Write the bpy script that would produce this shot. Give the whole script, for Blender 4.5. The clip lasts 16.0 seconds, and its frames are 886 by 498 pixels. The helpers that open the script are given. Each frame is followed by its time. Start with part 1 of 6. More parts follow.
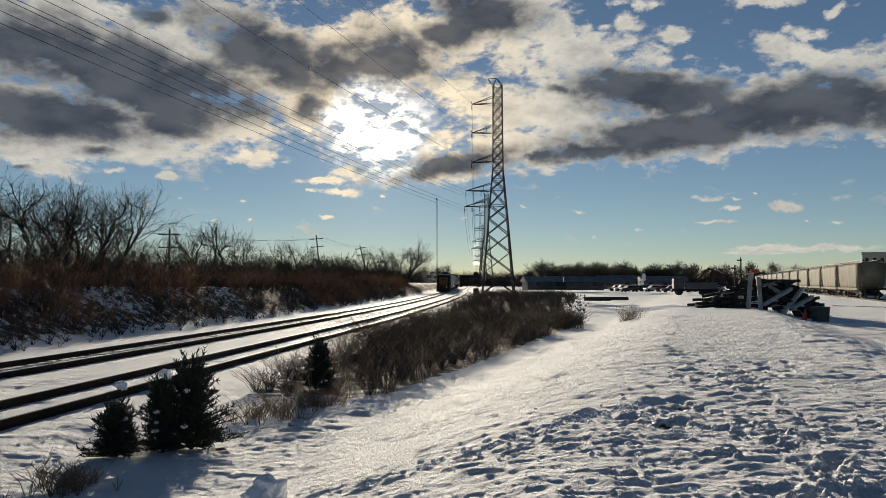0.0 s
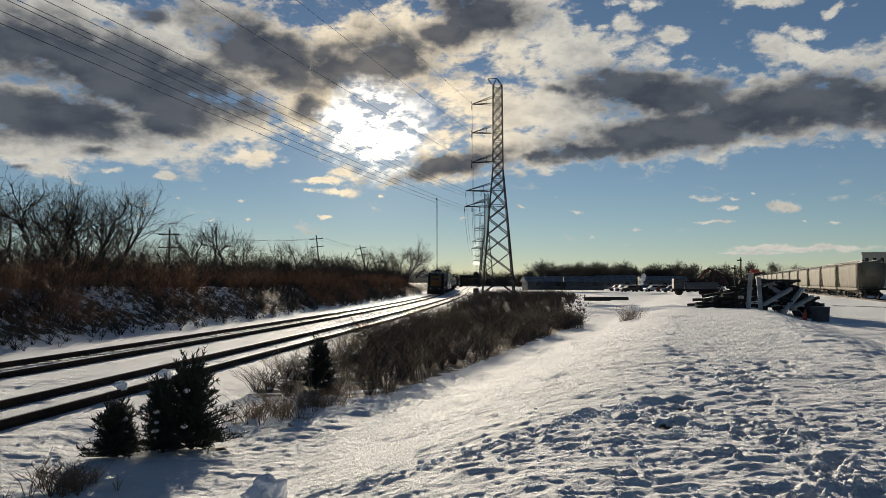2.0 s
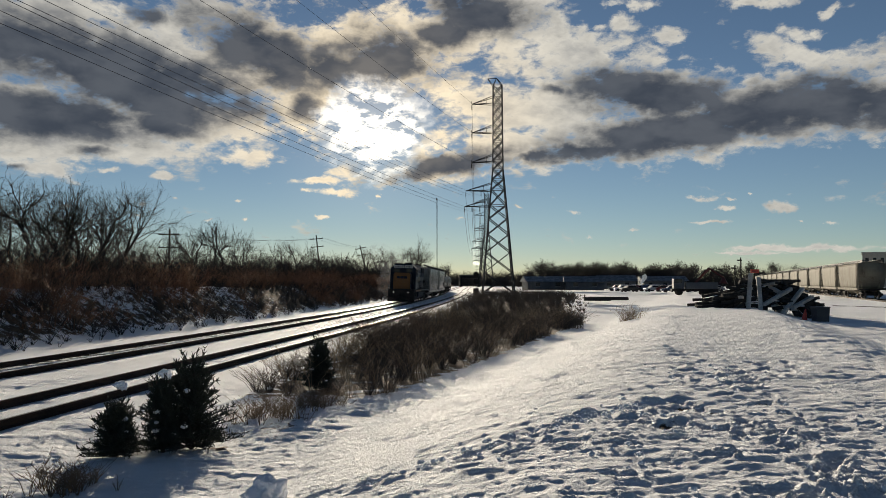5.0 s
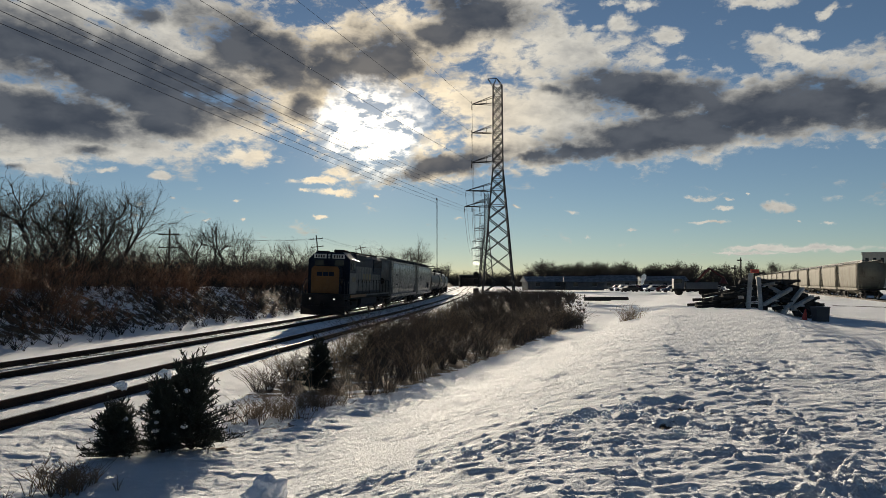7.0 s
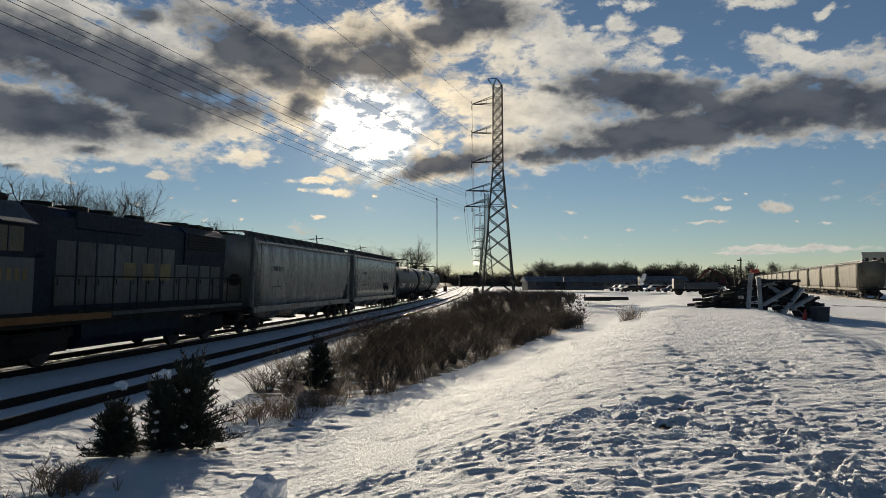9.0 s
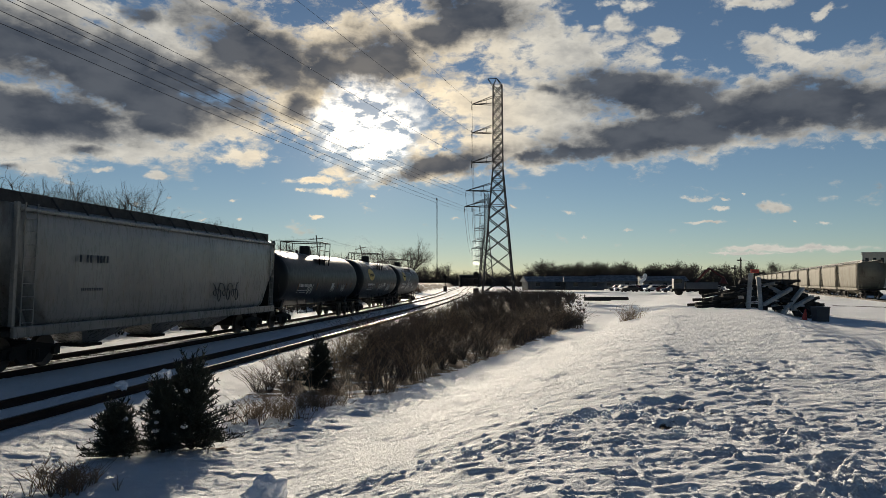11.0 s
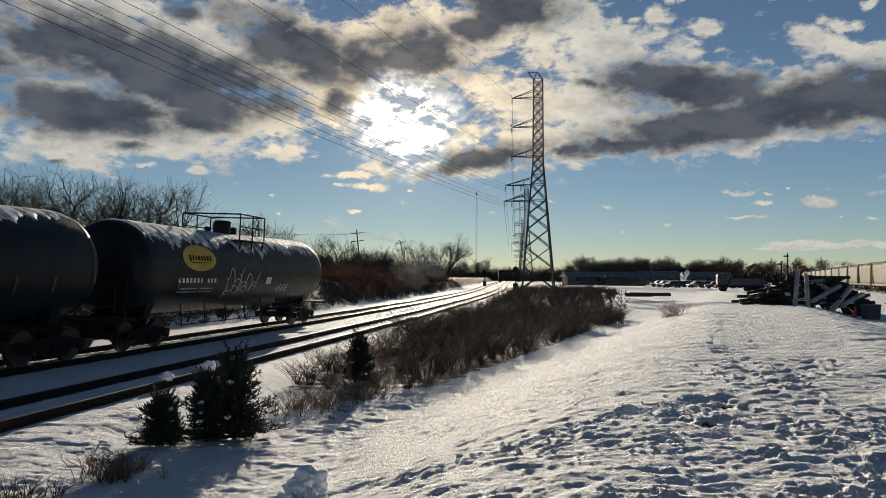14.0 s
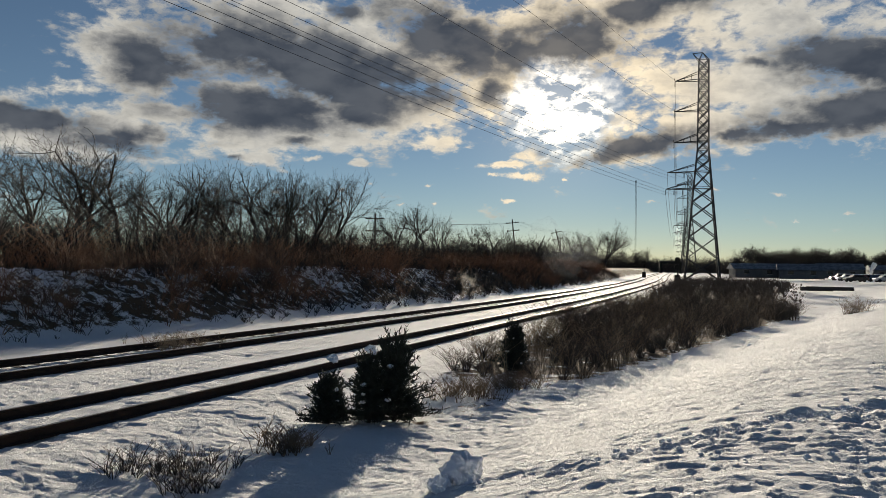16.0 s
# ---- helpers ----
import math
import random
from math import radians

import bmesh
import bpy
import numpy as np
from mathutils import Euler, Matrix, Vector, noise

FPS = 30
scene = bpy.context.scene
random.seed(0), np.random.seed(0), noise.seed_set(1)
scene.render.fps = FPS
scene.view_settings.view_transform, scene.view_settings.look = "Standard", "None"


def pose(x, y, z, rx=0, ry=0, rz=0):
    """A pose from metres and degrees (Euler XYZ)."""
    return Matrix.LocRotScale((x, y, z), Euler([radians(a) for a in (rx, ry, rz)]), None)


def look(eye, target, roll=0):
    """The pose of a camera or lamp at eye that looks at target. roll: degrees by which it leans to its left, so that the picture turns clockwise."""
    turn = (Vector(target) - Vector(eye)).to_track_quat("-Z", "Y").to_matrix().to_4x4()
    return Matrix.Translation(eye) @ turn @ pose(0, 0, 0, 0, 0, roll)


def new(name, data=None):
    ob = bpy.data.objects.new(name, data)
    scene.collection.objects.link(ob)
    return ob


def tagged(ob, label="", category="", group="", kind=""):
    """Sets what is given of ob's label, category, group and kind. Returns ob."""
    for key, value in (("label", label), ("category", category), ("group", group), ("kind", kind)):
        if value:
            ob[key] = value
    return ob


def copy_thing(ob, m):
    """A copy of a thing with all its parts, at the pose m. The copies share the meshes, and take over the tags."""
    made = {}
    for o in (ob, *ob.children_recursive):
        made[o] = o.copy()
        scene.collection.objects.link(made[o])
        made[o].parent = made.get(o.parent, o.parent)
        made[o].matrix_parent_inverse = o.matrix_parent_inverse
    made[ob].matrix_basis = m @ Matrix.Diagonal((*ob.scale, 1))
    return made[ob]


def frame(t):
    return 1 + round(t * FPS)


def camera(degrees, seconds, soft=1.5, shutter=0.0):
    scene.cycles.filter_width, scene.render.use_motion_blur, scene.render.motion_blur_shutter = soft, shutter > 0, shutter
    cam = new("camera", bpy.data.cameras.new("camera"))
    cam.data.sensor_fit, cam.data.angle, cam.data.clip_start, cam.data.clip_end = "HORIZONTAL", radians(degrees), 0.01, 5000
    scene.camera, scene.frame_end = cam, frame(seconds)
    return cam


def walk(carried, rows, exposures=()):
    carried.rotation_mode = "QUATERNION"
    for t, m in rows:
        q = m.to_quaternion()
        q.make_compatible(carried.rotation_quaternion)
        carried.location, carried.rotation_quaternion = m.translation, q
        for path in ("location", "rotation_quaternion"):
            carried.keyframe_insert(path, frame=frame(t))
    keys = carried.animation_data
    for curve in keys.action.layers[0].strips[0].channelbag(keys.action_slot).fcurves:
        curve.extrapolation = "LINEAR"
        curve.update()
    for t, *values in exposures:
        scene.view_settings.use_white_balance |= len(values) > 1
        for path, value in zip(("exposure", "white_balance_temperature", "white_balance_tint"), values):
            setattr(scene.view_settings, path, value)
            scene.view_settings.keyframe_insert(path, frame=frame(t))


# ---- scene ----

# ================= camera =================
EYE = (0.0, 0.0, 2.38)


def cam_pose(yaw, pitch, roll):
    return Matrix.Translation(EYE) @ pose(0, 0, 0, 0, 0, yaw) @ pose(0, 0, 0, 90 + pitch) @ pose(0, 0, 0, 0, 0, roll)


cam = camera(61.5, 16.0, soft=0.6)
walk(cam, [
    (0.0, cam_pose(0, 2.56, 0)), (6.0, cam_pose(0, 2.56, 0)), (12.6, cam_pose(0, 2.56, 0)),
    (13.0, cam_pose(0.09, 2.55, 0.01)), (13.5, cam_pose(0.85, 2.43, 0.085)), (14.0, cam_pose(3.04, 2.14, 0.31)),
    (14.5, cam_pose(6.68, 1.78, 0.53)), (15.0, cam_pose(10.69, 1.42, 0.71)), (15.5, cam_pose(13.5, 1.21, 0.87)),
    (16.0, cam_pose(14.96, 1.21, 0.92))], exposures=[(0.0, 0.5, 7000, 10), (16.0, 0.5, 7000, 10)])

# ================= world and sun =================
SUN_AZ, SUN_EL = -5.3, 12.0          # degrees to the right of +Y, above the horizon
world = bpy.data.worlds.new("sky")
scene.world = world
world.use_nodes = True
wn = world.node_tree
sky = wn.nodes.new("ShaderNodeTexSky")
sky.sky_type, sky.sun_disc = "NISHITA", False
sky.sun_elevation, sky.sun_rotation = radians(SUN_EL), radians(SUN_AZ)
sky.air_density, sky.dust_density, sky.ozone_density, sky.altitude = 0.85, 0.03, 2.5, 800.0
wn.links.new(sky.outputs[0], wn.nodes["Background"].inputs[0])
wn.nodes["Background"].inputs[1].default_value = 0.0425

sun = new("sun", bpy.data.lights.new("sun", "SUN"))
sun.data.energy, sun.data.angle, sun.data.color = 5.0, radians(0.8), (1.0, 0.91, 0.77)
sa, se = radians(SUN_AZ), radians(SUN_EL)
SUN_DIR = Vector((math.sin(sa) * math.cos(se), math.cos(sa) * math.cos(se), math.sin(se)))
sun.matrix_basis = look((0, 0, 300), Vector((0, 0, 300)) - SUN_DIR)

# ================= node helpers =================


def nodes_of(name):
    m = bpy.data.materials.new(name)
    m.use_nodes = True
    return m, m.node_tree


def link(nt, a, b):
    nt.links.new(a, b)


def math_node(nt, op, a, b=None, clamp=False):
    n = nt.nodes.new("ShaderNodeMath")
    n.operation, n.use_clamp = op, clamp
    for i, v in enumerate((a, b)):
        if v is None:
            continue
        if isinstance(v, (int, float)):
            n.inputs[i].default_value = v
        else:
            link(nt, v, n.inputs[i])
    return n.outputs[0]


def ramp_node(nt, value, lo, hi, a=0.0, b=1.0, smooth=True):
    n = nt.nodes.new("ShaderNodeMapRange")
    n.interpolation_type = "SMOOTHSTEP" if smooth else "LINEAR"
    link(nt, value, n.inputs["Value"])
    for key, v in (("From Min", lo), ("From Max", hi), ("To Min", a), ("To Max", b)):
        n.inputs[key].default_value = v
    return n.outputs[0]


def noise_node(nt, coord, scale, detail=4.0, rough=0.55):
    n = nt.nodes.new("ShaderNodeTexNoise")
    n.inputs["Scale"].default_value, n.inputs["Detail"].default_value, n.inputs["Roughness"].default_value = scale, detail, rough
    link(nt, coord, n.inputs["Vector"])
    return n


def mix_color(nt, fac, a, b):
    n = nt.nodes.new("ShaderNodeMix")
    n.data_type = "RGBA"
    if isinstance(fac, float):
        n.inputs[0].default_value = fac
    else:
        link(nt, fac, n.inputs[0])
    for i, v in ((6, a), (7, b)):
        if isinstance(v, tuple):
            n.inputs[i].default_value = (*v, 1)
        else:
            link(nt, v, n.inputs[i])
    return n.outputs[2]


def material(name, base, other=None, rough=0.7, metal=0.0, spec=0.5, grain=8.0, coarse=0.8, bump=0.3, bump_scale=40.0, dirt=None, streak=1.0):
    """Two tones mixed at a coarse and a fine scale, a dirt tone in patches, uneven gloss and fine relief."""
    m, nt = nodes_of(name)
    bsdf = nt.nodes["Principled BSDF"]
    tc = nt.nodes.new("ShaderNodeTexCoord")
    mp = nt.nodes.new("ShaderNodeMapping")
    mp.inputs["Scale"].default_value = (1, 1, 1 / streak)
    link(nt, tc.outputs["Object"], mp.inputs[0])
    co = mp.outputs[0]
    other = other or tuple(c * 0.7 for c in base)
    n1, n2 = noise_node(nt, co, coarse, 3), noise_node(nt, co, grain, 5, 0.65)
    f = math_node(nt, "ADD", math_node(nt, "MULTIPLY", n1.outputs[0], 0.6), math_node(nt, "MULTIPLY", n2.outputs[0], 0.4))
    col = mix_color(nt, ramp_node(nt, f, 0.38, 0.62), base, other)
    if dirt:
        n3 = noise_node(nt, co, coarse * 2.3, 6, 0.7)
        col = mix_color(nt, ramp_node(nt, n3.outputs[0], 0.52, 0.72, 0.0, 0.8), col, dirt)
    info = nt.nodes.new("ShaderNodeObjectInfo")
    hsv = nt.nodes.new("ShaderNodeHueSaturation")
    link(nt, col, hsv.inputs["Color"])
    link(nt, ramp_node(nt, info.outputs["Random"], 0, 1, 0.82, 1.18, False), hsv.inputs["Value"])
    link(nt, hsv.outputs[0], bsdf.inputs["Base Color"])
    link(nt, ramp_node(nt, n2.outputs[0], 0.3, 0.7, max(rough - 0.12, 0.05), min(rough + 0.12, 1), False), bsdf.inputs["Roughness"])
    bsdf.inputs["Metallic"].default_value = metal
    bsdf.inputs["Specular IOR Level"].default_value = spec
    if bump:
        b = nt.nodes.new("ShaderNodeBump")
        b.inputs["Strength"].default_value, b.inputs["Distance"].default_value = bump, 0.02
        link(nt, noise_node(nt, co, bump_scale, 4).outputs[0], b.inputs["Height"])
        link(nt, b.outputs[0], bsdf.inputs["Normal"])
    return m


def glow_material(name, color, strength):
    m, nt = nodes_of(name)
    b = nt.nodes["Principled BSDF"]
    b.inputs["Base Color"].default_value = (*color, 1)
    b.inputs["Emission Color"].default_value, b.inputs["Emission Strength"].default_value = (*color, 1), strength
    return m


# ---- ground: snow with bare soil where the "bare" mask of the mesh says so ----
def snow_ground():
    m, nt = nodes_of("snow_ground")
    bsdf = nt.nodes["Principled BSDF"]
    tc = nt.nodes.new("ShaderNodeTexCoord")
    co = tc.outputs["Object"]
    at = nt.nodes.new("ShaderNodeAttribute")
    at.attribute_name = "bare"
    big, mid, fine = noise_node(nt, co, 0.25, 3), noise_node(nt, co, 2.2, 6, 0.65), noise_node(nt, co, 22, 4, 0.6)
    snow = mix_color(nt, ramp_node(nt, big.outputs[0], 0.35, 0.65), (0.9, 0.9, 0.91), (0.85, 0.855, 0.87))
    snow = mix_color(nt, ramp_node(nt, fine.outputs[0], 0.62, 0.8, 0, 0.2), snow, (0.6, 0.6, 0.62))
    soil = mix_color(nt, ramp_node(nt, mid.outputs[0], 0.35, 0.65), (0.055, 0.042, 0.03), (0.14, 0.095, 0.06))
    f = math_node(nt, "ADD", at.outputs["Fac"], math_node(nt, "MULTIPLY", math_node(nt, "SUBTRACT", mid.outputs[0], 0.5), 1.6))
    f = math_node(nt, "ADD", f, math_node(nt, "MULTIPLY", math_node(nt, "SUBTRACT", fine.outputs[0], 0.5), 0.5))
    # no soil at all where the mask is nil
    f = math_node(nt, "MULTIPLY", ramp_node(nt, f, 0.42, 0.62), ramp_node(nt, at.outputs["Fac"], 0.02, 0.15))
    link(nt, mix_color(nt, f, snow, soil), bsdf.inputs["Base Color"])
    bsdf.inputs["Roughness"].default_value = 0.8
    bsdf.inputs["Specular IOR Level"].default_value = 0.07
    bsdf.inputs["Subsurface Weight"].default_value = 0.0
    grain, lump = noise_node(nt, co, 38, 4, 0.75), noise_node(nt, co, 9, 5, 0.65)
    h = math_node(nt, "ADD", math_node(nt, "MULTIPLY", grain.outputs[0], 0.7), lump.outputs[0])
    # wind ripples across the slope
    ripple_map = nt.nodes.new("ShaderNodeMapping")
    ripple_map.inputs["Scale"].default_value = (0.45, 1.3, 1.0)
    link(nt, co, ripple_map.inputs["Vector"])
    ripple = noise_node(nt, ripple_map.outputs[0], 3.2, 3, 0.55)
    h = math_node(nt, "ADD", h, math_node(nt, "MULTIPLY", ripple.outputs[0], 1.5))
    b = nt.nodes.new("ShaderNodeBump")
    b.inputs["Strength"].default_value, b.inputs["Distance"].default_value = 1.0, 0.05
    link(nt, h, b.inputs["Height"])
    link(nt, b.outputs[0], bsdf.inputs["Normal"])
    return m


SNOW_GROUND = snow_ground()
SNOW = material("snow", (0.86, 0.87, 0.9), (0.76, 0.78, 0.82), 0.88, spec=0.08, bump=0.8, bump_scale=25)
RAIL = material("rail_steel", (0.022, 0.015, 0.012), (0.038, 0.023, 0.017), 0.85, 0.0, spec=0.2)
RAIL_TOP = material("polished_rail_head", (0.3, 0.29, 0.28), (0.2, 0.19, 0.18), 0.42, 0.9, bump=0)
TIE = material("creosoted_timber", (0.013, 0.011, 0.01), (0.026, 0.021, 0.018), 0.85, bump=0.6, streak=0.2)
TIE_PALE = material("weathered_timber", (0.48, 0.46, 0.44), (0.3, 0.28, 0.25), 0.85, bump=0.6)
STEEL = material("weathered_steel", (0.022, 0.022, 0.024), (0.014, 0.014, 0.015), 0.7, 0.1)
WIRE = material("conductor_wire", (0.05, 0.05, 0.055), None, 0.5, 0.5, bump=0)
BLUE = material("dark_blue_paint", (0.007, 0.013, 0.028), (0.005, 0.009, 0.018), 0.6, 0.0, spec=0.15, dirt=(0.014, 0.015, 0.018), bump=0.1)
LGREY = material("grey_loco_paint", (0.06, 0.069, 0.08), (0.034, 0.039, 0.047), 0.5, dirt=(0.045, 0.04, 0.036), spec=0.3, bump=0.15, streak=3)
YELLOW = material("yellow_paint", (0.15, 0.064, 0.012), (0.105, 0.045, 0.009), 0.5, spec=0.3, dirt=(0.12, 0.07, 0.04), bump=0.15)
BLACK = material("black_tank_paint", (0.004, 0.0065, 0.0085), (0.007, 0.009, 0.011), 0.45, spec=0.22, dirt=(0.014, 0.014, 0.015), bump=0.12, streak=3)
GRIME = material("running_gear_grime", (0.013, 0.012, 0.011), (0.026, 0.021, 0.018), 0.85, spec=0.2, bump=0.5)
WHEEL = material("wheel_steel", (0.06, 0.045, 0.036), (0.1, 0.08, 0.07), 0.5, 0.7)
HOPPER = material("pale_grey_hopper_paint", (0.19, 0.19, 0.18), (0.14, 0.138, 0.13), 0.3, dirt=(0.1, 0.08, 0.062), bump=0.12, streak=4)
HOPPER_TAN = material("cream_hopper_paint", (0.21, 0.195, 0.155), (0.165, 0.15, 0.118), 0.8, dirt=(0.09, 0.07, 0.048), spec=0.08, bump=0.2, streak=4)


def frosted_paint():
    """Thin snow melting off black paint: ragged patches drawn out down the slope."""
    m, nt = nodes_of("thin_melting_snow")
    bsdf = nt.nodes["Principled BSDF"]
    tc = nt.nodes.new("ShaderNodeTexCoord")
    mp = nt.nodes.new("ShaderNodeMapping")
    mp.inputs["Scale"].default_value = (0.5, 1.6, 0.5)
    link(nt, tc.outputs["Object"], mp.inputs[0])
    a, b = noise_node(nt, mp.outputs[0], 1.6, 6, 0.7), noise_node(nt, tc.outputs["Object"], 7.0, 5, 0.7)
    f = math_node(nt, "ADD", math_node(nt, "MULTIPLY", a.outputs[0], 0.65), math_node(nt, "MULTIPLY", b.outputs[0], 0.35))
    link(nt, mix_color(nt, ramp_node(nt, f, 0.4, 0.56), (0.05, 0.055, 0.065), (0.62, 0.64, 0.68)), bsdf.inputs["Base Color"])
    bsdf.inputs["Roughness"].default_value = 0.7
    bsdf.inputs["Specular IOR Level"].default_value = 0.2
    bp = nt.nodes.new("ShaderNodeBump")
    bp.inputs["Strength"].default_value, bp.inputs["Distance"].default_value = 0.9, 0.05
    link(nt, f, bp.inputs["Height"])
    link(nt, bp.outputs[0], bsdf.inputs["Normal"])
    return m


FROST = frosted_paint()
GLASS = material("dark_window_glass", (0.012, 0.014, 0.016), None, 0.16, spec=0.35, bump=0)
WHITE = material("white_lettering", (0.62, 0.62, 0.6), (0.45, 0.45, 0.43), 0.6, bump=0)
FADED = material("faded_yellow_lettering", (0.13, 0.1, 0.04), (0.08, 0.065, 0.035), 0.6, bump=0)
LOGO_YELLOW = material("yellow_oval_paint", (0.5, 0.33, 0.02), (0.38, 0.24, 0.015), 0.5, bump=0)
BARK = material("bark", (0.032, 0.026, 0.022), (0.055, 0.045, 0.038), 0.9, bump=0.8)
TWIG = material("bare_twigs", (0.032, 0.025, 0.021), (0.055, 0.042, 0.034), 0.9, bump=0)
RUSSET = material("russet_dry_weeds", (0.23, 0.115, 0.062), (0.085, 0.052, 0.034), 0.9, coarse=0.3, bump=0)
DRY_BRUSH = material("dry_brush_stems", (0.052, 0.04, 0.033), (0.085, 0.065, 0.052), 0.9, bump=0)
STRAW = material("dry_straw", (0.26, 0.19, 0.125), (0.14, 0.1, 0.066), 0.9, bump=0)
NEEDLE = material("juniper_needles", (0.014, 0.02, 0.013), (0.026, 0.03, 0.019), 0.8, coarse=3, bump=0)
POLE_WOOD = material("pole_timber", (0.075, 0.058, 0.045), (0.11, 0.09, 0.07), 0.9, streak=6)
HEADLIGHT = glow_material("lit_headlight", (1.0, 0.93, 0.8), 1.0)

# ---- clouds on a far backdrop: the mesh carries its own angles (degrees) in a UV map ----
CLOUD_COVER = [
    (-24.9, 15.4, 10.7, 3.56, -4, 1.0),
    (-29.0, 11.7, 4.4, 2.22, 1, 1),
    (-19.2, 12.4, 6.6, 1.99, -10, 1),
    (-27.1, 18.2, 5.7, 1.01, 12, 0.95),
    (-20.4, 18.0, 2.3, 1.51, -14, 0.9),
    (-13.2, 17.0, 6.1, 2.58, -16, 1),
    (-6.3, 16.8, 6.1, 2.64, 2, 1),
    (-9.7, 13.6, 3.2, 2.27, -7, 0.95),
    (-1.1, 18.7, 5.3, 2.61, 0, 0.95),
    (-28.6, 9.3, 5.1, 1.88, 3, 0.95),
    (-27.2, 7.8, 2.6, 0.69, 4, 0.8),
    (-22.2, 9.5, 5.3, 1.03, 4, 0.9),
    (-18.4, 10.9, 3.9, 1.37, -2, 0.9),
    (-14.7, 9.6, 2.9, 0.99, -4, 0.82),
    (-23.6, 8.1, 1.1, 0.28, 3, 0.7),
    (-30.4, 14.1, 1.1, 0.58, 8, 0.7),
    (-30.5, 12.2, 0.9, 0.58, 7, 0.7),
    (-35.9, 13.3, 3.5, 1.7, 3, 0.9),
    (-36.7, 8.9, 4.3, 1.38, 6, 0.85),
    (-40.5, 11.5, 2.3, 0.97, 9, 0.7),
    (3.4, 19.7, 5.7, 2.46, -6, 1),
    (7.3, 18.1, 7.8, 2.32, -14, 0.9),
    (6.4, 16.4, 3.5, 2.04, -2, 0.75),
    (1.6, 13.8, 3.9, 2.51, 0, 0.7),
    (8.5, 13.2, 7.3, 2.99, -2, 0.9),
    (5.1, 10.8, 4.8, 1.91, -1, 0.85),
    (-1.1, 10.4, 3.1, 2.13, 0, 0.7),
    (15.8, 14.1, 5.3, 2.25, -8, 1),
    (20.9, 11.5, 10.9, 1.98, 6, 1),
    (27.3, 12.4, 5.2, 2.33, 0, 1),
    (11.1, 9.9, 5.5, 1.34, 3, 0.9),
    (32.0, 11.9, 4.5, 2.15, -7, 1),
    (35.7, 11.9, 3.5, 1.38, -8, 0.8),
    (0.7, 9.0, 5.4, 1.12, 9, 1),
    (-5.8, 8.6, 3.5, 1.5, 1, 0.6),
    (-9.1, 7.6, 2.0, 0.38, 5, 0.78),
    (-7.8, 6.8, 1.5, 0.39, -5, 0.78),
    (-5.9, 7.9, 1.5, 0.34, 1, 0.74),
    (-9.7, 6.9, 0.9, 0.21, 1, 0.66),
    (-6.3, 11.6, 5.2, 4.0, 1, 0.55),
    (26.9, 15.2, 4.9, 0.96, -19, 0.78),
    (26.2, 16.8, 1.8, 0.55, -20, 0.74),
    (28.0, 17.8, 0.7, 0.46, 24, 0.72),
    (23.8, 19.3, 3.3, 0.55, -8, 0.78),
    (15.1, 20.3, 3.4, 0.49, -5, 0.72),
    (14.2, 19.0, 1.5, 0.7, -18, 0.76),
    (17.7, 17.7, 1.1, 0.69, -15, 0.76),
    (16.7, 16.0, 1.2, 0.39, -5, 0.7),
    (12.2, 18.8, 0.9, 0.55, -4, 0.66),
    (19.1, 6.1, 1.2, 0.25, -2, 0.72),
    (21.0, 5.3, 1.4, 0.24, -2, 0.74),
    (24.8, 5.3, 1.1, 0.43, -2, 0.8),
    (20.0, 4.3, 1.8, 0.16, 1, 0.72),
    (27.9, 4.3, 0.7, 0.19, -2, 0.72),
    (10.4, 5.4, 0.7, 0.26, -9, 0.76),
    (14.9, 3.8, 0.6, 0.17, -1, 0.7),
    (11.6, 3.5, 0.5, 0.17, -1, 0.68),
    (6.1, 5.7, 0.5, 0.17, -1, 0.66),
    (2.0, 4.9, 0.9, 0.17, 0, 0.68),
    (21.2, 6.1, 0.5, 0.16, -2, 0.66),
    (25.4, 2.4, 6.7, 0.27, -1, 0.75),
    (22.5, 2.1, 4.5, 0.12, -1, 0.66),
    (22.7, 6.4, 0.3, 0.16, -3, 0.66),
    (26.1, 4.3, 0.3, 0.12, -2, 0.66),
    (-20.5, 7.7, 0.7, 0.32, -2, 0.76),
    (-21.7, 5.6, 0.6, 0.24, 2, 0.74),
    (-21.9, 4.9, 0.3, 0.12, 2, 0.66),
    (-14.9, 6.3, 0.7, 0.17, 2, 0.66),
    (-14.5, 4.8, 0.4, 0.17, 1, 0.68),
    (-8.7, 5.0, 0.6, 0.17, 1, 0.7),
    (-17.2, 4.7, 0.5, 0.12, 1, 0.64),
    (-19.7, 6.1, 0.3, 0.16, 2, 0.64),
    (-5.0, 6.5, 0.3, 0.26, 1, 0.64),
    (-26.8, 5.4, 0.5, 0.15, 3, 0.6),
    (-42.5, 8.9, 7.5, 1.9, -6, 1.0),
    (-36.5, 14.0, 4.2, 2.1, -4, 1.0),
    (-33.5, 10.6, 3.6, 1.0, 0, 0.85),
    (-25.9, 11.1, 7.4, 2.37, 1, 1.05),
    (-16.4, 15.2, 4.8, 2.38, -16, 0.95),
    (-21.6, 16.3, 6.0, 2.29, -6, 1.05),
]
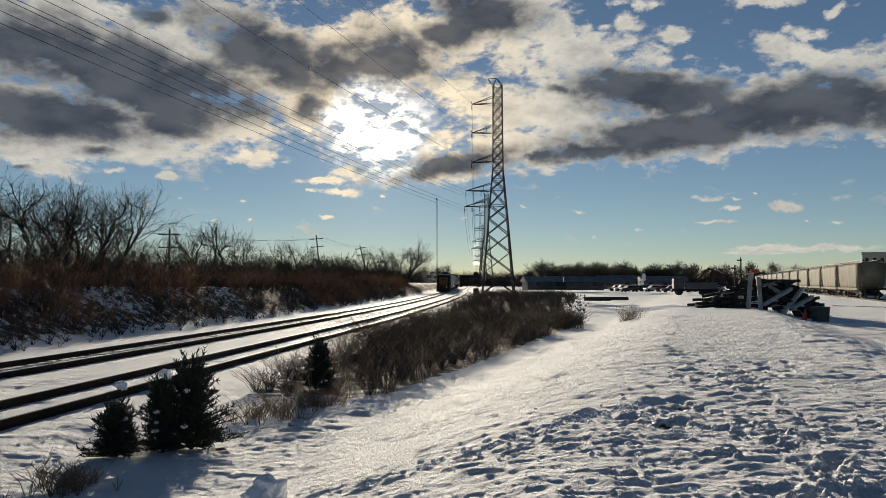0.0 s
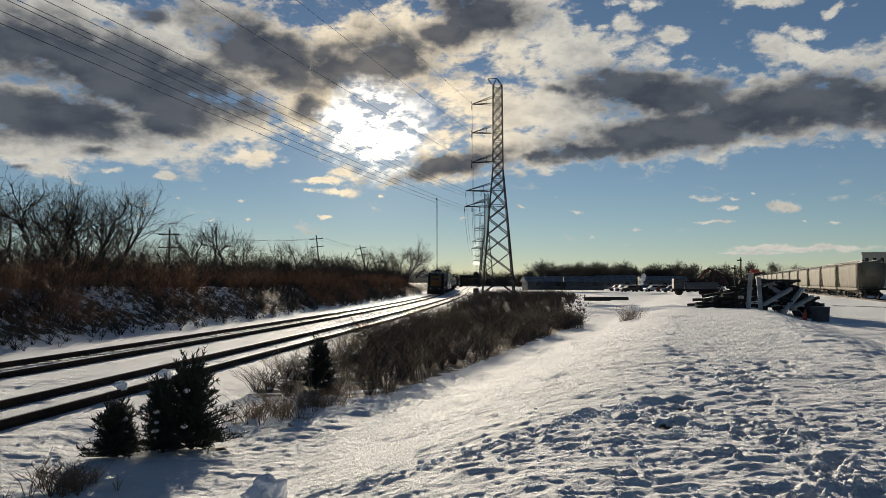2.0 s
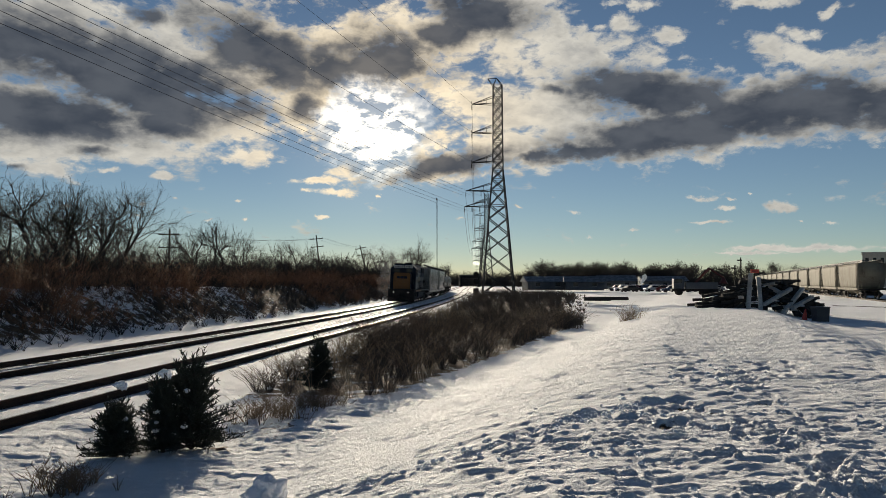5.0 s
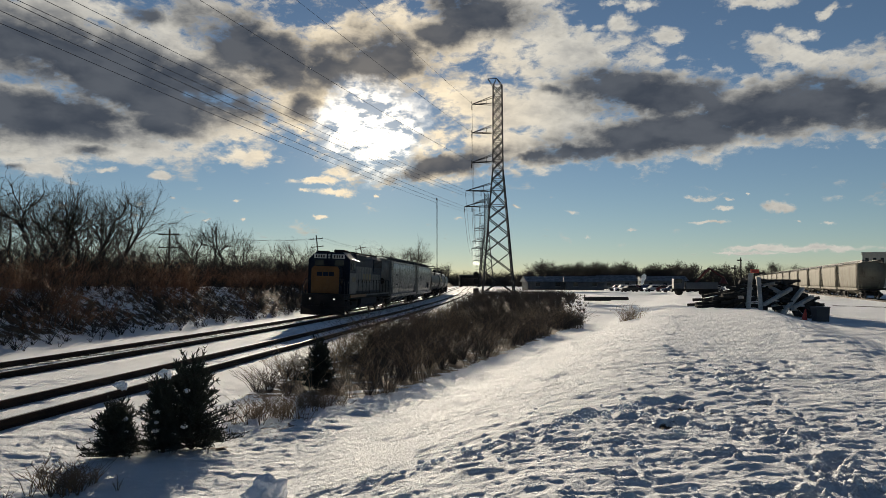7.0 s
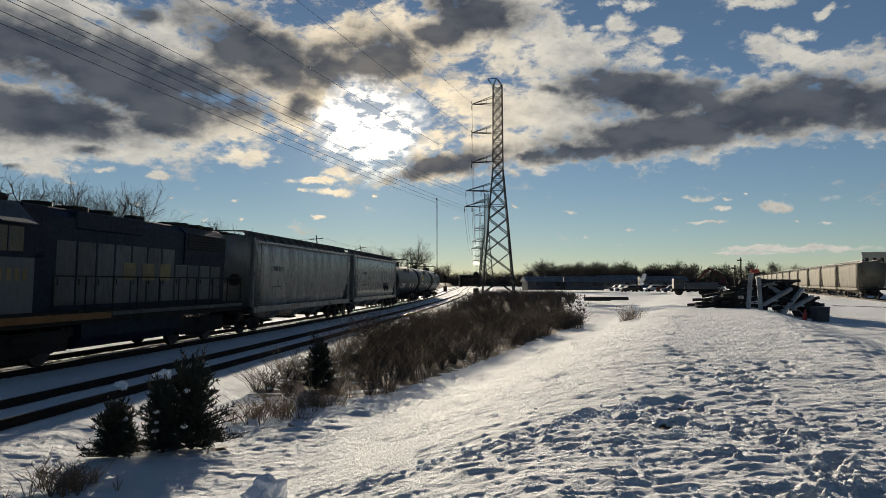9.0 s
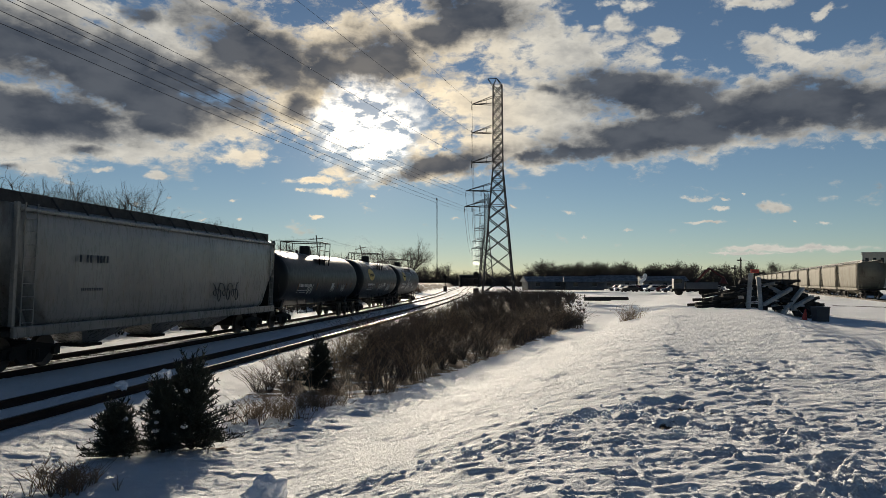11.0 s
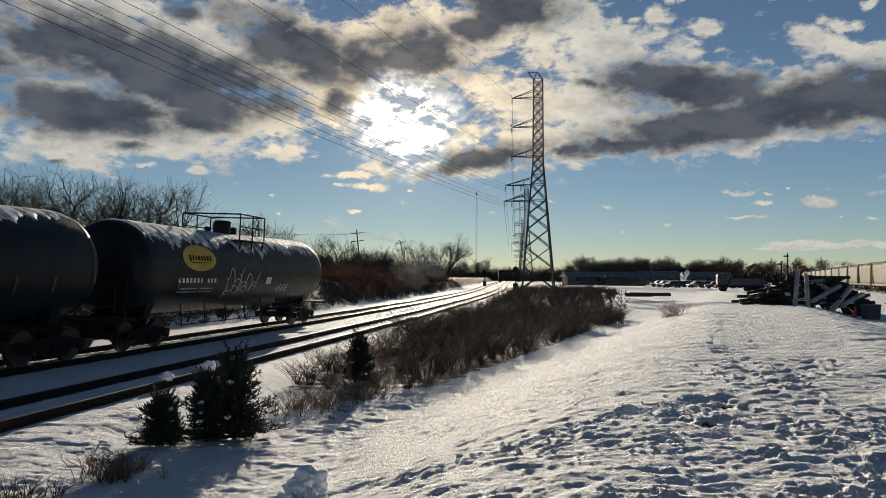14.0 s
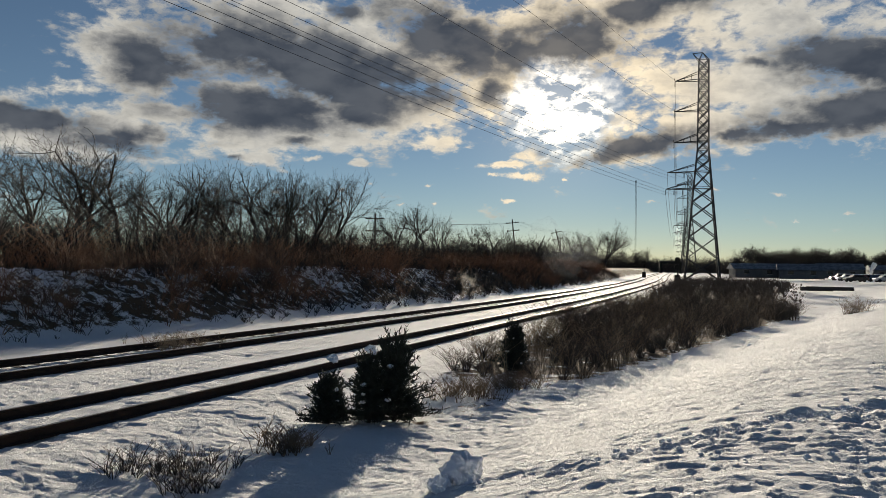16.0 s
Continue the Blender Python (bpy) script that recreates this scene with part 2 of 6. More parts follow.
CLOUD_DARK = [
    (-24.5, 14.9, 9.3, 2.34, -8, 1.0),
    (-29.8, 15.8, 3.7, 1.5, 3, 1),
    (-19.2, 14.2, 5.8, 1.81, -12, 1),
    (-27.3, 11.0, 5.9, 1.29, -1, 0.95),
    (-20.7, 11.2, 3.4, 0.87, -4, 0.85),
    (-21.6, 18.6, 1.7, 0.97, -13, 0.7),
    (-25.1, 9.1, 2.2, 0.54, 4, 0.66),
    (-29.9, 7.5, 1.6, 0.34, 4, 0.6),
    (-13.6, 17.0, 4.9, 1.98, -18, 1),
    (-8.0, 16.1, 3.0, 1.63, -7, 1),
    (-4.6, 16.8, 4.2, 1.87, 6, 1),
    (-10.1, 13.1, 1.4, 1.16, -12, 0.85),
    (0.3, 18.7, 3.1, 1.52, 0, 0.8),
    (3.2, 20.0, 4.0, 1.34, -8, 1),
    (1.6, 20.7, 2.6, 1.18, -1, 0.9),
    (15.8, 13.8, 4.8, 1.53, -8, 1.05),
    (12.8, 15.3, 2.5, 0.89, -3, 0.7),
    (8.8, 14.4, 1.7, 0.66, -7, 0.6),
    (20.9, 11.4, 9.5, 1.35, 6, 1.05),
    (27.3, 12.2, 4.8, 1.65, 0, 1.1),
    (32.0, 11.7, 4.1, 1.58, -7, 1),
    (11.1, 9.9, 4.2, 0.76, 3, 0.9),
    (7.7, 9.7, 2.6, 0.51, 4, 0.7),
    (0.7, 9.0, 4.9, 0.86, 9, 1.0),
    (-35.9, 13.1, 2.6, 1.16, 3, 0.9),
    (-36.7, 8.7, 3.4, 0.76, 6, 0.8),
    (-6.3, 8.6, 1.3, 0.43, 1, 0.5),
    (-43.0, 9.4, 5.0, 0.9, -6, 0.95),
    (-38.2, 8.2, 4.0, 0.7, -4, 0.85),
    (-35.4, 14.2, 3.6, 1.5, -6, 0.9),
    (-27.0, 11.4, 6.6, 1.51, 1, 1.0),
    (-21.9, 13.0, 5.6, 1.33, -10, 1.0),
]


def cloud_material():
    m, nt = nodes_of("drifting_clouds")
    nt.nodes.remove(nt.nodes["Principled BSDF"])
    uv = nt.nodes.new("ShaderNodeUVMap")
    uv.uv_map = "angles"
    raw = uv.outputs[0]

    def vector(op, a, b):
        n = nt.nodes.new("ShaderNodeVectorMath")
        n.operation = op
        for i, v in enumerate((a, b)):
            if v is None:
                continue
            if isinstance(v, tuple):
                n.inputs[i].default_value = v
            else:
                link(nt, v, n.inputs[i])
        return n.outputs["Value" if op in ("LENGTH", "DISTANCE", "DOT_PRODUCT") else "Vector"]

    def warp(vec, scale, amp, detail, rough=0.6):
        n = noise_node(nt, vec, scale, detail, rough)
        return vector("ADD", vec, vector("MULTIPLY", vector("SUBTRACT", n.outputs["Color"], (0.5, 0.5, 0.5)), (amp, amp * 0.6, 0)))

    def field(vec, blobs):
        """The strongest of a set of tilted ellipses: a half on the rim, one at the heart."""
        total = None
        for au, ev, ru, rv, tilt, w in blobs:
            q = vector("SUBTRACT", vec, (au, ev, 0))
            c, s = math.cos(radians(tilt)), math.sin(radians(tilt))
            p = nt.nodes.new("ShaderNodeCombineXYZ")
            link(nt, vector("DOT_PRODUCT", q, (c / ru, s / ru, 0)), p.inputs[0])
            link(nt, vector("DOT_PRODUCT", q, (-s / rv, c / rv, 0)), p.inputs[1])
            v = ramp_node(nt, vector("LENGTH", p.outputs[0], None), 0.2, 1.8, w, w - 1.0, False)
            total = v if total is None else math_node(nt, "MAXIMUM", total, v)
        return total

    def mix2(a, ka, b, kb):
        return math_node(nt, "ADD", math_node(nt, "MULTIPLY", math_node(nt, "SUBTRACT", a, 0.5), ka), math_node(nt, "MULTIPLY", math_node(nt, "SUBTRACT", b, 0.5), kb))

    flat = vector("MULTIPLY", raw, (0.55, 1.0, 1.0))
    curl = warp(flat, 0.8, 0.9, 4)
    billow = noise_node(nt, curl, 0.42, 8, 0.6).outputs[0]
    fluff = noise_node(nt, curl, 1.5, 7, 0.62).outputs[0]
    soft_fold = noise_node(nt, warp(flat, 0.35, 1.6, 3), 0.5, 4, 0.5).outputs[0]
    cover = field(warp(warp(raw, 0.22, 2.2, 2), 0.9, 1.6, 6, 0.65), CLOUD_COVER)
    dens = math_node(nt, "ADD", cover, mix2(billow, 1.95, fluff, 1.0))
    alpha = ramp_node(nt, dens, 0.24, 0.7)
    dark = field(warp(raw, 0.5, 2.4, 6, 0.58), CLOUD_DARK)
    heavy = math_node(nt, "ADD", dark, mix2(soft_fold, 1.1, billow, 0.9))
    thick = ramp_node(nt, math_node(nt, "ADD", heavy, math_node(nt, "MULTIPLY", math_node(nt, "SUBTRACT", fluff, 0.5), 0.42)), 0.04, 0.78)
    # thin edges shine, folds inside stay greyer
    edge = ramp_node(nt, dens, 0.55, 1.15, 1.0, 0.0)
    s = nt.nodes.new("ShaderNodeVectorMath")
    s.operation = "DISTANCE"
    link(nt, raw, s.inputs[0])
    s.inputs[1].default_value = (SUN_AZ + 0.3, SUN_EL, 0)
    near = ramp_node(nt, s.outputs["Value"], 1.0, 17.0, 1.0, 0.0)
    rim = mix_color(nt, near, (0.5, 0.5, 0.475), (0.9, 0.77, 0.56))
    inner = mix_color(nt, near, (0.27, 0.28, 0.29), (0.54, 0.48, 0.39))
    lit = mix_color(nt, math_node(nt, "MULTIPLY", ramp_node(nt, mix2(fluff, 1.0, soft_fold, 1.4), -0.22, 0.22, 1.0, 0.0), math_node(nt, "SUBTRACT", 1.0, math_node(nt, "MULTIPLY", edge, 0.6))), rim, inner)
    shade = mix_color(nt, ramp_node(nt, soft_fold, 0.34, 0.68), (0.038, 0.049, 0.07), mix_color(nt, near, (0.072, 0.085, 0.108), (0.1, 0.103, 0.113)))
    em = nt.nodes.new("ShaderNodeEmission")
    link(nt, mix_color(nt, thick, lit, shade), em.inputs[0])
    em.inputs[1].default_value = 0.95
    clear = nt.nodes.new("ShaderNodeBsdfTransparent")
    # a gap in the cloud where the sun burns through
    g = vector("SUBTRACT", warp(warp(raw, 0.4, 4.6, 6, 0.62), 1.6, 1.4, 5), (SUN_AZ + 0.2, SUN_EL - 0.3, 0))
    reach = vector("LENGTH", vector("MULTIPLY", g, (1 / 4.4, 1 / 3.7, 0)), None)
    core = nt.nodes.new("ShaderNodeVectorMath")
    core.operation = "DISTANCE"
    link(nt, raw, core.inputs[0])
    core.inputs[1].default_value = (SUN_AZ + 0.55, SUN_EL, 0)
    gap = math_node(nt, "MULTIPLY", ramp_node(nt, reach, 0.72, 1.15), ramp_node(nt, core.outputs["Value"], 1.4, 2.6))
    mixs = nt.nodes.new("ShaderNodeMixShader")
    link(nt, math_node(nt, "MULTIPLY", alpha, gap), mixs.inputs[0])
    link(nt, clear.outputs[0], mixs.inputs[1])
    link(nt, em.outputs[0], mixs.inputs[2])
    # the glare of sunlit thin cloud in the gap, and the aureole round it
    wisps = ramp_node(nt, math_node(nt, "ADD", math_node(nt, "MULTIPLY", fluff, 0.5), billow), 0.66, 0.82, 1.0, 0.06)
    glare = math_node(nt, "MULTIPLY", ramp_node(nt, reach, 0.05, 1.2, 2.6, 0.0), wisps)
    halo = ramp_node(nt, s.outputs["Value"], 0.0, 10.0, 0.06, 0.0)
    ge = nt.nodes.new("ShaderNodeEmission")
    ge.inputs[0].default_value = (1.0, 0.88, 0.68, 1)
    link(nt, math_node(nt, "ADD", glare, halo), ge.inputs[1])
    add = nt.nodes.new("ShaderNodeAddShader")
    link(nt, mixs.outputs[0], add.inputs[0])
    link(nt, ge.outputs[0], add.inputs[1])
    link(nt, add.outputs[0], nt.nodes["Material Output"].inputs["Surface"])
    return m


CLOUDS = cloud_material()

# ================= mesh helpers =================


def mesh_object(name, verts, faces, mats, parent=None, smooth=False):
    me = bpy.data.meshes.new(name)
    me.from_pydata(verts, [], faces)
    for mm in (mats if isinstance(mats, (list, tuple)) else [mats]):
        me.materials.append(mm)
    if smooth:
        me.polygons.foreach_set("use_smooth", np.ones(len(me.polygons), dtype=bool))
    me.update()
    ob = new(name, me)
    ob.parent = parent
    return ob


def part(name, bm, mat, parent=None, label="", smooth=False):
    me = bpy.data.meshes.new(name)
    bm.normal_update()
    if smooth:
        for f in bm.faces:
            f.smooth = True
    bm.to_mesh(me)
    bm.free()
    me.materials.append(mat)
    ob = new(name, me)
    ob.parent = parent
    if label:
        ob["label"] = label
    return ob


def thing(name, label, category, m=None, group="", kind=""):
    e = new(name)
    e.empty_display_size = 0.2
    if m is not None:
        e.matrix_basis = m
    return tagged(e, label, category, group, kind)


def bm_new():
    return bmesh.new()


def box(bm, c, s, bevel=0.0, rot=None):
    m = Matrix.Translation(c) @ (rot or Matrix()) @ Matrix.Diagonal((*s, 1))
    r = bmesh.ops.create_cube(bm, size=1, matrix=m)
    if bevel:
        es = list({e for v in r["verts"] for e in v.link_edges})
        bmesh.ops.bevel(bm, geom=es, offset=bevel, segments=1, affect="EDGES", profile=0.5)
    return bm


def rod(bm, a, b, r0, r1=None, seg=8, cap=True):
    a, b = Vector(a), Vector(b)
    d = b - a
    m = Matrix.Translation((a + b) / 2) @ d.to_track_quat("Z", "Y").to_matrix().to_4x4()
    bmesh.ops.create_cone(bm, cap_ends=cap, segments=seg, radius1=r0, radius2=r0 if r1 is None else r1, depth=d.length, matrix=m)
    return bm


def bar(bm, a, b, w):
    """A square bar from a to b."""
    return rod(bm, a, b, w * 0.7, seg=4)


def loft(bm, rings, caps=True, closed=True):
    """Skin over rings of points that have the same count."""
    vs = [[bm.verts.new(p) for p in ring] for ring in rings]
    n = len(vs[0])
    for r0, r1 in zip(vs, vs[1:]):
        for i in range(n if closed else n - 1):
            j = (i + 1) % n
            bm.faces.new((r0[i], r0[j], r1[j], r1[i]))
    if caps and closed:
        bm.faces.new(list(reversed(vs[0])))
        bm.faces.new(vs[-1])
    bmesh.ops.recalc_face_normals(bm, faces=bm.faces[:])
    return bm


def sticks(segs, sides=3):
    """Vertices and faces of thin tapered sticks; segs: (a, b, r0, r1) rows of an array of n x 8."""
    s = np.asarray(segs, dtype=float).reshape(-1, 8)
    a, b, r0, r1 = s[:, :3], s[:, 3:6], s[:, 6:7], s[:, 7:8]
    d = b - a
    d /= np.linalg.norm(d, axis=1, keepdims=True) + 1e-9
    ref = np.where(np.abs(d[:, 2:3]) > 0.9, np.array([[1.0, 0, 0]]), np.array([[0, 0, 1.0]]))
    u = np.cross(d, ref)
    u /= np.linalg.norm(u, axis=1, keepdims=True) + 1e-9
    v = np.cross(d, u)
    rings = []
    for base, r in ((a, r0), (b, r1)):
        for k in range(sides):
            t = 2 * math.pi * k / sides
            rings.append(base + r * (math.cos(t) * u + math.sin(t) * v))
    verts = np.stack(rings, 1).reshape(-1, 3)
    n = len(s)
    off = (np.arange(n) * 2 * sides)[:, None]
    faces = np.concatenate([off + np.array([[k, (k + 1) % sides, sides + (k + 1) % sides, sides + k]]) for k in range(sides)])
    return verts, faces


def stick_object(name, segs, mat, parent=None, sides=3):
    verts, faces = sticks(segs, sides)
    me = bpy.data.meshes.new(name)
    me.vertices.add(len(verts))
    me.vertices.foreach_set("co", verts.ravel())
    me.loops.add(faces.size)
    me.polygons.add(len(faces))
    me.loops.foreach_set("vertex_index", faces.ravel().astype(np.int32))
    me.polygons.foreach_set("loop_start", np.arange(0, faces.size, 4, dtype=np.int32))
    me.update(calc_edges=True)
    me.validate()
    me.materials.append(mat)
    ob = new(name, me)
    ob.parent = parent
    return ob


# ================= the lie of the land =================
rng = np.random.default_rng(7)


def near_track_x(y):
    y = np.asarray(y, dtype=float)
    yc = np.minimum(y, 220.0)
    x = 221.5777 - 0.2411 * yc - 231.6925 * np.exp(-yc / 617.94)
    return x + 0.045 * (y - yc)


def far_track_x(y):
    y = np.asarray(y, dtype=float)
    yc = np.minimum(y, 200.0)
    x = 14.5413 - 0.0296 * yc - 30.1236 * np.exp(-yc / 149.75)
    return x + 0.045 * (y - yc)


_perm = rng.permutation(4096)
_grad = rng.random(4096) * 2 * math.pi


def gnoise(x, y):
    """Gradient noise on arrays, about -0.7 to 0.7."""
    xi, yi = np.floor(x).astype(int), np.floor(y).astype(int)
    xf, yf = x - xi, y - yi

    def g(ix, iy, dx, dy):
        a = _grad[_perm[(_perm[ix & 4095] + iy) & 4095]]
        return np.cos(a) * dx + np.sin(a) * dy
    u, v = xf * xf * xf * (xf * (xf * 6 - 15) + 10), yf * yf * yf * (yf * (yf * 6 - 15) + 10)
    n0 = g(xi, yi, xf, yf) * (1 - u) + g(xi + 1, yi, xf - 1, yf) * u
    n1 = g(xi, yi + 1, xf, yf - 1) * (1 - u) + g(xi + 1, yi + 1, xf - 1, yf - 1) * u
    return n0 * (1 - v) + n1 * v


def step(a, b, x):
    t = np.clip((x - a) / (b - a), 0, 1)
    return t * t * (3 - 2 * t)


def bank_w(x, y):
    """Metres to the left of the foot of the bank that lies beyond the far track."""
    return far_track_x(y) - 3.7 - np.clip(24 - y, 0, 60) * 0.12 - x + 0.8 * gnoise(x * 0.13 + 5, y * 0.13)


def berm_u(x, y):
    return x - 0.335 * y


def land(x, y):
    """Height of the ground without its fine relief."""
    x, y = np.asarray(x, dtype=float), np.asarray(y, dtype=float)
    u = berm_u(x, y)
    z = np.full(np.broadcast(x, y).shape, -0.17)
    fall = step(42, 62, y)
    toe, flat_z = -6.9 + 0.5 * gnoise(y * 0.15, y * 0 + 3.3), 0.3
    crest = 0.84 + (flat_z - 0.84) * fall
    left = step(toe, -0.6, u) ** 1.15
    z = z - 0.1 * step(1.6, 3.0, x - near_track_x(y)) * (1 - left)
    z = z + (crest - z) * left
    z = z + (flat_z - z) * step(3.3, 6.6, u) * (left > 0.99)
    w = bank_w(x, y)
    lift = 2.0 + 0.35 * gnoise(x * 0.06, y * 0.06 + 9)
    z = z + (lift + 0.17) * step(0, 5.0, w) + 0.3 * step(7, 30, w)
    return z

# ================= sky backdrop =================


def cloud_backdrop():
    az = np.radians(np.arange(-80, 71, 2.5))
    el = np.radians(np.arange(1.5, 47, 2.5))
    R = 4700.0
    verts, uvs, faces = [], [], []
    for e in el:
        for a in az:
            verts.append((R * math.sin(a) * math.cos(e), R * math.cos(a) * math.cos(e), R * math.sin(e)))
            uvs.append((math.degrees(a), math.degrees(e)))
    n = len(az)
    for j in range(len(el) - 1):
        for i in range(n - 1):
            faces.append((j * n + i, j * n + i + 1, (j + 1) * n + i + 1, (j + 1) * n + i))
    ob = mesh_object("backdrop", verts, faces, CLOUDS)
    lay = ob.data.uv_layers.new(name="angles")
    for lp in ob.data.loops:
        lay.data[lp.index].uv = uvs[lp.vertex_index]
    return tagged(ob, "broken grey clouds with bright edges before the low sun", "sky", kind="structure")


cloud_sheet = cloud_backdrop()

# ================= ground =================


def broken(x, y, scale, seed):
    """Broken crust: lumps with sharp sides. Gives each place its lump's random height and how far inside the lump it lies."""
    gx, gy = x * scale, y * scale
    cx, cy = np.floor(gx).astype(int), np.floor(gy).astype(int)
    f1, f2, pick = np.full(x.shape, 9.0), np.full(x.shape, 9.0), np.zeros(x.shape)
    for i in (-1, 0, 1):
        for j in (-1, 0, 1):
            k = _perm[(_perm[(cx + i + seed) & 4095] + cy + j) & 4095]
            d = np.hypot(cx + i + _grad[k] / 6.2832 - gx, cy + j + _grad[(k * 7 + 13) & 4095] / 6.2832 - gy)
            near = d < f1
            f2 = np.where(near, f1, np.minimum(f2, d))
            pick = np.where(near, _grad[(k * 3 + 101) & 4095] / 6.2832, pick)
            f1 = np.where(near, d, f1)
    return pick, step(0.02, 0.3, f2 - f1)


def trodden(x, y):
    """Depth of boot prints and furrows, height of thrown-up lumps, and bareness, at arrays of places."""
    dz, bare, torn = np.zeros_like(x), np.zeros_like(x), np.zeros_like(x)
    r = np.random.default_rng(11)
    prints = []

    def trail(pts, stride, side, n_wide=1, spread=0.0, deep=0.1):
        for (xa, ya), (xb, yb) in zip(pts, pts[1:]):
            length = math.hypot(xb - xa, yb - ya)
            k = max(1, int(length / stride))
            hx, hy = (xb - xa) / length, (yb - ya) / length
            for i in range(k):
                for _ in range(n_wide):
                    t = (i + r.uniform(-0.25, 0.25)) / k
                    off = side * (1 if i % 2 else -1) + r.normal(0, spread)
                    prints.append((xa + (xb - xa) * t - hy * off, ya + (yb - ya) * t + hx * off, math.atan2(hx, hy) + r.normal(0, 0.3),
                                   r.uniform(0.15, 0.22), r.uniform(0.075, 0.11), 0.46 * deep * r.uniform(0.6, 1.4)))
    trail([(11.6, 40), (10.2, 33), (7.4, 24), (4.6, 14.5), (3.5, 10.5)], 0.55, 0.13, 1, 0.07)
    trail([(9.2, 27), (6.2, 18), (4.4, 13.0)], 0.75, 0.3, 1, 0.15, 0.07)
    trail([(6.3, 14.5), (4.6, 11.5), (3.2, 9.2), (2.4, 7.6)], 0.34, 0.16, 2, 0.26, 0.12)
    trail([(3.1, 9.4), (1.6, 8.2), (0.2, 7.4), (-1.2, 6.8)], 0.4, 0.1, 1, 0.12, 0.08)
    trail([(0.2, 7.2), (2.2, 7.4), (4.0, 7.8), (5.8, 8.4)], 0.5, 0.2, 2, 0.3, 0.1)
    trail([(0.3, 5.0), (2.4, 5.6), (4.5, 6.4), (6.0, 6.8)], 0.6, 0.2, 2, 0.35, 0.1)
    trail([(2.2, 4.0), (3.2, 6.5), (4.4, 9.0)], 0.42, 0.2, 2, 0.3, 0.12)
    trail([(-1.0, 4.2), (1.0, 5.6)], 0.45, 0.16, 1, 0.2, 0.1)
    trail([(-6.5, 8.0), (-4.6, 9.6)], 0.6, 0.15, 1, 0.1, 0.05)
    trail([(-8.6, 9.0), (-6.0, 12.5), (-4.6, 17.0)], 0.7, 0.15, 1, 0.15, 0.05)
    for px, py, a, le, wi, de in prints:
        box_ = np.nonzero((np.abs(x - px) < 0.55) & (np.abs(y - py) < 0.55))[0]
        if len(box_) == 0:
            continue
        qx, qy = x[box_] - px, y[box_] - py
        # wavering outline
        qx = qx + 0.07 * gnoise(x[box_] * 7, y[box_] * 7 + 40) + 0.05 * gnoise(x[box_] * 19, y[box_] * 19)
        qy = qy + 0.05 * gnoise(x[box_] * 7 + 60, y[box_] * 7)
        f, s = (qx * math.sin(a) + qy * math.cos(a)) / le, (qx * math.cos(a) - qy * math.sin(a)) / wi
        d = np.sqrt(f * f + s * s)
        hole = 1 - step(0.9, 1.05, d)
        torn[box_] = np.maximum(torn[box_], np.exp(-((d - 1.35) / 0.4) ** 2))
        rim = np.exp(-((d - 1.4) / 0.3) ** 2) * (0.6 + 1.4 * np.clip(gnoise(x[box_] * 9, y[box_] * 9 + 17), -0.3, 1))
        dz[box_] = np.minimum(dz[box_], 0) * (1 - hole * 0.4) - de * hole * (1 + dz[box_] * 4) + 0.014 * rim * (1 - hole) + np.maximum(dz[box_], 0) * (1 - hole)
        bare[box_] = np.maximum(bare[box_], hole * np.clip((de - 0.052) * 26, 0, 0.7))
    # the furrow of the rolled ball
    pts = [(-1.75, 7.6), (-0.6, 7.35), (0.8, 8.0), (1.9, 8.9), (2.9, 9.7)]
    for (xa, ya), (xb, yb) in zip(pts, pts[1:]):
        l2 = (xb - xa) ** 2 + (yb - ya) ** 2
        t = np.clip(((x - xa) * (xb - xa) + (y - ya) * (yb - ya)) / l2, 0, 1)
        d = np.hypot(x - xa - t * (xb - xa), y - ya - t * (yb - ya)) + 0.1 * gnoise(x * 3, y * 3)
        dz -= 0.06 * np.exp(-(d / 0.13) ** 2)
        torn = np.maximum(torn, np.exp(-((d - 0.22) / 0.16) ** 2))
        dz += 0.035 * np.exp(-((d - 0.28) / 0.12) ** 2) * np.clip(0.5 + 1.8 * gnoise(x * 5 + 3, y * 5), 0, 1.6)
    # churned patch
    churn = np.exp(-(((x - 3.4) / 2.6) ** 2 + ((y - 6.2) / 2.6) ** 2)) + 0.8 * np.exp(-(((x - 4.4) / 0.9) ** 2 + ((y - 11.5) / 2.6) ** 2))
    dz += churn * (0.025 * gnoise(x * 2.8, y * 2.8) + 0.016 * np.abs(gnoise(x * 6.1, y * 6.1)) + 0.008 * gnoise(x * 13, y * 13))
    # clods of broken crust thrown up beside prints and over the churned patch
    torn = np.clip(torn * (0.35 + 0.5 * churn) + 0.12 * churn, 0, 1)
    dz *= 0.6 * (0.55 + 0.45 * step(3.5, 8.0, np.hypot(x, y)))
    for scale, high, seed in ((6.0, 0.014, 3), (11.0, 0.03, 57), (19.0, 0.024, 211)):
        pick, inside = broken(x + 0.05 * gnoise(x * 6, y * 6), y + 0.05 * gnoise(x * 6 + 9, y * 6), scale, seed)
        dz += high * torn * inside * np.clip(pick * 2.2 - 1.2, 0, 1)
    return dz, bare


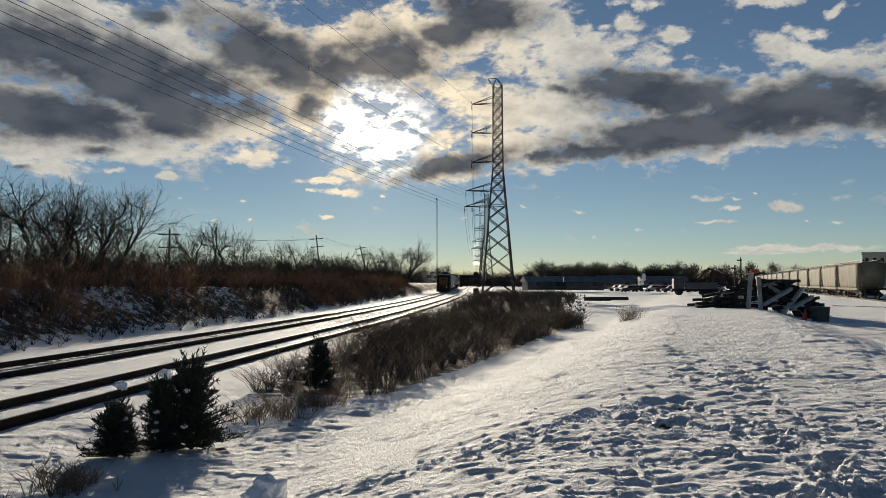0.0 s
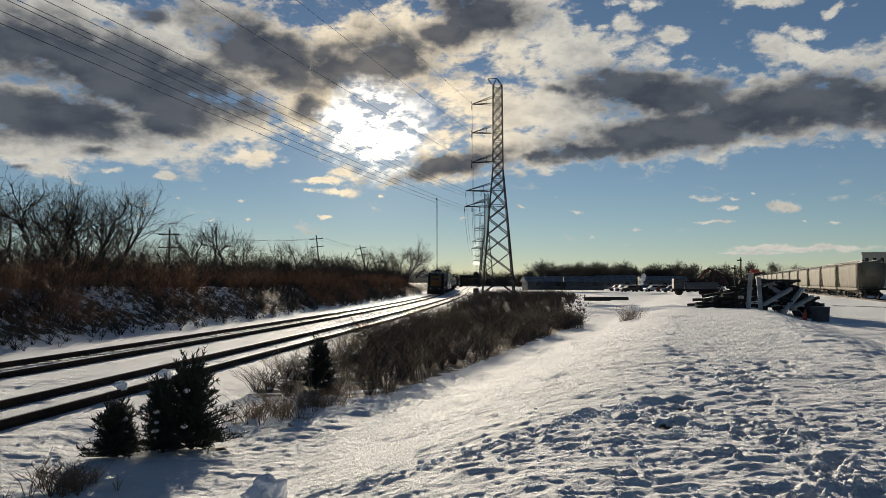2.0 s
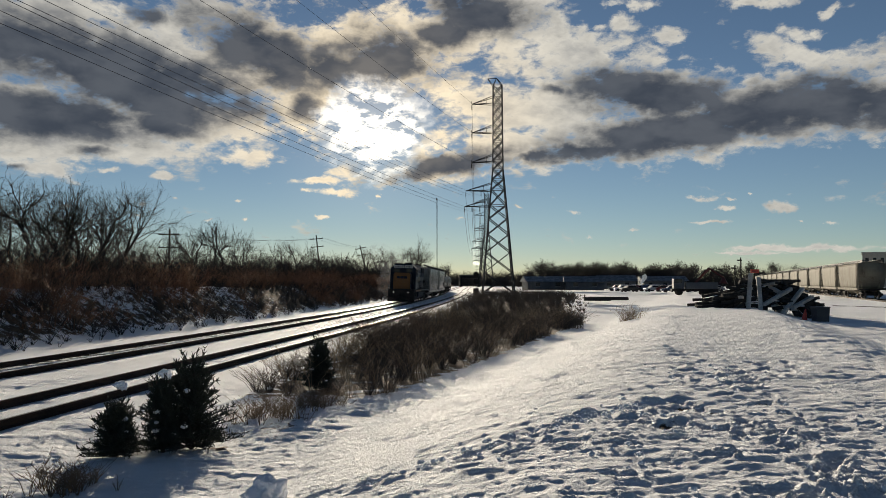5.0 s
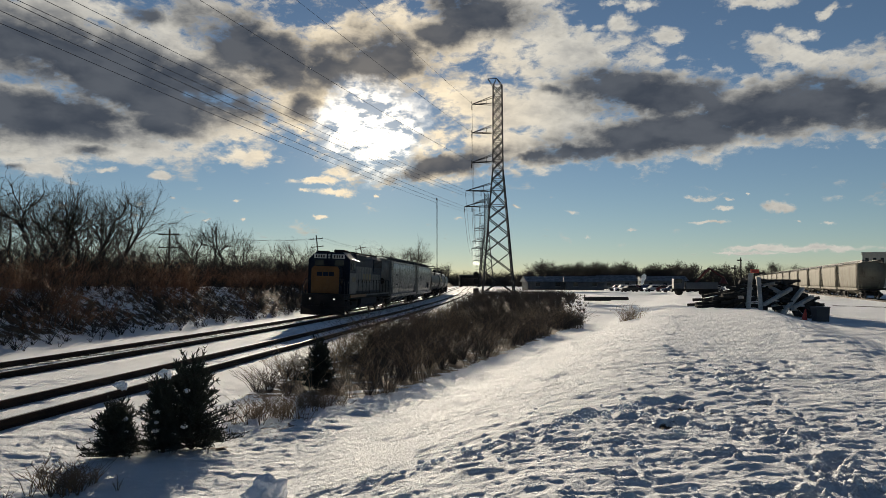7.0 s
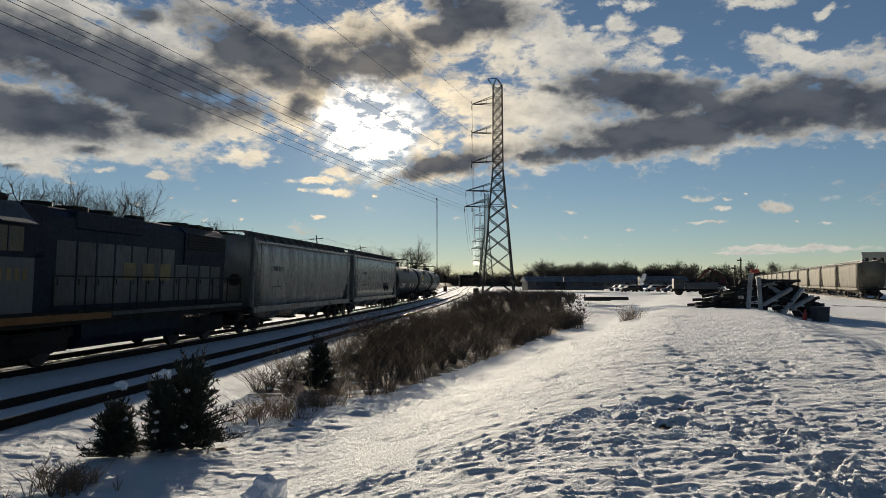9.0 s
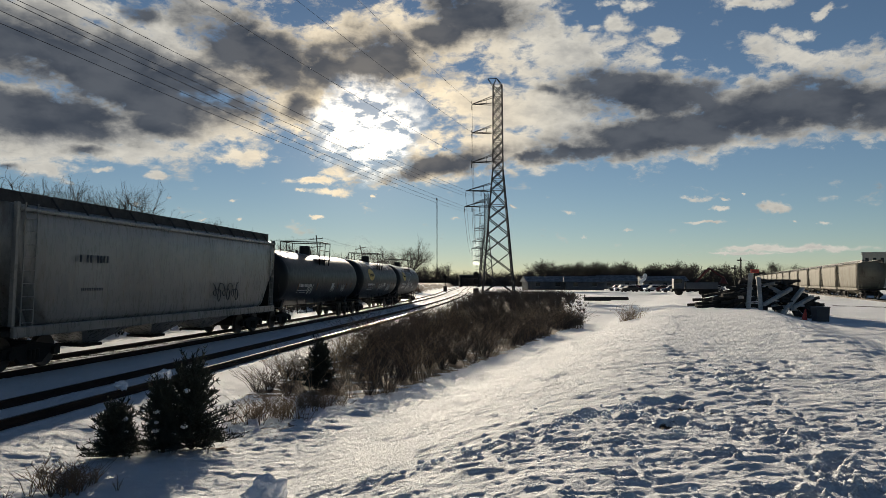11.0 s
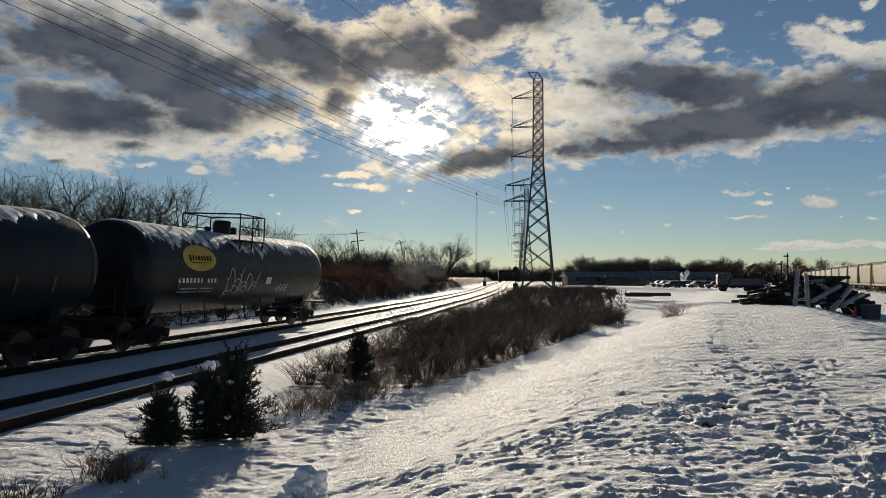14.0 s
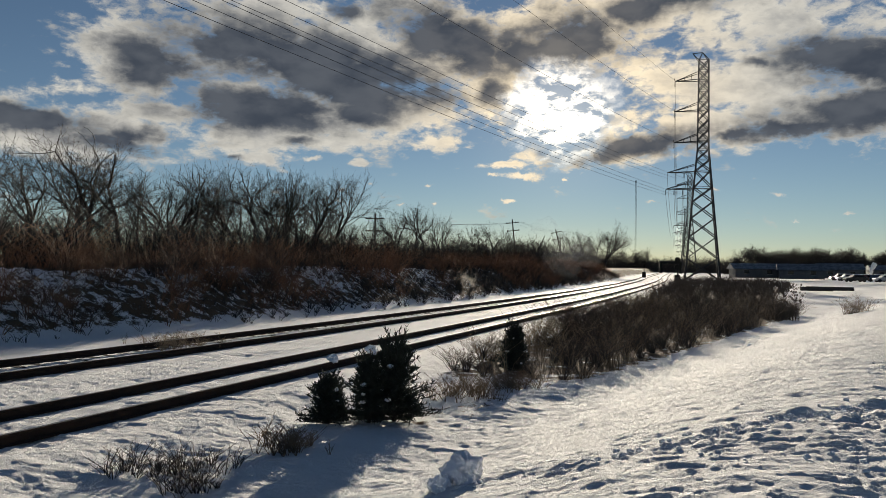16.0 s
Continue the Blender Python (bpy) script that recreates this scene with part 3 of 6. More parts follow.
def ground():
    fine = np.arange(-50, 35.01, 0.125)
    az = np.radians(np.concatenate([np.arange(-180, -50, 4.0), fine, np.arange(37, 180, 4.0)]))
    rad = np.concatenate([[0.01, 0.8, 1.6], np.geomspace(2.4, 17, 480), np.geomspace(17.1, 62, 240), np.geomspace(64.5, 4650, 90)])
    A, Rr = np.meshgrid(az, rad)
    x, y = (Rr * np.sin(A)).ravel() + 0.07, (Rr * np.cos(A)).ravel() - 0.23
    z = land(x, y)
    r = Rr.ravel()
    far = 1 - step(120, 400, r)
    u, w = berm_u(x, y), bank_w(x, y)
    dn, df = x - near_track_x(y), x - far_track_x(y)
    on_track = np.minimum(np.abs(dn), np.abs(df))
    # soft drifts, wind ripple, pocked verge
    rough_left = step(-4.5, -7.5, u) * step(1.7, 2.6, on_track) * step(2.0, 0.5, w)
    calm = step(1.2, 2.4, on_track)
    z += far * calm * (0.05 * gnoise(x * 0.7, y * 0.7) + 0.02 * gnoise(x * 2.1, y * 2.1))
    z += far * calm * step(-7, -2, u) * (0.02 * gnoise(x * 1.3 + y * 0.4, y * 5.5 - x * 1.5) + 0.012 * gnoise(x * 3.1 + 9, y * 9.0))
    crust = np.abs(gnoise(x * 1.7 + y * 0.5, y * 4.2 - x * 0.8)) + 0.6 * np.abs(gnoise(x * 3.6 + 4, y * 9.5 - x * 1.5))
    z += far * calm * (0.02 + 0.014 * step(-6.5, -3, u)) * step(0.5, -0.5, w) * crust
    z += far * calm * step(-6.5, -3, u) * step(10, 18, y) * 0.055 * np.abs(gnoise(x * 0.8 + 2, y * 1.6 - x * 0.4))
    shoulder = np.exp(-((u - 4.6) / 1.7) ** 2) * step(5, 9, y) * step(60, 40, y)
    z += shoulder * 0.085 * (np.abs(gnoise(x * 2.4 - y * 0.3, y * 1.1 + x * 0.5)) + 0.5 * gnoise(x * 5.2, y * 2.4))
    z += step(30, 12, r) * calm * (0.010 * gnoise(x * 11, y * 11) + 0.007 * gnoise(x * 23, y * 23))
    z += far * rough_left * (0.03 * gnoise(x * 1.1 + 8, y * 1.6) + 0.018 * np.abs(gnoise(x * 3.1, y * 4.7)))
    corridor = step(9, 6, np.abs(x - near_track_x(y))) * step(1.5, -0.5, w) * far
    z += corridor * (0.028 * gnoise(x * 1.6 + 3, y * 2.9) + 0.03 * np.abs(gnoise(x * 3.2, y * 5.8 + 7)) - 0.12 * np.clip(gnoise(x * 1.9, y * 3.1 + 31) - 0.3, 0, 1))
    lip = np.exp(-((u + 7.0) / 0.9) ** 2) * step(8, 14, y)
    z += lip * (0.07 * np.abs(gnoise(x * 2.2, y * 2.2 + 4)) + 0.03 * gnoise(x * 5, y * 5))
    z += step(0.2, 3, w) * far * (0.12 * gnoise(x * 0.5, y * 0.5) + 0.2 * np.abs(gnoise(x * 1.3, y * 1.3)) + 0.12 * gnoise(x * 3.5, y * 3.5))
    # between the rails the snow is lumpy over the ties
    z += far * (1 - calm) * (0.03 * np.abs(gnoise(x * 2.5, y * 2.5)) - 0.02)
    bare = 0.6 * step(0.4, 1.6, w) * (1 - 0.22 * step(2.0, 6.0, w)) + 0.18 * step(40, 70, y) * step(0.2, 1.2, w) + 0.85 * step(4.5, 7.0, w)
    bare += 0.26 * gnoise(x * 0.22, y * 0.22) * step(0.4, 1.5, w)
    strip = step(-6.4, -7.6, u) * step(15, 19, y) * step(2.6, 3.8, dn) * step(58, 46, y)
    beyond = step(44, 54, y) * step(2.8, 4.5, dn) * step(0.0, -2.5, x - 0.185 * y) * step(150, 110, y)
    bare = np.maximum(bare, np.maximum(0.75 * strip, 0.72 * beyond))
    bare = np.maximum(bare, 0.4 * np.exp(-((u + 7.6) / 0.8) ** 2) * step(9, 12, y) * (y < 60))
    bare = np.maximum(bare, 0.5 * step(230, 330, y) * (0.5 + gnoise(x * 0.03, y * 0.03)))
    close = np.nonzero(r < 48)[0]
    dz, b2 = trodden(x[close], y[close])
    z[close] += dz
    bare[close] = np.maximum(bare[close], b2)
    nc, nr = len(az), len(rad)
    idx = np.arange(nc * nr).reshape(nr, nc)
    a, b = idx[:-1, :], idx[1:, :]
    faces = np.stack([a, np.roll(a, -1, 1), np.roll(b, -1, 1), b], -1).reshape(-1, 4)[:, ::-1]
    me = bpy.data.meshes.new("ground")
    me.vertices.add(len(x))
    me.vertices.foreach_set("co", np.stack([x, y, z], 1).ravel())
    me.loops.add(faces.size)
    me.polygons.add(len(faces))
    me.loops.foreach_set("vertex_index", faces.ravel().astype(np.int32))
    me.polygons.foreach_set("loop_start", np.arange(0, faces.size, 4, dtype=np.int32))
    me.polygons.foreach_set("use_smooth", np.ones(len(faces), dtype=bool))
    me.update(calc_edges=True)
    at = me.attributes.new("bare", "FLOAT", "POINT")
    at.data.foreach_set("value", np.clip(bare, 0, 1).astype(np.float32))
    me.materials.append(SNOW_GROUND)
    return tagged(new("ground", me), "trodden sunlit snow over a berm, rail bed and weedy bank", "ground", kind="structure")


ground()

# ================= the two railway tracks =================
CANT = 0.045        # the far track's outer rail lies this much higher


def rail_mesh(centre, off, lift, y0, y1):
    ys = np.concatenate([np.arange(y0, 80, 2.0), np.arange(80, y1, 6.0)])
    cx = centre(ys)
    slope = np.gradient(cx, ys)
    n = np.sqrt(1 + slope ** 2)
    px, py = cx + off / n, ys - off * slope / n
    prof = [(-0.07, -0.17), (-0.07, -0.155), (-0.012, -0.13), (-0.012, -0.045), (-0.036, -0.03), (-0.036, -0.004), (-0.03, 0.0),
            (0.03, 0.0), (0.036, -0.004), (0.036, -0.03), (0.012, -0.045), (0.012, -0.13), (0.07, -0.155), (0.07, -0.17)]
    rings = [[(x + a / k, y - a * s / k, b + lift) for a, b in prof] for x, y, s, k in zip(px, py, slope, n)]
    bm = loft(bm_new(), rings, caps=True)
    bm.faces.ensure_lookup_table()
    return bm


def track(label, centre, lift_left, y0, y1):
    t = thing("railway_track", label, "railway track", pose(0, 0, 0), "parallel railway tracks", "structure")
    for off, lift in ((0.7525, 0.0), (-0.7525, lift_left)):
        r = part("rail", rail_mesh(centre, off, lift, y0, y1), RAIL, t)
        r.data.materials.append(RAIL_TOP)
        for p in r.data.polygons:
            if p.normal.z > 0.9 and abs(p.center.z - lift) < 0.003:
                p.material_index = 1
    # tie ends and tops that show through the thin snow
    bm = box(bm_new(), (0, 0, -0.26), (2.6, 0.22, 0.17), 0.012)
    me = bpy.data.meshes.new("tie")
    bm.to_mesh(me)
    bm.free()
    me.materials.append(TIE)
    k = 0
    y = 4.0
    while k < 110:
        x = float(centre(y))
        s = float(centre(y + 0.5) - centre(y - 0.5))
        o = new("tie", me)
        o.parent = t
        o.matrix_basis = pose(x, y, lift_left / 2 - 0.05, 0, math.degrees(math.atan2(lift_left, 1.435)), -math.degrees(math.atan(s)))
        y += 0.52 * math.cos(math.atan(s))
        k += 1
    return t


track("rusty railway track in snow nearer the berm", near_track_x, 0.0, -30, 420)
track("rusty railway track in snow below the weedy bank", far_track_x, CANT, -130, 420)
# ================= the train's way =================
_ys = np.linspace(-220, 420, 32001)
_xs = far_track_x(_ys)
_ss = np.concatenate([[0], np.cumsum(np.hypot(np.diff(_xs), np.diff(_ys)))])
_ss -= np.interp(0, _ys, _ss)
SPEED = 17.6


def front_at(t):
    return 25.2 + (8.5 - t) * SPEED


def on_way(s):
    y = float(np.interp(s, _ss, _ys))
    return Vector((float(far_track_x(y)), y, CANT / 2))


def car_pose(s_front, length, reach):
    """The pose of a car whose front coupler is at s_front: +Y is the way it travels, z = 0 on the rails."""
    a, b = on_way(s_front + length / 2 - reach), on_way(s_front + length / 2 + reach)
    fwd = (a - b).normalized()
    side = Vector((fwd.y, -fwd.x, 0)).normalized()       # its right hand
    # the car travels towards the camera: its right hand is the bank side, which lies higher
    right = (side + Vector((0, 0, CANT / 1.435))).normalized()
    up = right.cross(fwd).normalized()
    m = Matrix((right, fwd, up)).transposed().to_4x4()
    m.translation = (a + b) / 2
    return m


def truck(parent, y, wheel_r, base, side_mat=GRIME, three=False):
    """A two-axle truck (bogie): side frames, bolster, springs, wheelsets."""
    bm = bm_new()
    for sx in (-1, 1):
        x = sx * 1.0
        # side frame: arched truss
        pts = [(-base / 2 - 0.28, wheel_r - 0.12), (-base / 2 - 0.28, wheel_r + 0.14), (-0.35, wheel_r + 0.26), (0.35, wheel_r + 0.26),
               (base / 2 + 0.28, wheel_r + 0.14), (base / 2 + 0.28, wheel_r - 0.12), (base / 2 - 0.2, wheel_r - 0.05), (0.4, wheel_r - 0.28),
               (-0.4, wheel_r - 0.28), (-base / 2 + 0.2, wheel_r - 0.05)]
        loft(bm, [[(x - 0.07, p, q) for p, q in pts], [(x + 0.07, p, q) for p, q in pts]])
        for sy in (-1, 1):
            rod(bm, (x + sx * 0.05, sy * base / 2, wheel_r), (x + sx * 0.16, sy * base / 2, wheel_r), 0.13, seg=10)
        for k in (-0.16, 0, 0.16):
            rod(bm, (x + sx * 0.09, k, wheel_r - 0.2), (x + sx * 0.09, k, wheel_r + 0.1), 0.06, seg=8)
    box(bm, (0, 0, wheel_r + 0.2), (2.1, 0.42, 0.26), 0.04)
    box(bm, (0, 0, wheel_r + 0.04), (1.1, base + 0.5, 0.3), 0.03)
    t = part("truck", bm, side_mat, parent, "grimy steel truck frame")
    t.location = (0, y, 0)
    made = []
    for sy in (-1, 1):
        w = bm_new()
        for sx in (-1, 1):
            x0 = sx * 0.7175
            prof = [(0.12, 0.02), (wheel_r - 0.14, 0.05), (wheel_r - 0.07, 0.0), (wheel_r - 0.07, -0.02)]
            rod(w, (x0 - 0.06, 0, 0), (x0 + 0.06, 0, 0), wheel_r, seg=24)
            rod(w, (x0 - sx * 0.09, 0, 0), (x0 - sx * 0.055, 0, 0), wheel_r + 0.026, seg=24)
            rod(w, (x0 + sx * 0.055, 0, 0), (x0 + sx * 0.1, 0, 0), 0.13, seg=10)
            for k in range(3):
                a = k * 2.1
                box(w, (x0 + sx * 0.066, 0.24 * math.cos(a), 0.24 * math.sin(a)), (0.012, 0.1, 0.1))
        rod(w, (-0.72, 0, 0), (0.72, 0, 0), 0.08, seg=8)
        ob = part("wheelset", w, WHEEL, t)
        ob.location = (0, sy * base / 2, wheel_r)
        made.append((ob, sy * base / 2, wheel_r))
    return made


def coupler(parent, y, sgn):
    bm = bm_new()
    box(bm, (0, y - sgn * 0.45, 0.86), (0.16, 0.7, 0.16), 0.02)
    box(bm, (0, y - sgn * 0.06, 0.86), (0.3, 0.2, 0.28), 0.05)
    return part("coupler", bm, GRIME, parent)


def rails_of(bm, posts, r=0.018):
    for a, b in zip(posts, posts[1:]):
        rod(bm, a, b, r, seg=6)
    return bm


def bars_text(bm, x, y0, y1, z, h, n, sgn=1, seed=0):
    """A row of upright bars, standing for writing."""
    r = random.Random(seed)
    w = (y1 - y0) / n
    for i in range(n):
        if r.random() < 0.12:
            continue
        box(bm, (x, y0 + (i + 0.5) * w, z), (0.008, w * 0.55, h))
    return bm

# ================= locomotive =================
WHEELSETS = []          # (object, offset along its car, radius)


def oblong(x0, x1, y0, y1, z0, z1, bm=None, bevel=0.03):
    return box(bm or bm_new(), ((x0 + x1) / 2, (y0 + y1) / 2, (z0 + z1) / 2), (x1 - x0, y1 - y0, z1 - z0), bevel)


def prism(bm, outline, y0, y1):
    """An outline in x and z drawn out along y."""
    return loft(bm, [[(x, y0, z) for x, z in outline], [(x, y1, z) for x, z in outline]])


def locomotive():
    t = thing("locomotive", "dark blue and grey diesel locomotive with a yellow nose", "locomotive")
    part("underframe", oblong(-1.5, 1.5, -8.6, 8.3, 1.18, 1.5), GRIME, t)
    part("walkway", oblong(-1.56, 1.56, -8.5, 8.2, 1.503, 1.56, bevel=0.01), GRIME, t)
    for sx in (-1, 1):
        part("side_sill", oblong(sx * 1.53 - 0.025, sx * 1.53 + 0.025, 1.6, 6.9, 1.3, 1.5, bevel=0.01), YELLOW, t, "yellow sill stripe")
        part("side_sill", oblong(sx * 1.53 - 0.025, sx * 1.53 + 0.025, -8.4, 1.57, 1.38, 1.5, bevel=0.01), LGREY, t, "grey worn sill edge")
    # fuel tank with sloping flanks
    o = [(-1.1, 0.42), (1.1, 0.42), (1.42, 0.75), (1.42, 1.17), (-1.42, 1.17), (-1.42, 0.75)]
    part("fuel_tank", prism(bm_new(), o, -3.1, 2.9), BLUE, t)
    bm = bm_new()
    for y in (3.1, 3.42):
        rod(bm, (-1.2, y, 0.95), (1.2, y, 0.95), 0.16, seg=12)
    part("air_reservoir", bm, GRIME, t)
    # short hood with rounded top edges: dark flanks, yellow front
    o = [(-1.02, 1.56), (1.02, 1.56), (1.02, 3.3), (0.86, 3.52), (-0.86, 3.52), (-1.02, 3.3)]
    bm = prism(bm_new(), o, 7.25, 8.2)
    bmesh.ops.bevel(bm, geom=bm.edges[:], offset=0.05, segments=2, affect="EDGES")
    nose = part("nose", bm, BLUE, t, "dark blue short hood")
    o = [(-0.99, 1.6), (0.99, 1.6), (0.99, 3.28), (0.84, 3.48), (-0.84, 3.48), (-0.99, 3.28)]
    bm = prism(bm_new(), o, 8.203, 8.24)
    part("nose_front", bm, YELLOW, nose, "dull yellow nose front")
    for x0, x1 in ((-0.62, -0.25), (-0.2, 0.17), (0.22, 0.6)):
        part("emblem_bar", oblong(x0, x1, 8.243, 8.252, 2.8, 3.08, bevel=0.0), BLUE, nose, "dark blue emblem bar")
    part("nose_door", oblong(-0.3, 0.3, 8.243, 8.265, 1.66, 2.6, bevel=0.01), YELLOW, nose)
    part("brake_wheel", rod(bm_new(), (-1.03, 7.75, 2.4), (-1.09, 7.75, 2.4), 0.26, seg=14), GRIME, nose)
    # cab
    o = [(-1.5, 1.56), (1.5, 1.56), (1.5, 3.98), (0.95, 4.5), (-0.95, 4.5), (-1.5, 3.98)]
    bm = prism(bm_new(), o, 5.15, 7.25)
    cab = part("cab", bm, BLUE, t, "dark blue cab with sloping roof edges")
    for sx in (-1, 1):
        part("cab_side", oblong(sx * 1.512 - 0.01, sx * 1.512 + 0.01, 5.2, 7.2, 1.6, 3.05, bevel=0.004), LGREY, t, "grey lower cab side")
        w = part("side_window", oblong(sx * 1.508 - 0.012, sx * 1.508 + 0.012, 5.65, 6.75, 3.2, 3.85, bevel=0.005), GLASS, cab)
        part("window_frame", oblong(sx * 1.53 - 0.012, sx * 1.53 + 0.012, 6.17, 6.23, 3.2, 3.85, bevel=0.004), LGREY, cab)
        bm = bm_new()
        box(bm, (sx * 1.68, 6.2, 3.98), (0.36, 1.3, 0.03), 0.004, Matrix.Rotation(sx * 0.35, 4, "Y"))
        part("sunshade", bm, LGREY, cab)
        part("roof_edge", box(bm_new(), (sx * 1.235, 6.2, 4.255), (0.79, 2.0, 0.012), 0.003, Matrix.Rotation(sx * 0.757, 4, "Y")), LGREY, cab, "pale sloping roof edge")
        part("windshield", oblong(sx * 0.72 - 0.32, sx * 0.72 + 0.32, 7.253, 7.275, 3.55, 3.95, bevel=0.006), GLASS, cab)
        nb = part("number_board", oblong(sx * 0.66 - 0.45, sx * 0.66 + 0.45, 7.253, 7.3, 4.05, 4.36, bevel=0.02), WHITE, cab, "pale number board")
        bm = bm_new()
        for k in range(4):
            box(bm, (sx * 0.66 - 0.27 + k * 0.18, 7.305, 4.2), (0.1, 0.01, 0.19))
        part("number_bars", bm, GRIME, nb)
        part("ditch_light", rod(bm_new(), (sx * 0.85, 8.75, 1.22), (sx * 0.85, 8.9, 1.22), 0.1, seg=14), GRIME, t)
        part("ditch_lens", rod(bm_new(), (sx * 0.85, 8.9, 1.22), (sx * 0.85, 8.91, 1.22), 0.05, seg=14), HEADLIGHT, t, "lit round lamp lens")
    bm = bm_new()
    for z in (4.12, 4.3):
        rod(bm, (0, 7.2, z), (0, 7.34, z), 0.09, seg=12)
    hl = part("headlight", bm, GRIME, t)
    bm = bm_new()
    for z in (4.12, 4.3):
        rod(bm, (0, 7.34, z), (0, 7.348, z), 0.075, seg=12)
    part("headlight_lens", bm, WHITE, hl, "unlit twin headlight")
    part("roof_box", oblong(-0.95, -0.1, 5.5, 6.5, 4.503, 4.72, bevel=0.08), GRIME, t, "low air conditioner box")
    part("antenna_plate", oblong(0.2, 1.05, 6.3, 7.0, 4.503, 4.6, bevel=0.03), GRIME, t)
    part("horn", rod(bm_new(), (-0.1, 5.5, 4.62), (-0.1, 6.0, 4.66), 0.04, 0.09, 10), GRIME, t)
    # long hood with doors
    o = [(-0.86, 1.56), (0.86, 1.56), (0.86, 4.29), (0.6, 4.54), (-0.6, 4.54), (-0.86, 4.29)]
    part("long_hood", prism(bm_new(), o, -7.9, 5.15), BLUE, t, "dark blue long hood with grey doors")
    part("hood_roof", prism(bm_new(), [(-0.63, 4.543), (0.63, 4.543), (0.56, 4.59), (-0.56, 4.59)], -7.85, 5.1), BLUE, t)
    part("equipment_bulge", oblong(-0.98, 0.98, 4.0, 5.1, 3.1, 4.56, bevel=0.05), BLUE, t)
    part("brake_blister", oblong(-0.9, 0.9, -1.2, 2.6, 3.98, 4.56, bevel=0.05), BLUE, t, "dark blue dynamic brake blister")
    part("radiator", prism(bm_new(), [(-0.885, 3.1), (0.885, 3.1), (0.92, 3.5), (0.92, 4.3), (0.62, 4.565), (-0.62, 4.565), (-0.92, 4.3), (-0.92, 3.5)], -7.85, -4.2), BLUE, t)
    for sx in (-1, 1):
        for k in range(6):
            part("radiator_slat", oblong(sx * 0.93 - 0.02, sx * 0.93 + 0.02, -7.7, -4.4, 3.68 + k * 0.11, 3.74 + k * 0.11, bevel=0.005), GRIME, t)
        for k in range(11):
            y = -7.5 + k * 1.0
            d = part("hood_door", oblong(sx * 0.872 - 0.012, sx * 0.872 + 0.012, y + 0.04, y + 0.94, 1.7, 3.05 if y < -4 else 3.62, bevel=0.008), LGREY, t, "grey hood door")
            part("door_latch", oblong(sx * 0.89 - 0.01, sx * 0.89 + 0.01, y + 0.82, y + 0.87, 2.3, 2.5, bevel=0.004), GRIME, d)
    for y, r in ((3.2, 0.42), (1.6, 0.5), (0.2, 0.5), (-4.9, 0.6), (-6.1, 0.6), (-7.2, 0.55)):
        bm = rod(bm_new(), (0, y, 4.58), (0, y, 4.74), r, seg=20)
        f = part("roof_fan", bm, GRIME, t)
        bm = bm_new()
        for k in range(4):
            a = k * math.pi / 4
            bar(bm, (r * 0.9 * math.cos(a), y + r * 0.9 * math.sin(a), 4.75), (-r * 0.9 * math.cos(a), y - r * 0.9 * math.sin(a), 4.75), 0.02)
        part("fan_guard", bm, STEEL, f)
    part("exhaust_outlet", oblong(-0.25, 0.25, -2.3, -1.7, 4.58, 4.78, bevel=0.04), GRIME, t)
    # handrails
    for sx in (-1, 1):
        x = sx * 1.5
        ys = [-8.3, -6.9, -5.5, -4.1, -2.7, -1.3, 0.1, 1.5, 2.9, 4.4]
        for y in ys:
            part("handrail_post", rod(bm_new(), (x, y, 1.54), (x, y, 2.58), 0.022, seg=6), GRIME, t)
        part("handrail", rails_of(bm_new(), [(x, ys[0], 2.58), (x, ys[-1], 2.58)], 0.022), GRIME, t)
        bm = bm_new()
        rails_of(bm, [(x, 8.55, 0.5), (x, 8.55, 2.0), (x * 0.9, 8.3, 2.6), (x * 0.66, 8.2, 2.6)], 0.024)
        rails_of(bm, [(x, 7.7, 0.5), (x, 7.7, 2.3), (x * 0.95, 6.8, 2.6)], 0.024)
        part("grab_rail", bm, STEEL, t, "bent grab rail")
        bm = bm_new()
        for k in range(4):
            box(bm, (sx * 1.28, 8.1, 0.4 + k * 0.3), (0.5, 0.55, 0.04))
        box(bm, (sx * 1.04, 8.1, 0.95), (0.03, 0.6, 1.2))
        part("step_well", bm, GRIME, t)
        bm = bm_new()
        for k in range(4):
            box(bm, (sx * 1.28, -8.2, 0.4 + k * 0.3), (0.5, 0.5, 0.04))
        part("rear_steps", bm, GRIME, t)
    part("pilot", oblong(-1.5, 1.5, 8.4, 8.62, 0.5, 1.56, bevel=0.04), GRIME, t)
    bm = bm_new()
    loft(bm, [[(-1.55, 8.6, 0.12), (-1.55, 8.72, 0.75), (-1.55, 8.55, 0.75), (-1.55, 8.5, 0.12)],
              [(0, 9.1, 0.12), (0, 8.85, 0.75), (0, 8.6, 0.75), (0, 8.9, 0.12)],
              [(1.55, 8.6, 0.12), (1.55, 8.72, 0.75), (1.55, 8.55, 0.75), (1.55, 8.5, 0.12)]])
    part("snow_plow", bm, GRIME, t)
    coupler(t, 9.0, 1)
    coupler(t, -9.0, -1)
    for a, b in ((-3.3, -2.3), (-2.1, -1.1), (-0.9, 0.1)):
        part("emblem_bar", box(bm_new(), (-0.888, (a + b) / 2, 2.75), (0.008, 0.75, 0.6)), FADED, t, "faded yellow lettering bar")
    for k in range(4):
        part("number_bar", box(bm_new(), (-1.526, 5.55 + 0.3 * k, 2.6), (0.008, 0.165, 0.32)), FADED, t)
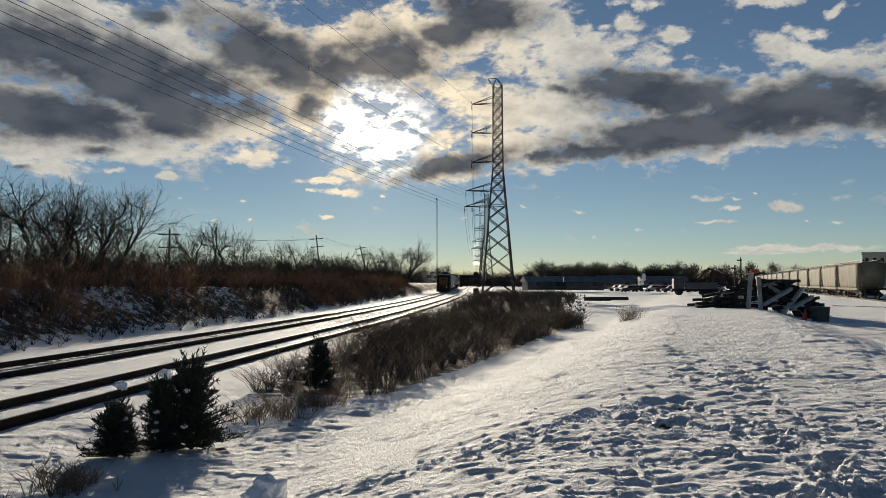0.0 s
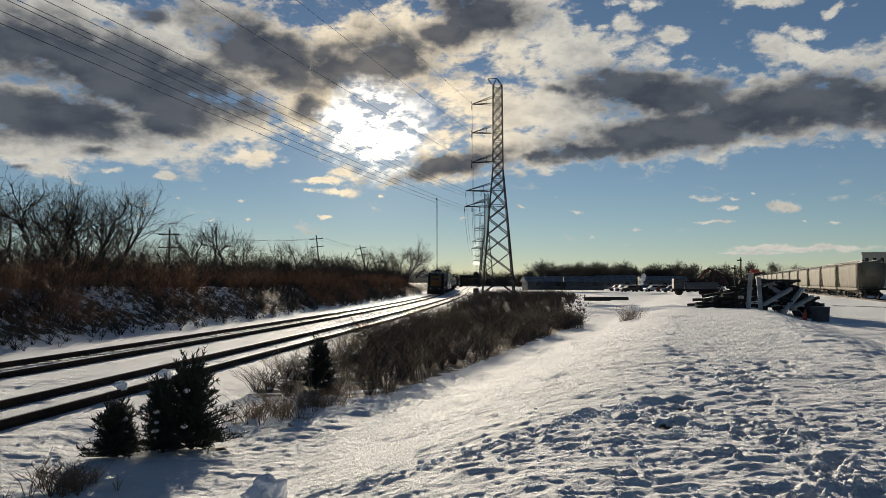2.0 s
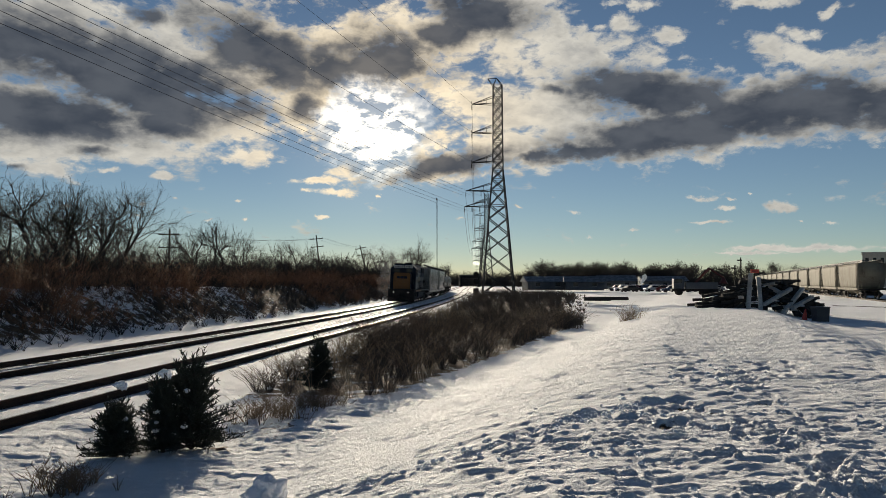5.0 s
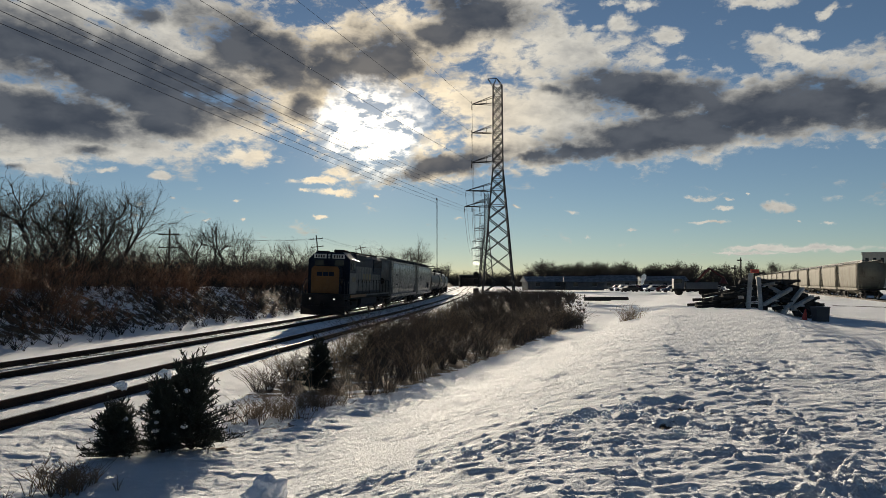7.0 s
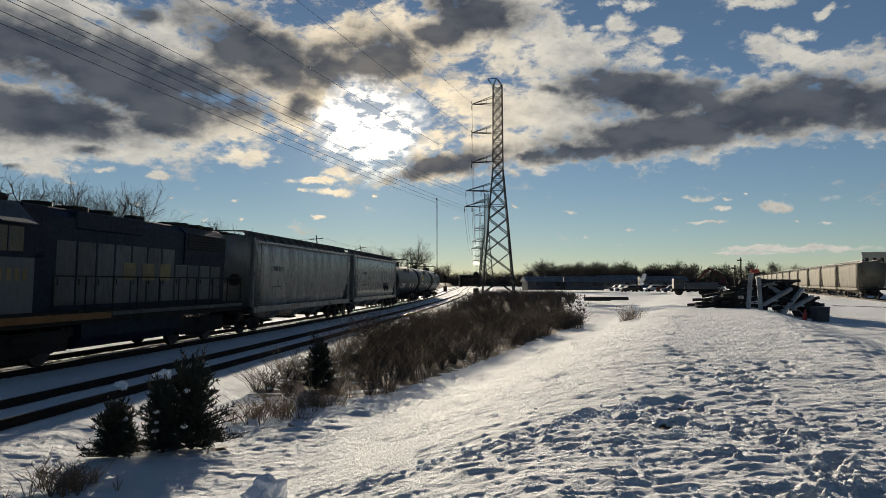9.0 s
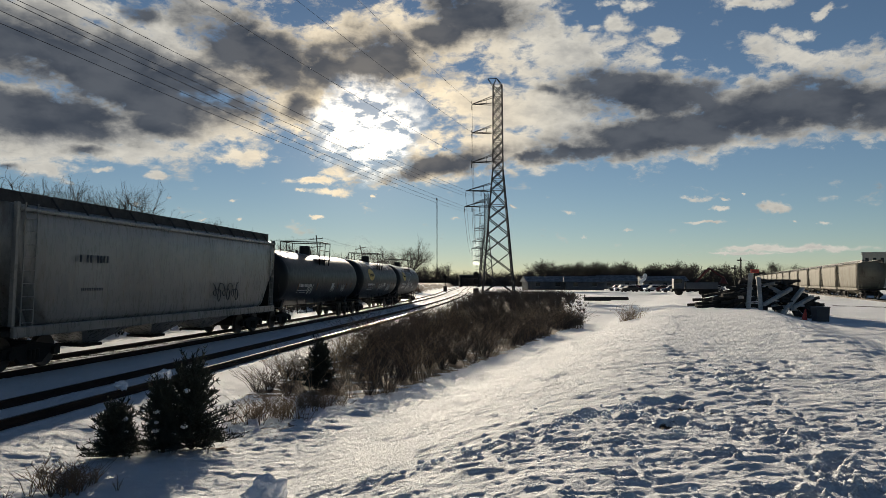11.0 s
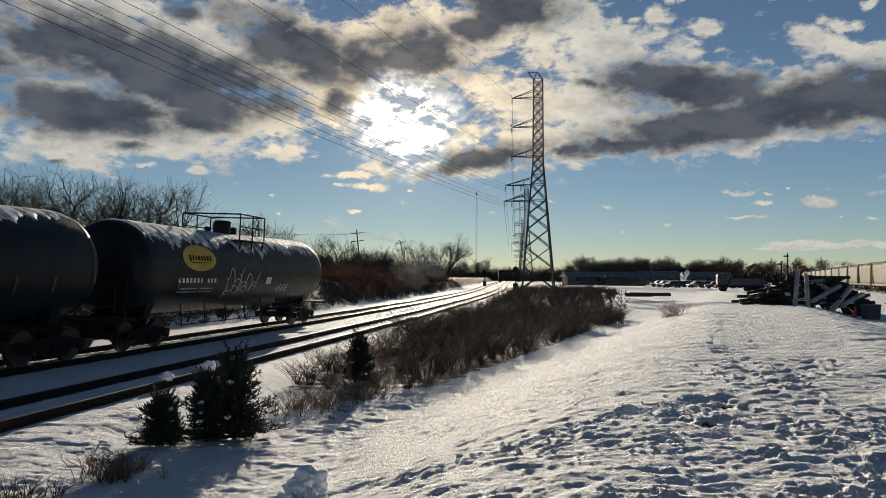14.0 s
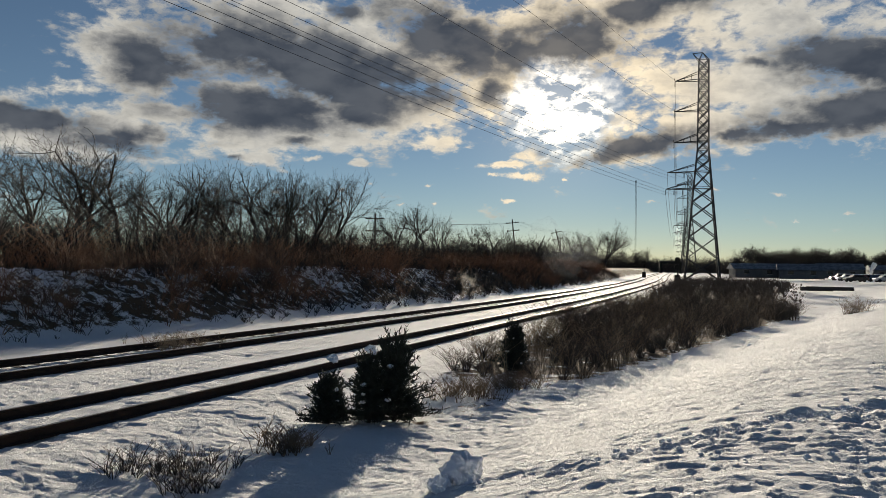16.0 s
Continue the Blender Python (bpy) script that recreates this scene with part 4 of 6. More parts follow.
    for y in (5.2, -5.2):
        for sx in (-1, 1):
            part("truck_frame_casting", prism(bm_new(), [(sx * 1.1, 0.42), (sx * 1.22, 0.42), (sx * 1.26, 0.7), (sx * 1.22, 1.02), (sx * 1.1, 1.02)], y - 1.95, y + 1.95), GRIME, t)
            part("brake_cylinder", rod(bm_new(), (sx * 1.28, y - 0.5, 0.86), (sx * 1.28, y + 0.5, 0.86), 0.12, seg=10), GRIME, t)
        for w in truck(t, y, 0.51, 2.75):
            WHEELSETS.append((*w, t))
    return t


# ================= covered hopper =================


def hopper_section(w, z0, z1, bulge):
    """Half-round sided cross-section from z0 to z1, from the lower right round over the roof."""
    pts = [(0.55 * w, z0), (0.93 * w, z0 + 0.18)]
    for k in range(7):
        f = k / 6
        pts.append((w * (0.97 + bulge * math.sin(math.pi * f)), z0 + 0.3 + f * (z1 - z0 - 0.75)))
    pts += [(0.9 * w, z1 - 0.22), (0.6 * w, z1 - 0.06), (0, z1)]
    return pts + [(-x, z) for x, z in reversed(pts[:-1])]


def covered_hopper(name, label, paint, length, marks, seed, wheels=True, top=4.32):
    t = thing(name, label, "hopper car")
    r = random.Random(seed)
    half = length / 2 - 0.75
    rings = []
    n = 84
    for i in range(n + 1):
        y = -half + 2 * half * i / n
        cut = max(0.0, abs(y) - (half - 1.35)) / 1.35
        sec = hopper_section(1.52 + (0.014 * math.sin(i * 0.9) + 0.012 * math.sin(i * 0.37 + 1.0) + r.uniform(-0.008, 0.008)) * marks, 1.1 + 1.75 * cut, top, 0.035)
        rings.append([(x + (r.uniform(-0.006, 0.006) * marks if 1.4 < z < 4 else 0), y, z) for x, z in sec])
    body = part("body", loft(bm_new(), rings), paint, t, smooth=True)
    for sx in (-1, 1):
        part("side_sill", oblong(sx * 1.53 - 0.06, sx * 1.53 + 0.06, -half - 0.1, half + 0.1, 0.98, 1.26, bevel=0.02), paint, t)
        for sy in (-1, 1):
            part("corner_post", oblong(sx * 1.44 - 0.06, sx * 1.44 + 0.06, sy * (half + 0.02) - 0.06, sy * (half + 0.02) + 0.06, 1.26, top - 0.12, bevel=0.01), paint, t)
            bm = bm_new()
            for k in range(9):
                rod(bm, (sx * 1.56, sy * half - sy * 0.15, 1.35 + k * 0.34), (sx * 1.56, sy * half - sy * 0.62, 1.35 + k * 0.34), 0.014, seg=5)
            for e in (0.15, 0.62):
                rod(bm, (sx * 1.56, sy * (half - e), 1.26), (sx * 1.56, sy * (half - e), top - 0.12), 0.02, seg=5)
            part("ladder", bm, paint, t)
    for sy in (-1, 1):
        part("end_platform", oblong(-1.5, 1.5, sy * (half + 0.2) - 0.25, sy * (half + 0.2) + 0.25, 1.02, 1.14, bevel=0.02), GRIME, t)
        for sx in (-0.9, 0.9):
            part("end_brace", bar(bm_new(), (sx, sy * (half - 1.2), 1.2), (sx, sy * half, 3.6), 0.09), paint, t)
        bm = bm_new()
        for k in range(6):
            rod(bm, (-0.45, sy * (half + 0.09), 1.5 + k * 0.4), (0.45, sy * (half + 0.09), 1.5 + k * 0.4), 0.014, seg=5)
        part("end_ladder", bm, paint, t)
        coupler(t, sy * length / 2, sy)
    for sx in (-1, 1):
        part("roof_eave", oblong(sx * 1.47 - 0.05, sx * 1.47 + 0.05, -half, half, top - 0.34, top - 0.24, bevel=0.02), paint, t, "pale rolled edge under the roof")
    part("brake_wheel", rod(bm_new(), (-0.6, half + 0.14, 2.5), (-0.6, half + 0.2, 2.5), 0.28, seg=14), GRIME, t)
    # roof walk round the hatches
    walk_bm = bm_new()
    for sx in (-1, 1):
        box(walk_bm, (sx * 0.86, 0, top + 0.18), (0.42, 2 * half + 0.5, 0.05))
        box(walk_bm, (sx * 1.05, 0, top + 0.04), (0.03, 2 * half + 0.5, 0.32))
    for sy in (-1, 1):
        box(walk_bm, (0, sy * (half + 0.02), top + 0.18), (2.1, 0.46, 0.035))
    part("roof_walk", walk_bm, STEEL, t, "steel grating roof walk")
    for k in range(14):
        y = -half + 0.5 + k * (2 * half - 1.0) / 13
        for sx in (-1, 1):
            bm = bar(bm_new(), (sx * 1.06, y, top + 0.17), (sx * 1.34, y, top - 0.22), 0.04)
            bar(bm, (sx * 1.06, y, top + 0.14), (sx * 0.66, y, top + 0.14), 0.04)
            part("walk_bracket", bm, STEEL, t)
    for k in range(4):
        y = -half + 2.6 + k * (2 * half - 5.2) / 3
        bm = oblong(-0.4, 0.4, y - 1.0, y + 1.0, top - 0.04, top + 0.08, bevel=0.04)
        part("hatch", bm, paint, t)
    # discharge bays
    for k in range(3):
        y = (k - 1) * 4.1
        bm = loft(bm_new(), [[(-1.3, y - 1.9, 1.18), (1.3, y - 1.9, 1.18), (1.3, y + 1.9, 1.18), (-1.3, y + 1.9, 1.18)],
                             [(-0.4, y - 0.4, 0.42), (0.4, y - 0.4, 0.42), (0.4, y + 0.4, 0.42), (-0.4, y + 0.4, 0.42)]])
        b = part("discharge_bay", bm, paint, t)
        part("gate", oblong(-0.5, 0.5, y - 0.5, y + 0.5, 0.32, 0.41, bevel=0.01), GRIME, b)
    part("centre_sill", oblong(-0.3, 0.3, -half, half, 0.8, 1.09, bevel=0.02), GRIME, t)
    if wheels:
        for y in (half - 1.35, -half + 1.35):
            for w in truck(t, y, 0.46, 1.78):
                WHEELSETS.append((*w, t))
    else:
        for y in (half - 1.35, -half + 1.35):
            truck(t, y, 0.46, 1.78)
    bm = bm_new()
    bars_text(bm, -1.602, 5.2, 6.7, 3.1, 0.22, 9, seed=seed)
    bars_text(bm, -1.585, 5.4, 6.6, 2.2, 0.08, 14, seed=seed + 1)
    part("lettering_bars", bm, BLUE, t)
    return t


def squiggle(x_of, y0, z0, w, h, loops, rnd, r, mat, parent, label):
    """A sprayed scrawl: one looping line on the side of a car."""
    segs, last = [], None
    n = loops * 14
    for i in range(n + 1):
        f = i / n
        a = f * loops * 2 * math.pi
        y = y0 + w * (f - 0.5) + 0.09 * w * math.sin(a) + rnd.uniform(-0.015, 0.015)
        z = z0 + h * 0.5 * math.cos(a) * (0.6 + 0.4 * math.sin(3.1 * f * loops + 1.0)) + rnd.uniform(-0.02, 0.02)
        p = (x_of(z), y, z)
        if last:
            segs.append((*last, *p, r, r))
        last = p
    ob = stick_object("graffiti", segs, mat, parent, 4)
    ob["label"] = label
    return ob


# ================= tank car =================
TANK_R, TANK_Z = 1.54, 2.6


def tank_side(z, sx=-1, lift=0.012):
    return sx * (math.sqrt(max(0.0, TANK_R ** 2 - (z - TANK_Z) ** 2)) + lift)


def tank_car(label, length, oval, snow, scrawls, seed):
    t = thing("tank_car", label, "tank car", group="tank cars of the train")
    rnd = random.Random(seed)
    half = length / 2 - 0.7
    rings = []
    prof = [(-half, 0.02), (-half + 0.03, 0.45), (-half + 0.1, 0.75), (-half + 0.24, 0.91), (-half + 0.42, 0.98), (-half + 0.6, 1.0)]
    ys = prof + [(y, 1.0) for y in np.linspace(-half + 1.5, half - 1.5, 9)] + [(-y, k) for y, k in reversed(prof)]
    for y, k in ys:
        dip = -0.06 * (1 - abs(y) / half)
        rings.append([(TANK_R * k * math.cos(a), y, TANK_Z + dip + TANK_R * k * math.sin(a)) for a in [2 * math.pi * i / 40 for i in range(40)]])
    part("tank", loft(bm_new(), rings), BLACK, t, "glossy black tank shell with dirt streaks", smooth=True)
    for y in (-half + 0.62, -half + 4.2, -1.9, 1.9, half - 4.2, half - 0.62):
        bm = loft(bm_new(), [[((TANK_R + 0.006) * math.cos(a), y + e, TANK_Z - 0.06 * (1 - abs(y) / half) + (TANK_R + 0.006) * math.sin(a)) for a in [2 * math.pi * i / 40 for i in range(40)]] for e in (-0.03, 0.03)], caps=False)
        part("shell_band", bm, BLACK, t, smooth=True)
    # snow lying along the top, with a ragged edge
    rings = []
    m = 300
    edge = [[snow * (1.1 + 0.45 * noise.noise((i * 0.035, seed + 7.3 * q, 0)) + 0.28 * noise.noise((i * 0.13, seed, 3.1 * q)) + 0.22 * noise.noise((i * 0.37, q, seed)) + 0.12 * noise.noise((i * 0.9, q, seed))) for i in range(m + 1)] for q in range(2)]
    for i in range(m + 1):
        y = -half + 0.35 + (2 * half - 0.7) * i / m
        k = 1 - 0.25 * max(0.0, (abs(y) - (half - 0.8)) / 0.8) ** 2
        dip = -0.06 * (1 - abs(y) / half)
        e0, e1 = edge[0][i], edge[1][i]
        ring = []
        for j in range(13):
            f = j / 12
            a = math.pi / 2 - e0 + (e0 + e1) * f
            th = 0.008 + 0.03 * math.sin(math.pi * f) + 0.012 * rnd.random() * math.sin(math.pi * f)
            ring.append(((TANK_R * k + th) * math.cos(a), y, TANK_Z + dip + (TANK_R * k + th) * math.sin(a)))
        for j in range(12, -1, -1):
            f = j / 12
            a = math.pi / 2 - e0 + (e0 + e1) * f
            ring.append(((TANK_R * k - 0.01) * math.cos(a), y, TANK_Z + dip + (TANK_R * k - 0.01) * math.sin(a)))
        rings.append(ring)
    part("snow_cover", loft(bm_new(), rings), FROST, t, "thin ragged snow along the top", smooth=True)
    # dome fittings and their railed platform
    bm = rod(bm_new(), (0, 0.2, TANK_Z + TANK_R - 0.12), (0, 0.2, TANK_Z + TANK_R + 0.42), 0.34, seg=20)
    rod(bm, (0, 0.2, TANK_Z + TANK_R + 0.42), (0, 0.2, TANK_Z + TANK_R + 0.5), 0.38, 0.3, seg=20)
    part("manway", bm, BLACK, t)
    bm = rod(bm_new(), (0, -0.75, TANK_Z + TANK_R - 0.1), (0, -0.75, TANK_Z + TANK_R + 0.28), 0.16, seg=12)
    part("valve", bm, GRIME, t)
    part("valve", rod(bm_new(), (0.25, 1.0, TANK_Z + TANK_R - 0.1), (0.25, 1.0, TANK_Z + TANK_R + 0.2), 0.1, seg=10), GRIME, t)
    zt = TANK_Z + 1.15
    for sx in (-1, 1):
        part("platform", oblong(sx * 1.0 - 0.3, sx * 1.0 + 0.3, -1.2, 1.2, zt + 0.04, zt + 0.09, bevel=0.01), GRIME, t)
        bm = bm_new()
        for y in (-1.05, 0, 1.05):
            bar(bm, (sx * 1.25, y, zt + 0.04), (sx * 1.22, y, TANK_Z + 0.72), 0.05)
        part("platform_bracket", bm, GRIME, t)
        for y in (-1.15, 0.0, 1.15):
            part("railing_post", rod(bm_new(), (sx * 1.26, y, zt + 0.05), (sx * 1.26, y, zt + 1.12), 0.028, seg=6), GRIME, t)
        rails_of(bm := bm_new(), [(sx * 1.26, -1.15, zt + 1.12), (sx * 1.26, 1.15, zt + 1.12)], 0.03)
        rails_of(bm, [(sx * 1.26, -1.15, zt + 0.62), (sx * 1.26, 1.15, zt + 0.62)], 0.022)
        part("railing", bm, GRIME, t)
        bm = bm_new()
        for e in (-0.22, 0.22) if sx > 0 else ():
            rails_of(bm, [(sx * 1.5, e, 0.55), (sx * 1.53, e, 2.5), (sx * 1.35, e, zt + 0.05)], 0.02)
        for k in range(9 if sx > 0 else 2):
            z = 0.65 + k * 0.35
            x = 1.52 if z < 2.6 else 1.52 - 0.17 * (z - 2.6)
            rod(bm, (sx * x, -0.22, z), (sx * x, 0.22, z), 0.016, seg=5)
        part("side_ladder", bm, GRIME, t)
        # low hand line along the car
        bm = bm_new()
        rails_of(bm, [(sx * 1.45, -half + 2.6, 1.05), (sx * 1.45, half - 2.6, 1.05)], 0.02)
        rails_of(bm, [(sx * 1.45, -half + 2.6, 0.72), (sx * 1.45, half - 2.6, 0.72)], 0.016)
        for k in range(8):
            y = -half + 2.6 + k * (2 * half - 5.2) / 7
            bar(bm, (sx * 1.45, y, 0.66), (sx * 1.38, y, 1.45), 0.035)
        part("hand_line", bm, GRIME, t)
        for sy in (-1, 1):
            bm = bm_new()
            rails_of(bm, [(sx * 1.4, sy * (half + 0.55), 1.1), (sx * 1.4, sy * (half + 0.55), 2.1), (sx * 1.25, sy * (half + 0.2), 2.3)], 0.022)
            rails_of(bm, [(sx * 1.4, sy * (half + 0.55), 1.5), (sx * 1.4, sy * (half - 0.3), 1.5)], 0.018)
            part("end_grab_rail", bm, GRIME, t)
    for y in (-1.15, 1.15):
        part("cross_railing", rails_of(bm_new(), [(-1.26, y, zt + 1.12), (1.26, y, zt + 1.12)], 0.03), GRIME, t)
    for sy in (-1, 1):
        part("stub_sill", oblong(-0.3, 0.3, sy * (half - 0.9) - 1.5, sy * (half - 0.9) + 1.5, 0.72, 1.1, bevel=0.03), GRIME, t)
        part("end_platform", oblong(-1.45, 1.45, sy * (half + 0.35) - 0.3, sy * (half + 0.35) + 0.3, 1.02, 1.1, bevel=0.02), GRIME, t)
        o = [(-0.9, 1.0), (0.9, 1.0), (1.1, 1.72), (0.9, 1.5), (0.6, 1.25), (-0.6, 1.25), (-0.9, 1.5), (-1.1, 1.72)]
        part("saddle", prism(bm_new(), o, sy * (half - 1.35) - 0.18, sy * (half - 1.35) + 0.18), BLACK, t)
        coupler(t, sy * length / 2, sy)
        for w in truck(t, sy * (half - 1.35), 0.46, 1.78):
            WHEELSETS.append((*w, t))
    part("bottom_outlet", rod(bm_new(), (0, 0, 0.62), (0, 0, 1.1), 0.14, 0.3, 10), GRIME, t)
    # markings on both flanks
    for sx in (-1, 1):
        if oval:
            vs, fs = [], []
            for ring, k in enumerate((0.0, 0.5, 1.0)):
                for i in range(28):
                    a = 2 * math.pi * i / 28
                    z = 3.02 + 0.46 * k * math.sin(a)
                    vs.append((tank_side(z, sx, 0.008), -sx * 4.6 + 1.15 * k * math.cos(a), z))
            for ring in range(2):
                for i in range(28):
                    j = (i + 1) % 28
                    fs.append((ring * 28 + i, ring * 28 + j, ring * 28 + 28 + j, ring * 28 + 28 + i))
            ov = mesh_object("oval_emblem", vs, fs, LOGO_YELLOW, t)
            ov["label"] = "yellow oval emblem with dark bars"
            for i in range(8):
                y = -sx * 4.6 - 0.7 + i * 0.2
                bm = box(bm_new(), (tank_side(3.02, sx, 0.02), y, 3.02), (0.01, 0.09 + 0.03 * (i % 3 == 1), 0.17 if i not in (0, 7) else 0.22), 0, Matrix.Rotation(-sx * 0.28, 4, "Y"))
                part("emblem_bar", bm, GRIME, ov)
            part("emblem_bar", box(bm_new(), (tank_side(2.86, sx, 0.02), -sx * 4.6, 2.86), (0.01, 1.3, 0.025), 0, Matrix.Rotation(-sx * 0.2, 4, "Y")), GRIME, ov)
        bm = bm_new()
        bars_text(bm, tank_side(2.25, sx), -sx * 4.7 - 1.35, -sx * 4.7 + 1.35, 2.25, 0.2, 11, seed=seed)
        bars_text(bm, tank_side(1.95, sx, 0.01), -sx * 4.7 - 1.2, -sx * 4.7 + 1.2, 1.95, 0.06, 16, seed=seed + 1)
        bars_text(bm, tank_side(1.84, sx, 0.012), -sx * 4.7 - 1.2, -sx * 4.7 + 1.2, 1.84, 0.06, 16, seed=seed + 2)
        part("lettering_bars", bm, WHITE, t, "white lettering bars")
        for y in (-6.2, -4.9, -2.6, 2.2, 5.9):
            part("reflector_stripe", box(bm_new(), (tank_side(2.15, sx, 0.014), y, 2.15), (0.012, 0.1, 0.42), 0, Matrix.Rotation(sx * 0.26, 4, "Y")), YELLOW, t)
        part("placard", box(bm_new(), (tank_side(2.2, sx, 0.016), -sx * 2.0 - 3.8 * 0 - 3.3, 2.2), (0.012, 0.5, 0.3), 0, Matrix.Rotation(sx * 0.24, 4, "Y")), WHITE, t)
    for y0, z0, w, h, loops in scrawls:
        squiggle(lambda z: tank_side(z, -1, 0.012), y0, z0, w, h, loops, rnd, 0.02, WHITE, t, "looping white spray scrawl")
    return t


TRAIN = [
    (locomotive(), 0.0, 18.0, 5.2),
    (covered_hopper("covered_hopper", "pale grey covered hopper car with dented sides", HOPPER, 19.4, 2.2, 4, top=4.6), 18.1, 19.4, 7.6),
    (covered_hopper("covered_hopper", "pale grey covered hopper car with sprayed scrawls", HOPPER, 19.7, 0.25, 9, top=4.6), 37.6, 19.7, 7.7),
    (tank_car("black tank car with white spray scrawls", 18.0, False, 0.2, [(3.6, 2.0, 1.2, 0.6, 4), (-1.4, 1.95, 0.9, 0.4, 4), (-4.0, 2.0, 0.9, 0.5, 4)], 21), 57.5, 18.0, 6.2),
    (tank_car("black tank car with yellow oval and thick snow", 17.9, True, 0.62, [(0.3, 1.95, 2.0, 0.7, 5), (-3.5, 1.9, 1.6, 0.7, 5)], 22), 75.6, 17.9, 6.2),
    (tank_car("black tank car with yellow oval and ragged snow", 17.8, True, 0.86, [(1.9, 2.1, 1.5, 1.3, 3), (0.6, 2.0, 1.9, 1.1, 4), (1.3, 1.75, 2.4, 0.6, 6), (-3.0, 1.85, 1.2, 0.4, 6)], 23), 93.7, 17.8, 6.2),
]
g = random.Random(5)
squiggle(lambda z: -1.6, -3.4, 2.0, 2.6, 0.85, 6, g, 0.02, BLUE, TRAIN[2][0], "dark blue spray scrawl")

# ================= pylons and wires =================


def height_at(x, y):
    return float(land(np.array([x]), np.array([y]))[0])


def pylon_width(z):
    return 6.3 - (6.3 - 2.05) * z / 25 if z < 25 else 2.05 - 0.25 * (z - 25) / 17


ARMS = [(38.4, 4.3), (32.5, 4.3), (26.5, 4.3), (20.7, 5.1), (17.5, 5.1)]


def pylon():
    t = thing("pylon", "grey lattice steel transmission pylon with one-sided arms", "pylon", group="pylons of the power line")
    corners = ((-1, -1), (1, -1), (1, 1), (-1, 1))
    levels = [0, 4.2, 8.2, 11.8, 15.0, 17.7, 20.9, 23.0, 25.0]
    while levels[-1] < 41:
        levels.append(levels[-1] + 1.9)

    def at(k, z):
        w = pylon_width(z) / 2
        return (corners[k][0] * w, corners[k][1] * w, z)
    for k in range(4):
        rings = []
        for z in levels:
            x, y, _ = at(k, z)
            e = 0.14 if z < 25 else 0.11
            rings.append([(x - e, y - e, z), (x + e, y - e, z), (x + e, y + e, z), (x - e, y + e, z)])
        part("leg", loft(bm_new(), rings), STEEL, t)
    for z0, z1 in zip(levels, levels[1:]):
        for k in range(4):
            j = (k + 1) % 4
            bm = bm_new()
            bar(bm, at(k, z0), at(j, z1), 0.14)
            bar(bm, at(j, z0), at(k, z1), 0.14)
            part("cross_brace", bm, STEEL, t)
            if z0 > 14:
                part("strut", bar(bm_new(), at(k, z1), at(j, z1), 0.08), STEEL, t)
    top = levels[-1]
    w = pylon_width(top) / 2
    bm = bm_new()
    for sy in (-1, 1):
        bar(bm, (w, sy * w, top), (-0.2, 0, top + 1.6), 0.12)
        bar(bm, (-w, sy * w, top), (-0.2, 0, top + 1.6), 0.12)
        bar(bm, (-w, sy * w, top), (-w - 1.1, 0, top + 1.5), 0.1)
    bar(bm, (-0.2, 0, top + 1.6), (-w - 1.1, 0, top + 1.5), 0.1)
    part("peak", bm, STEEL, t)
    for z, reach in ARMS:
        bm = bm_new()
        w, wu = pylon_width(z) / 2, pylon_width(z + 1.5) / 2
        tip = (-w - reach, 0, z)
        for sy in (-1, 1):
            bar(bm, (-w, sy * w, z), tip, 0.12)
            bar(bm, (-wu, sy * wu, z + 1.5), tip, 0.1)
            for f in (0.3, 0.6):
                a = Vector((-w, sy * w, z)).lerp(Vector(tip), f)
                b = Vector((-wu, sy * wu, z + 1.5)).lerp(Vector(tip), f)
                bar(bm, a, b, 0.06)
        bar(bm, (-w, -w, z), (w, w, z), 0.1)
        a = part("arm", bm, STEEL, t)
        n = 3 if reach > 4.5 else 1
        for i in range(n):
            x = -w - reach + i * 1.55
            bm = bm_new()
            for q in range(5):
                rod(bm, (x, 0, z - 0.2 - q * 0.2), (x, 0, z - 0.3 - q * 0.2), 0.14, 0.07, 8)
            part("insulator", bm, GRIME, a)
        if n == 1:
            rod(bm := bm_new(), tip, (tip[0] - 0.1, -0.9, z + 0.35), 0.06, seg=6)
            part("end_fitting", bm, STEEL, a)
    return t


PYLON_AT = (11.1, 150.0)
tower = pylon()
tower.matrix_basis = pose(*PYLON_AT, 0.2, 0, 0, -2)
NEXT = []
for k in range(1, 5):
    y = 150 + 186 * k
    x = 11.1 + 0.046 * (y - 150)
    copy_thing(tower, pose(x, y, 0.2, 0, 0, -2))
    NEXT.append((x, y))


def wire(a, b, sag, r, n=24):
    a, b = Vector(a), Vector(b)
    pts = [a.lerp(b, i / n) - Vector((0, 0, 4 * sag * (i / n) * (1 - i / n))) for i in range(n + 1)]
    bm = loft(bm_new(), [[(p.x + r, p.y, p.z), (p.x, p.y, p.z + r), (p.x - r, p.y, p.z), (p.x, p.y, p.z - r)] for p in pts])
    ob = part("power_line", bm, WIRE)
    return tagged(ob, "thin dark overhead power line wire", "cable", "wires of the power line")


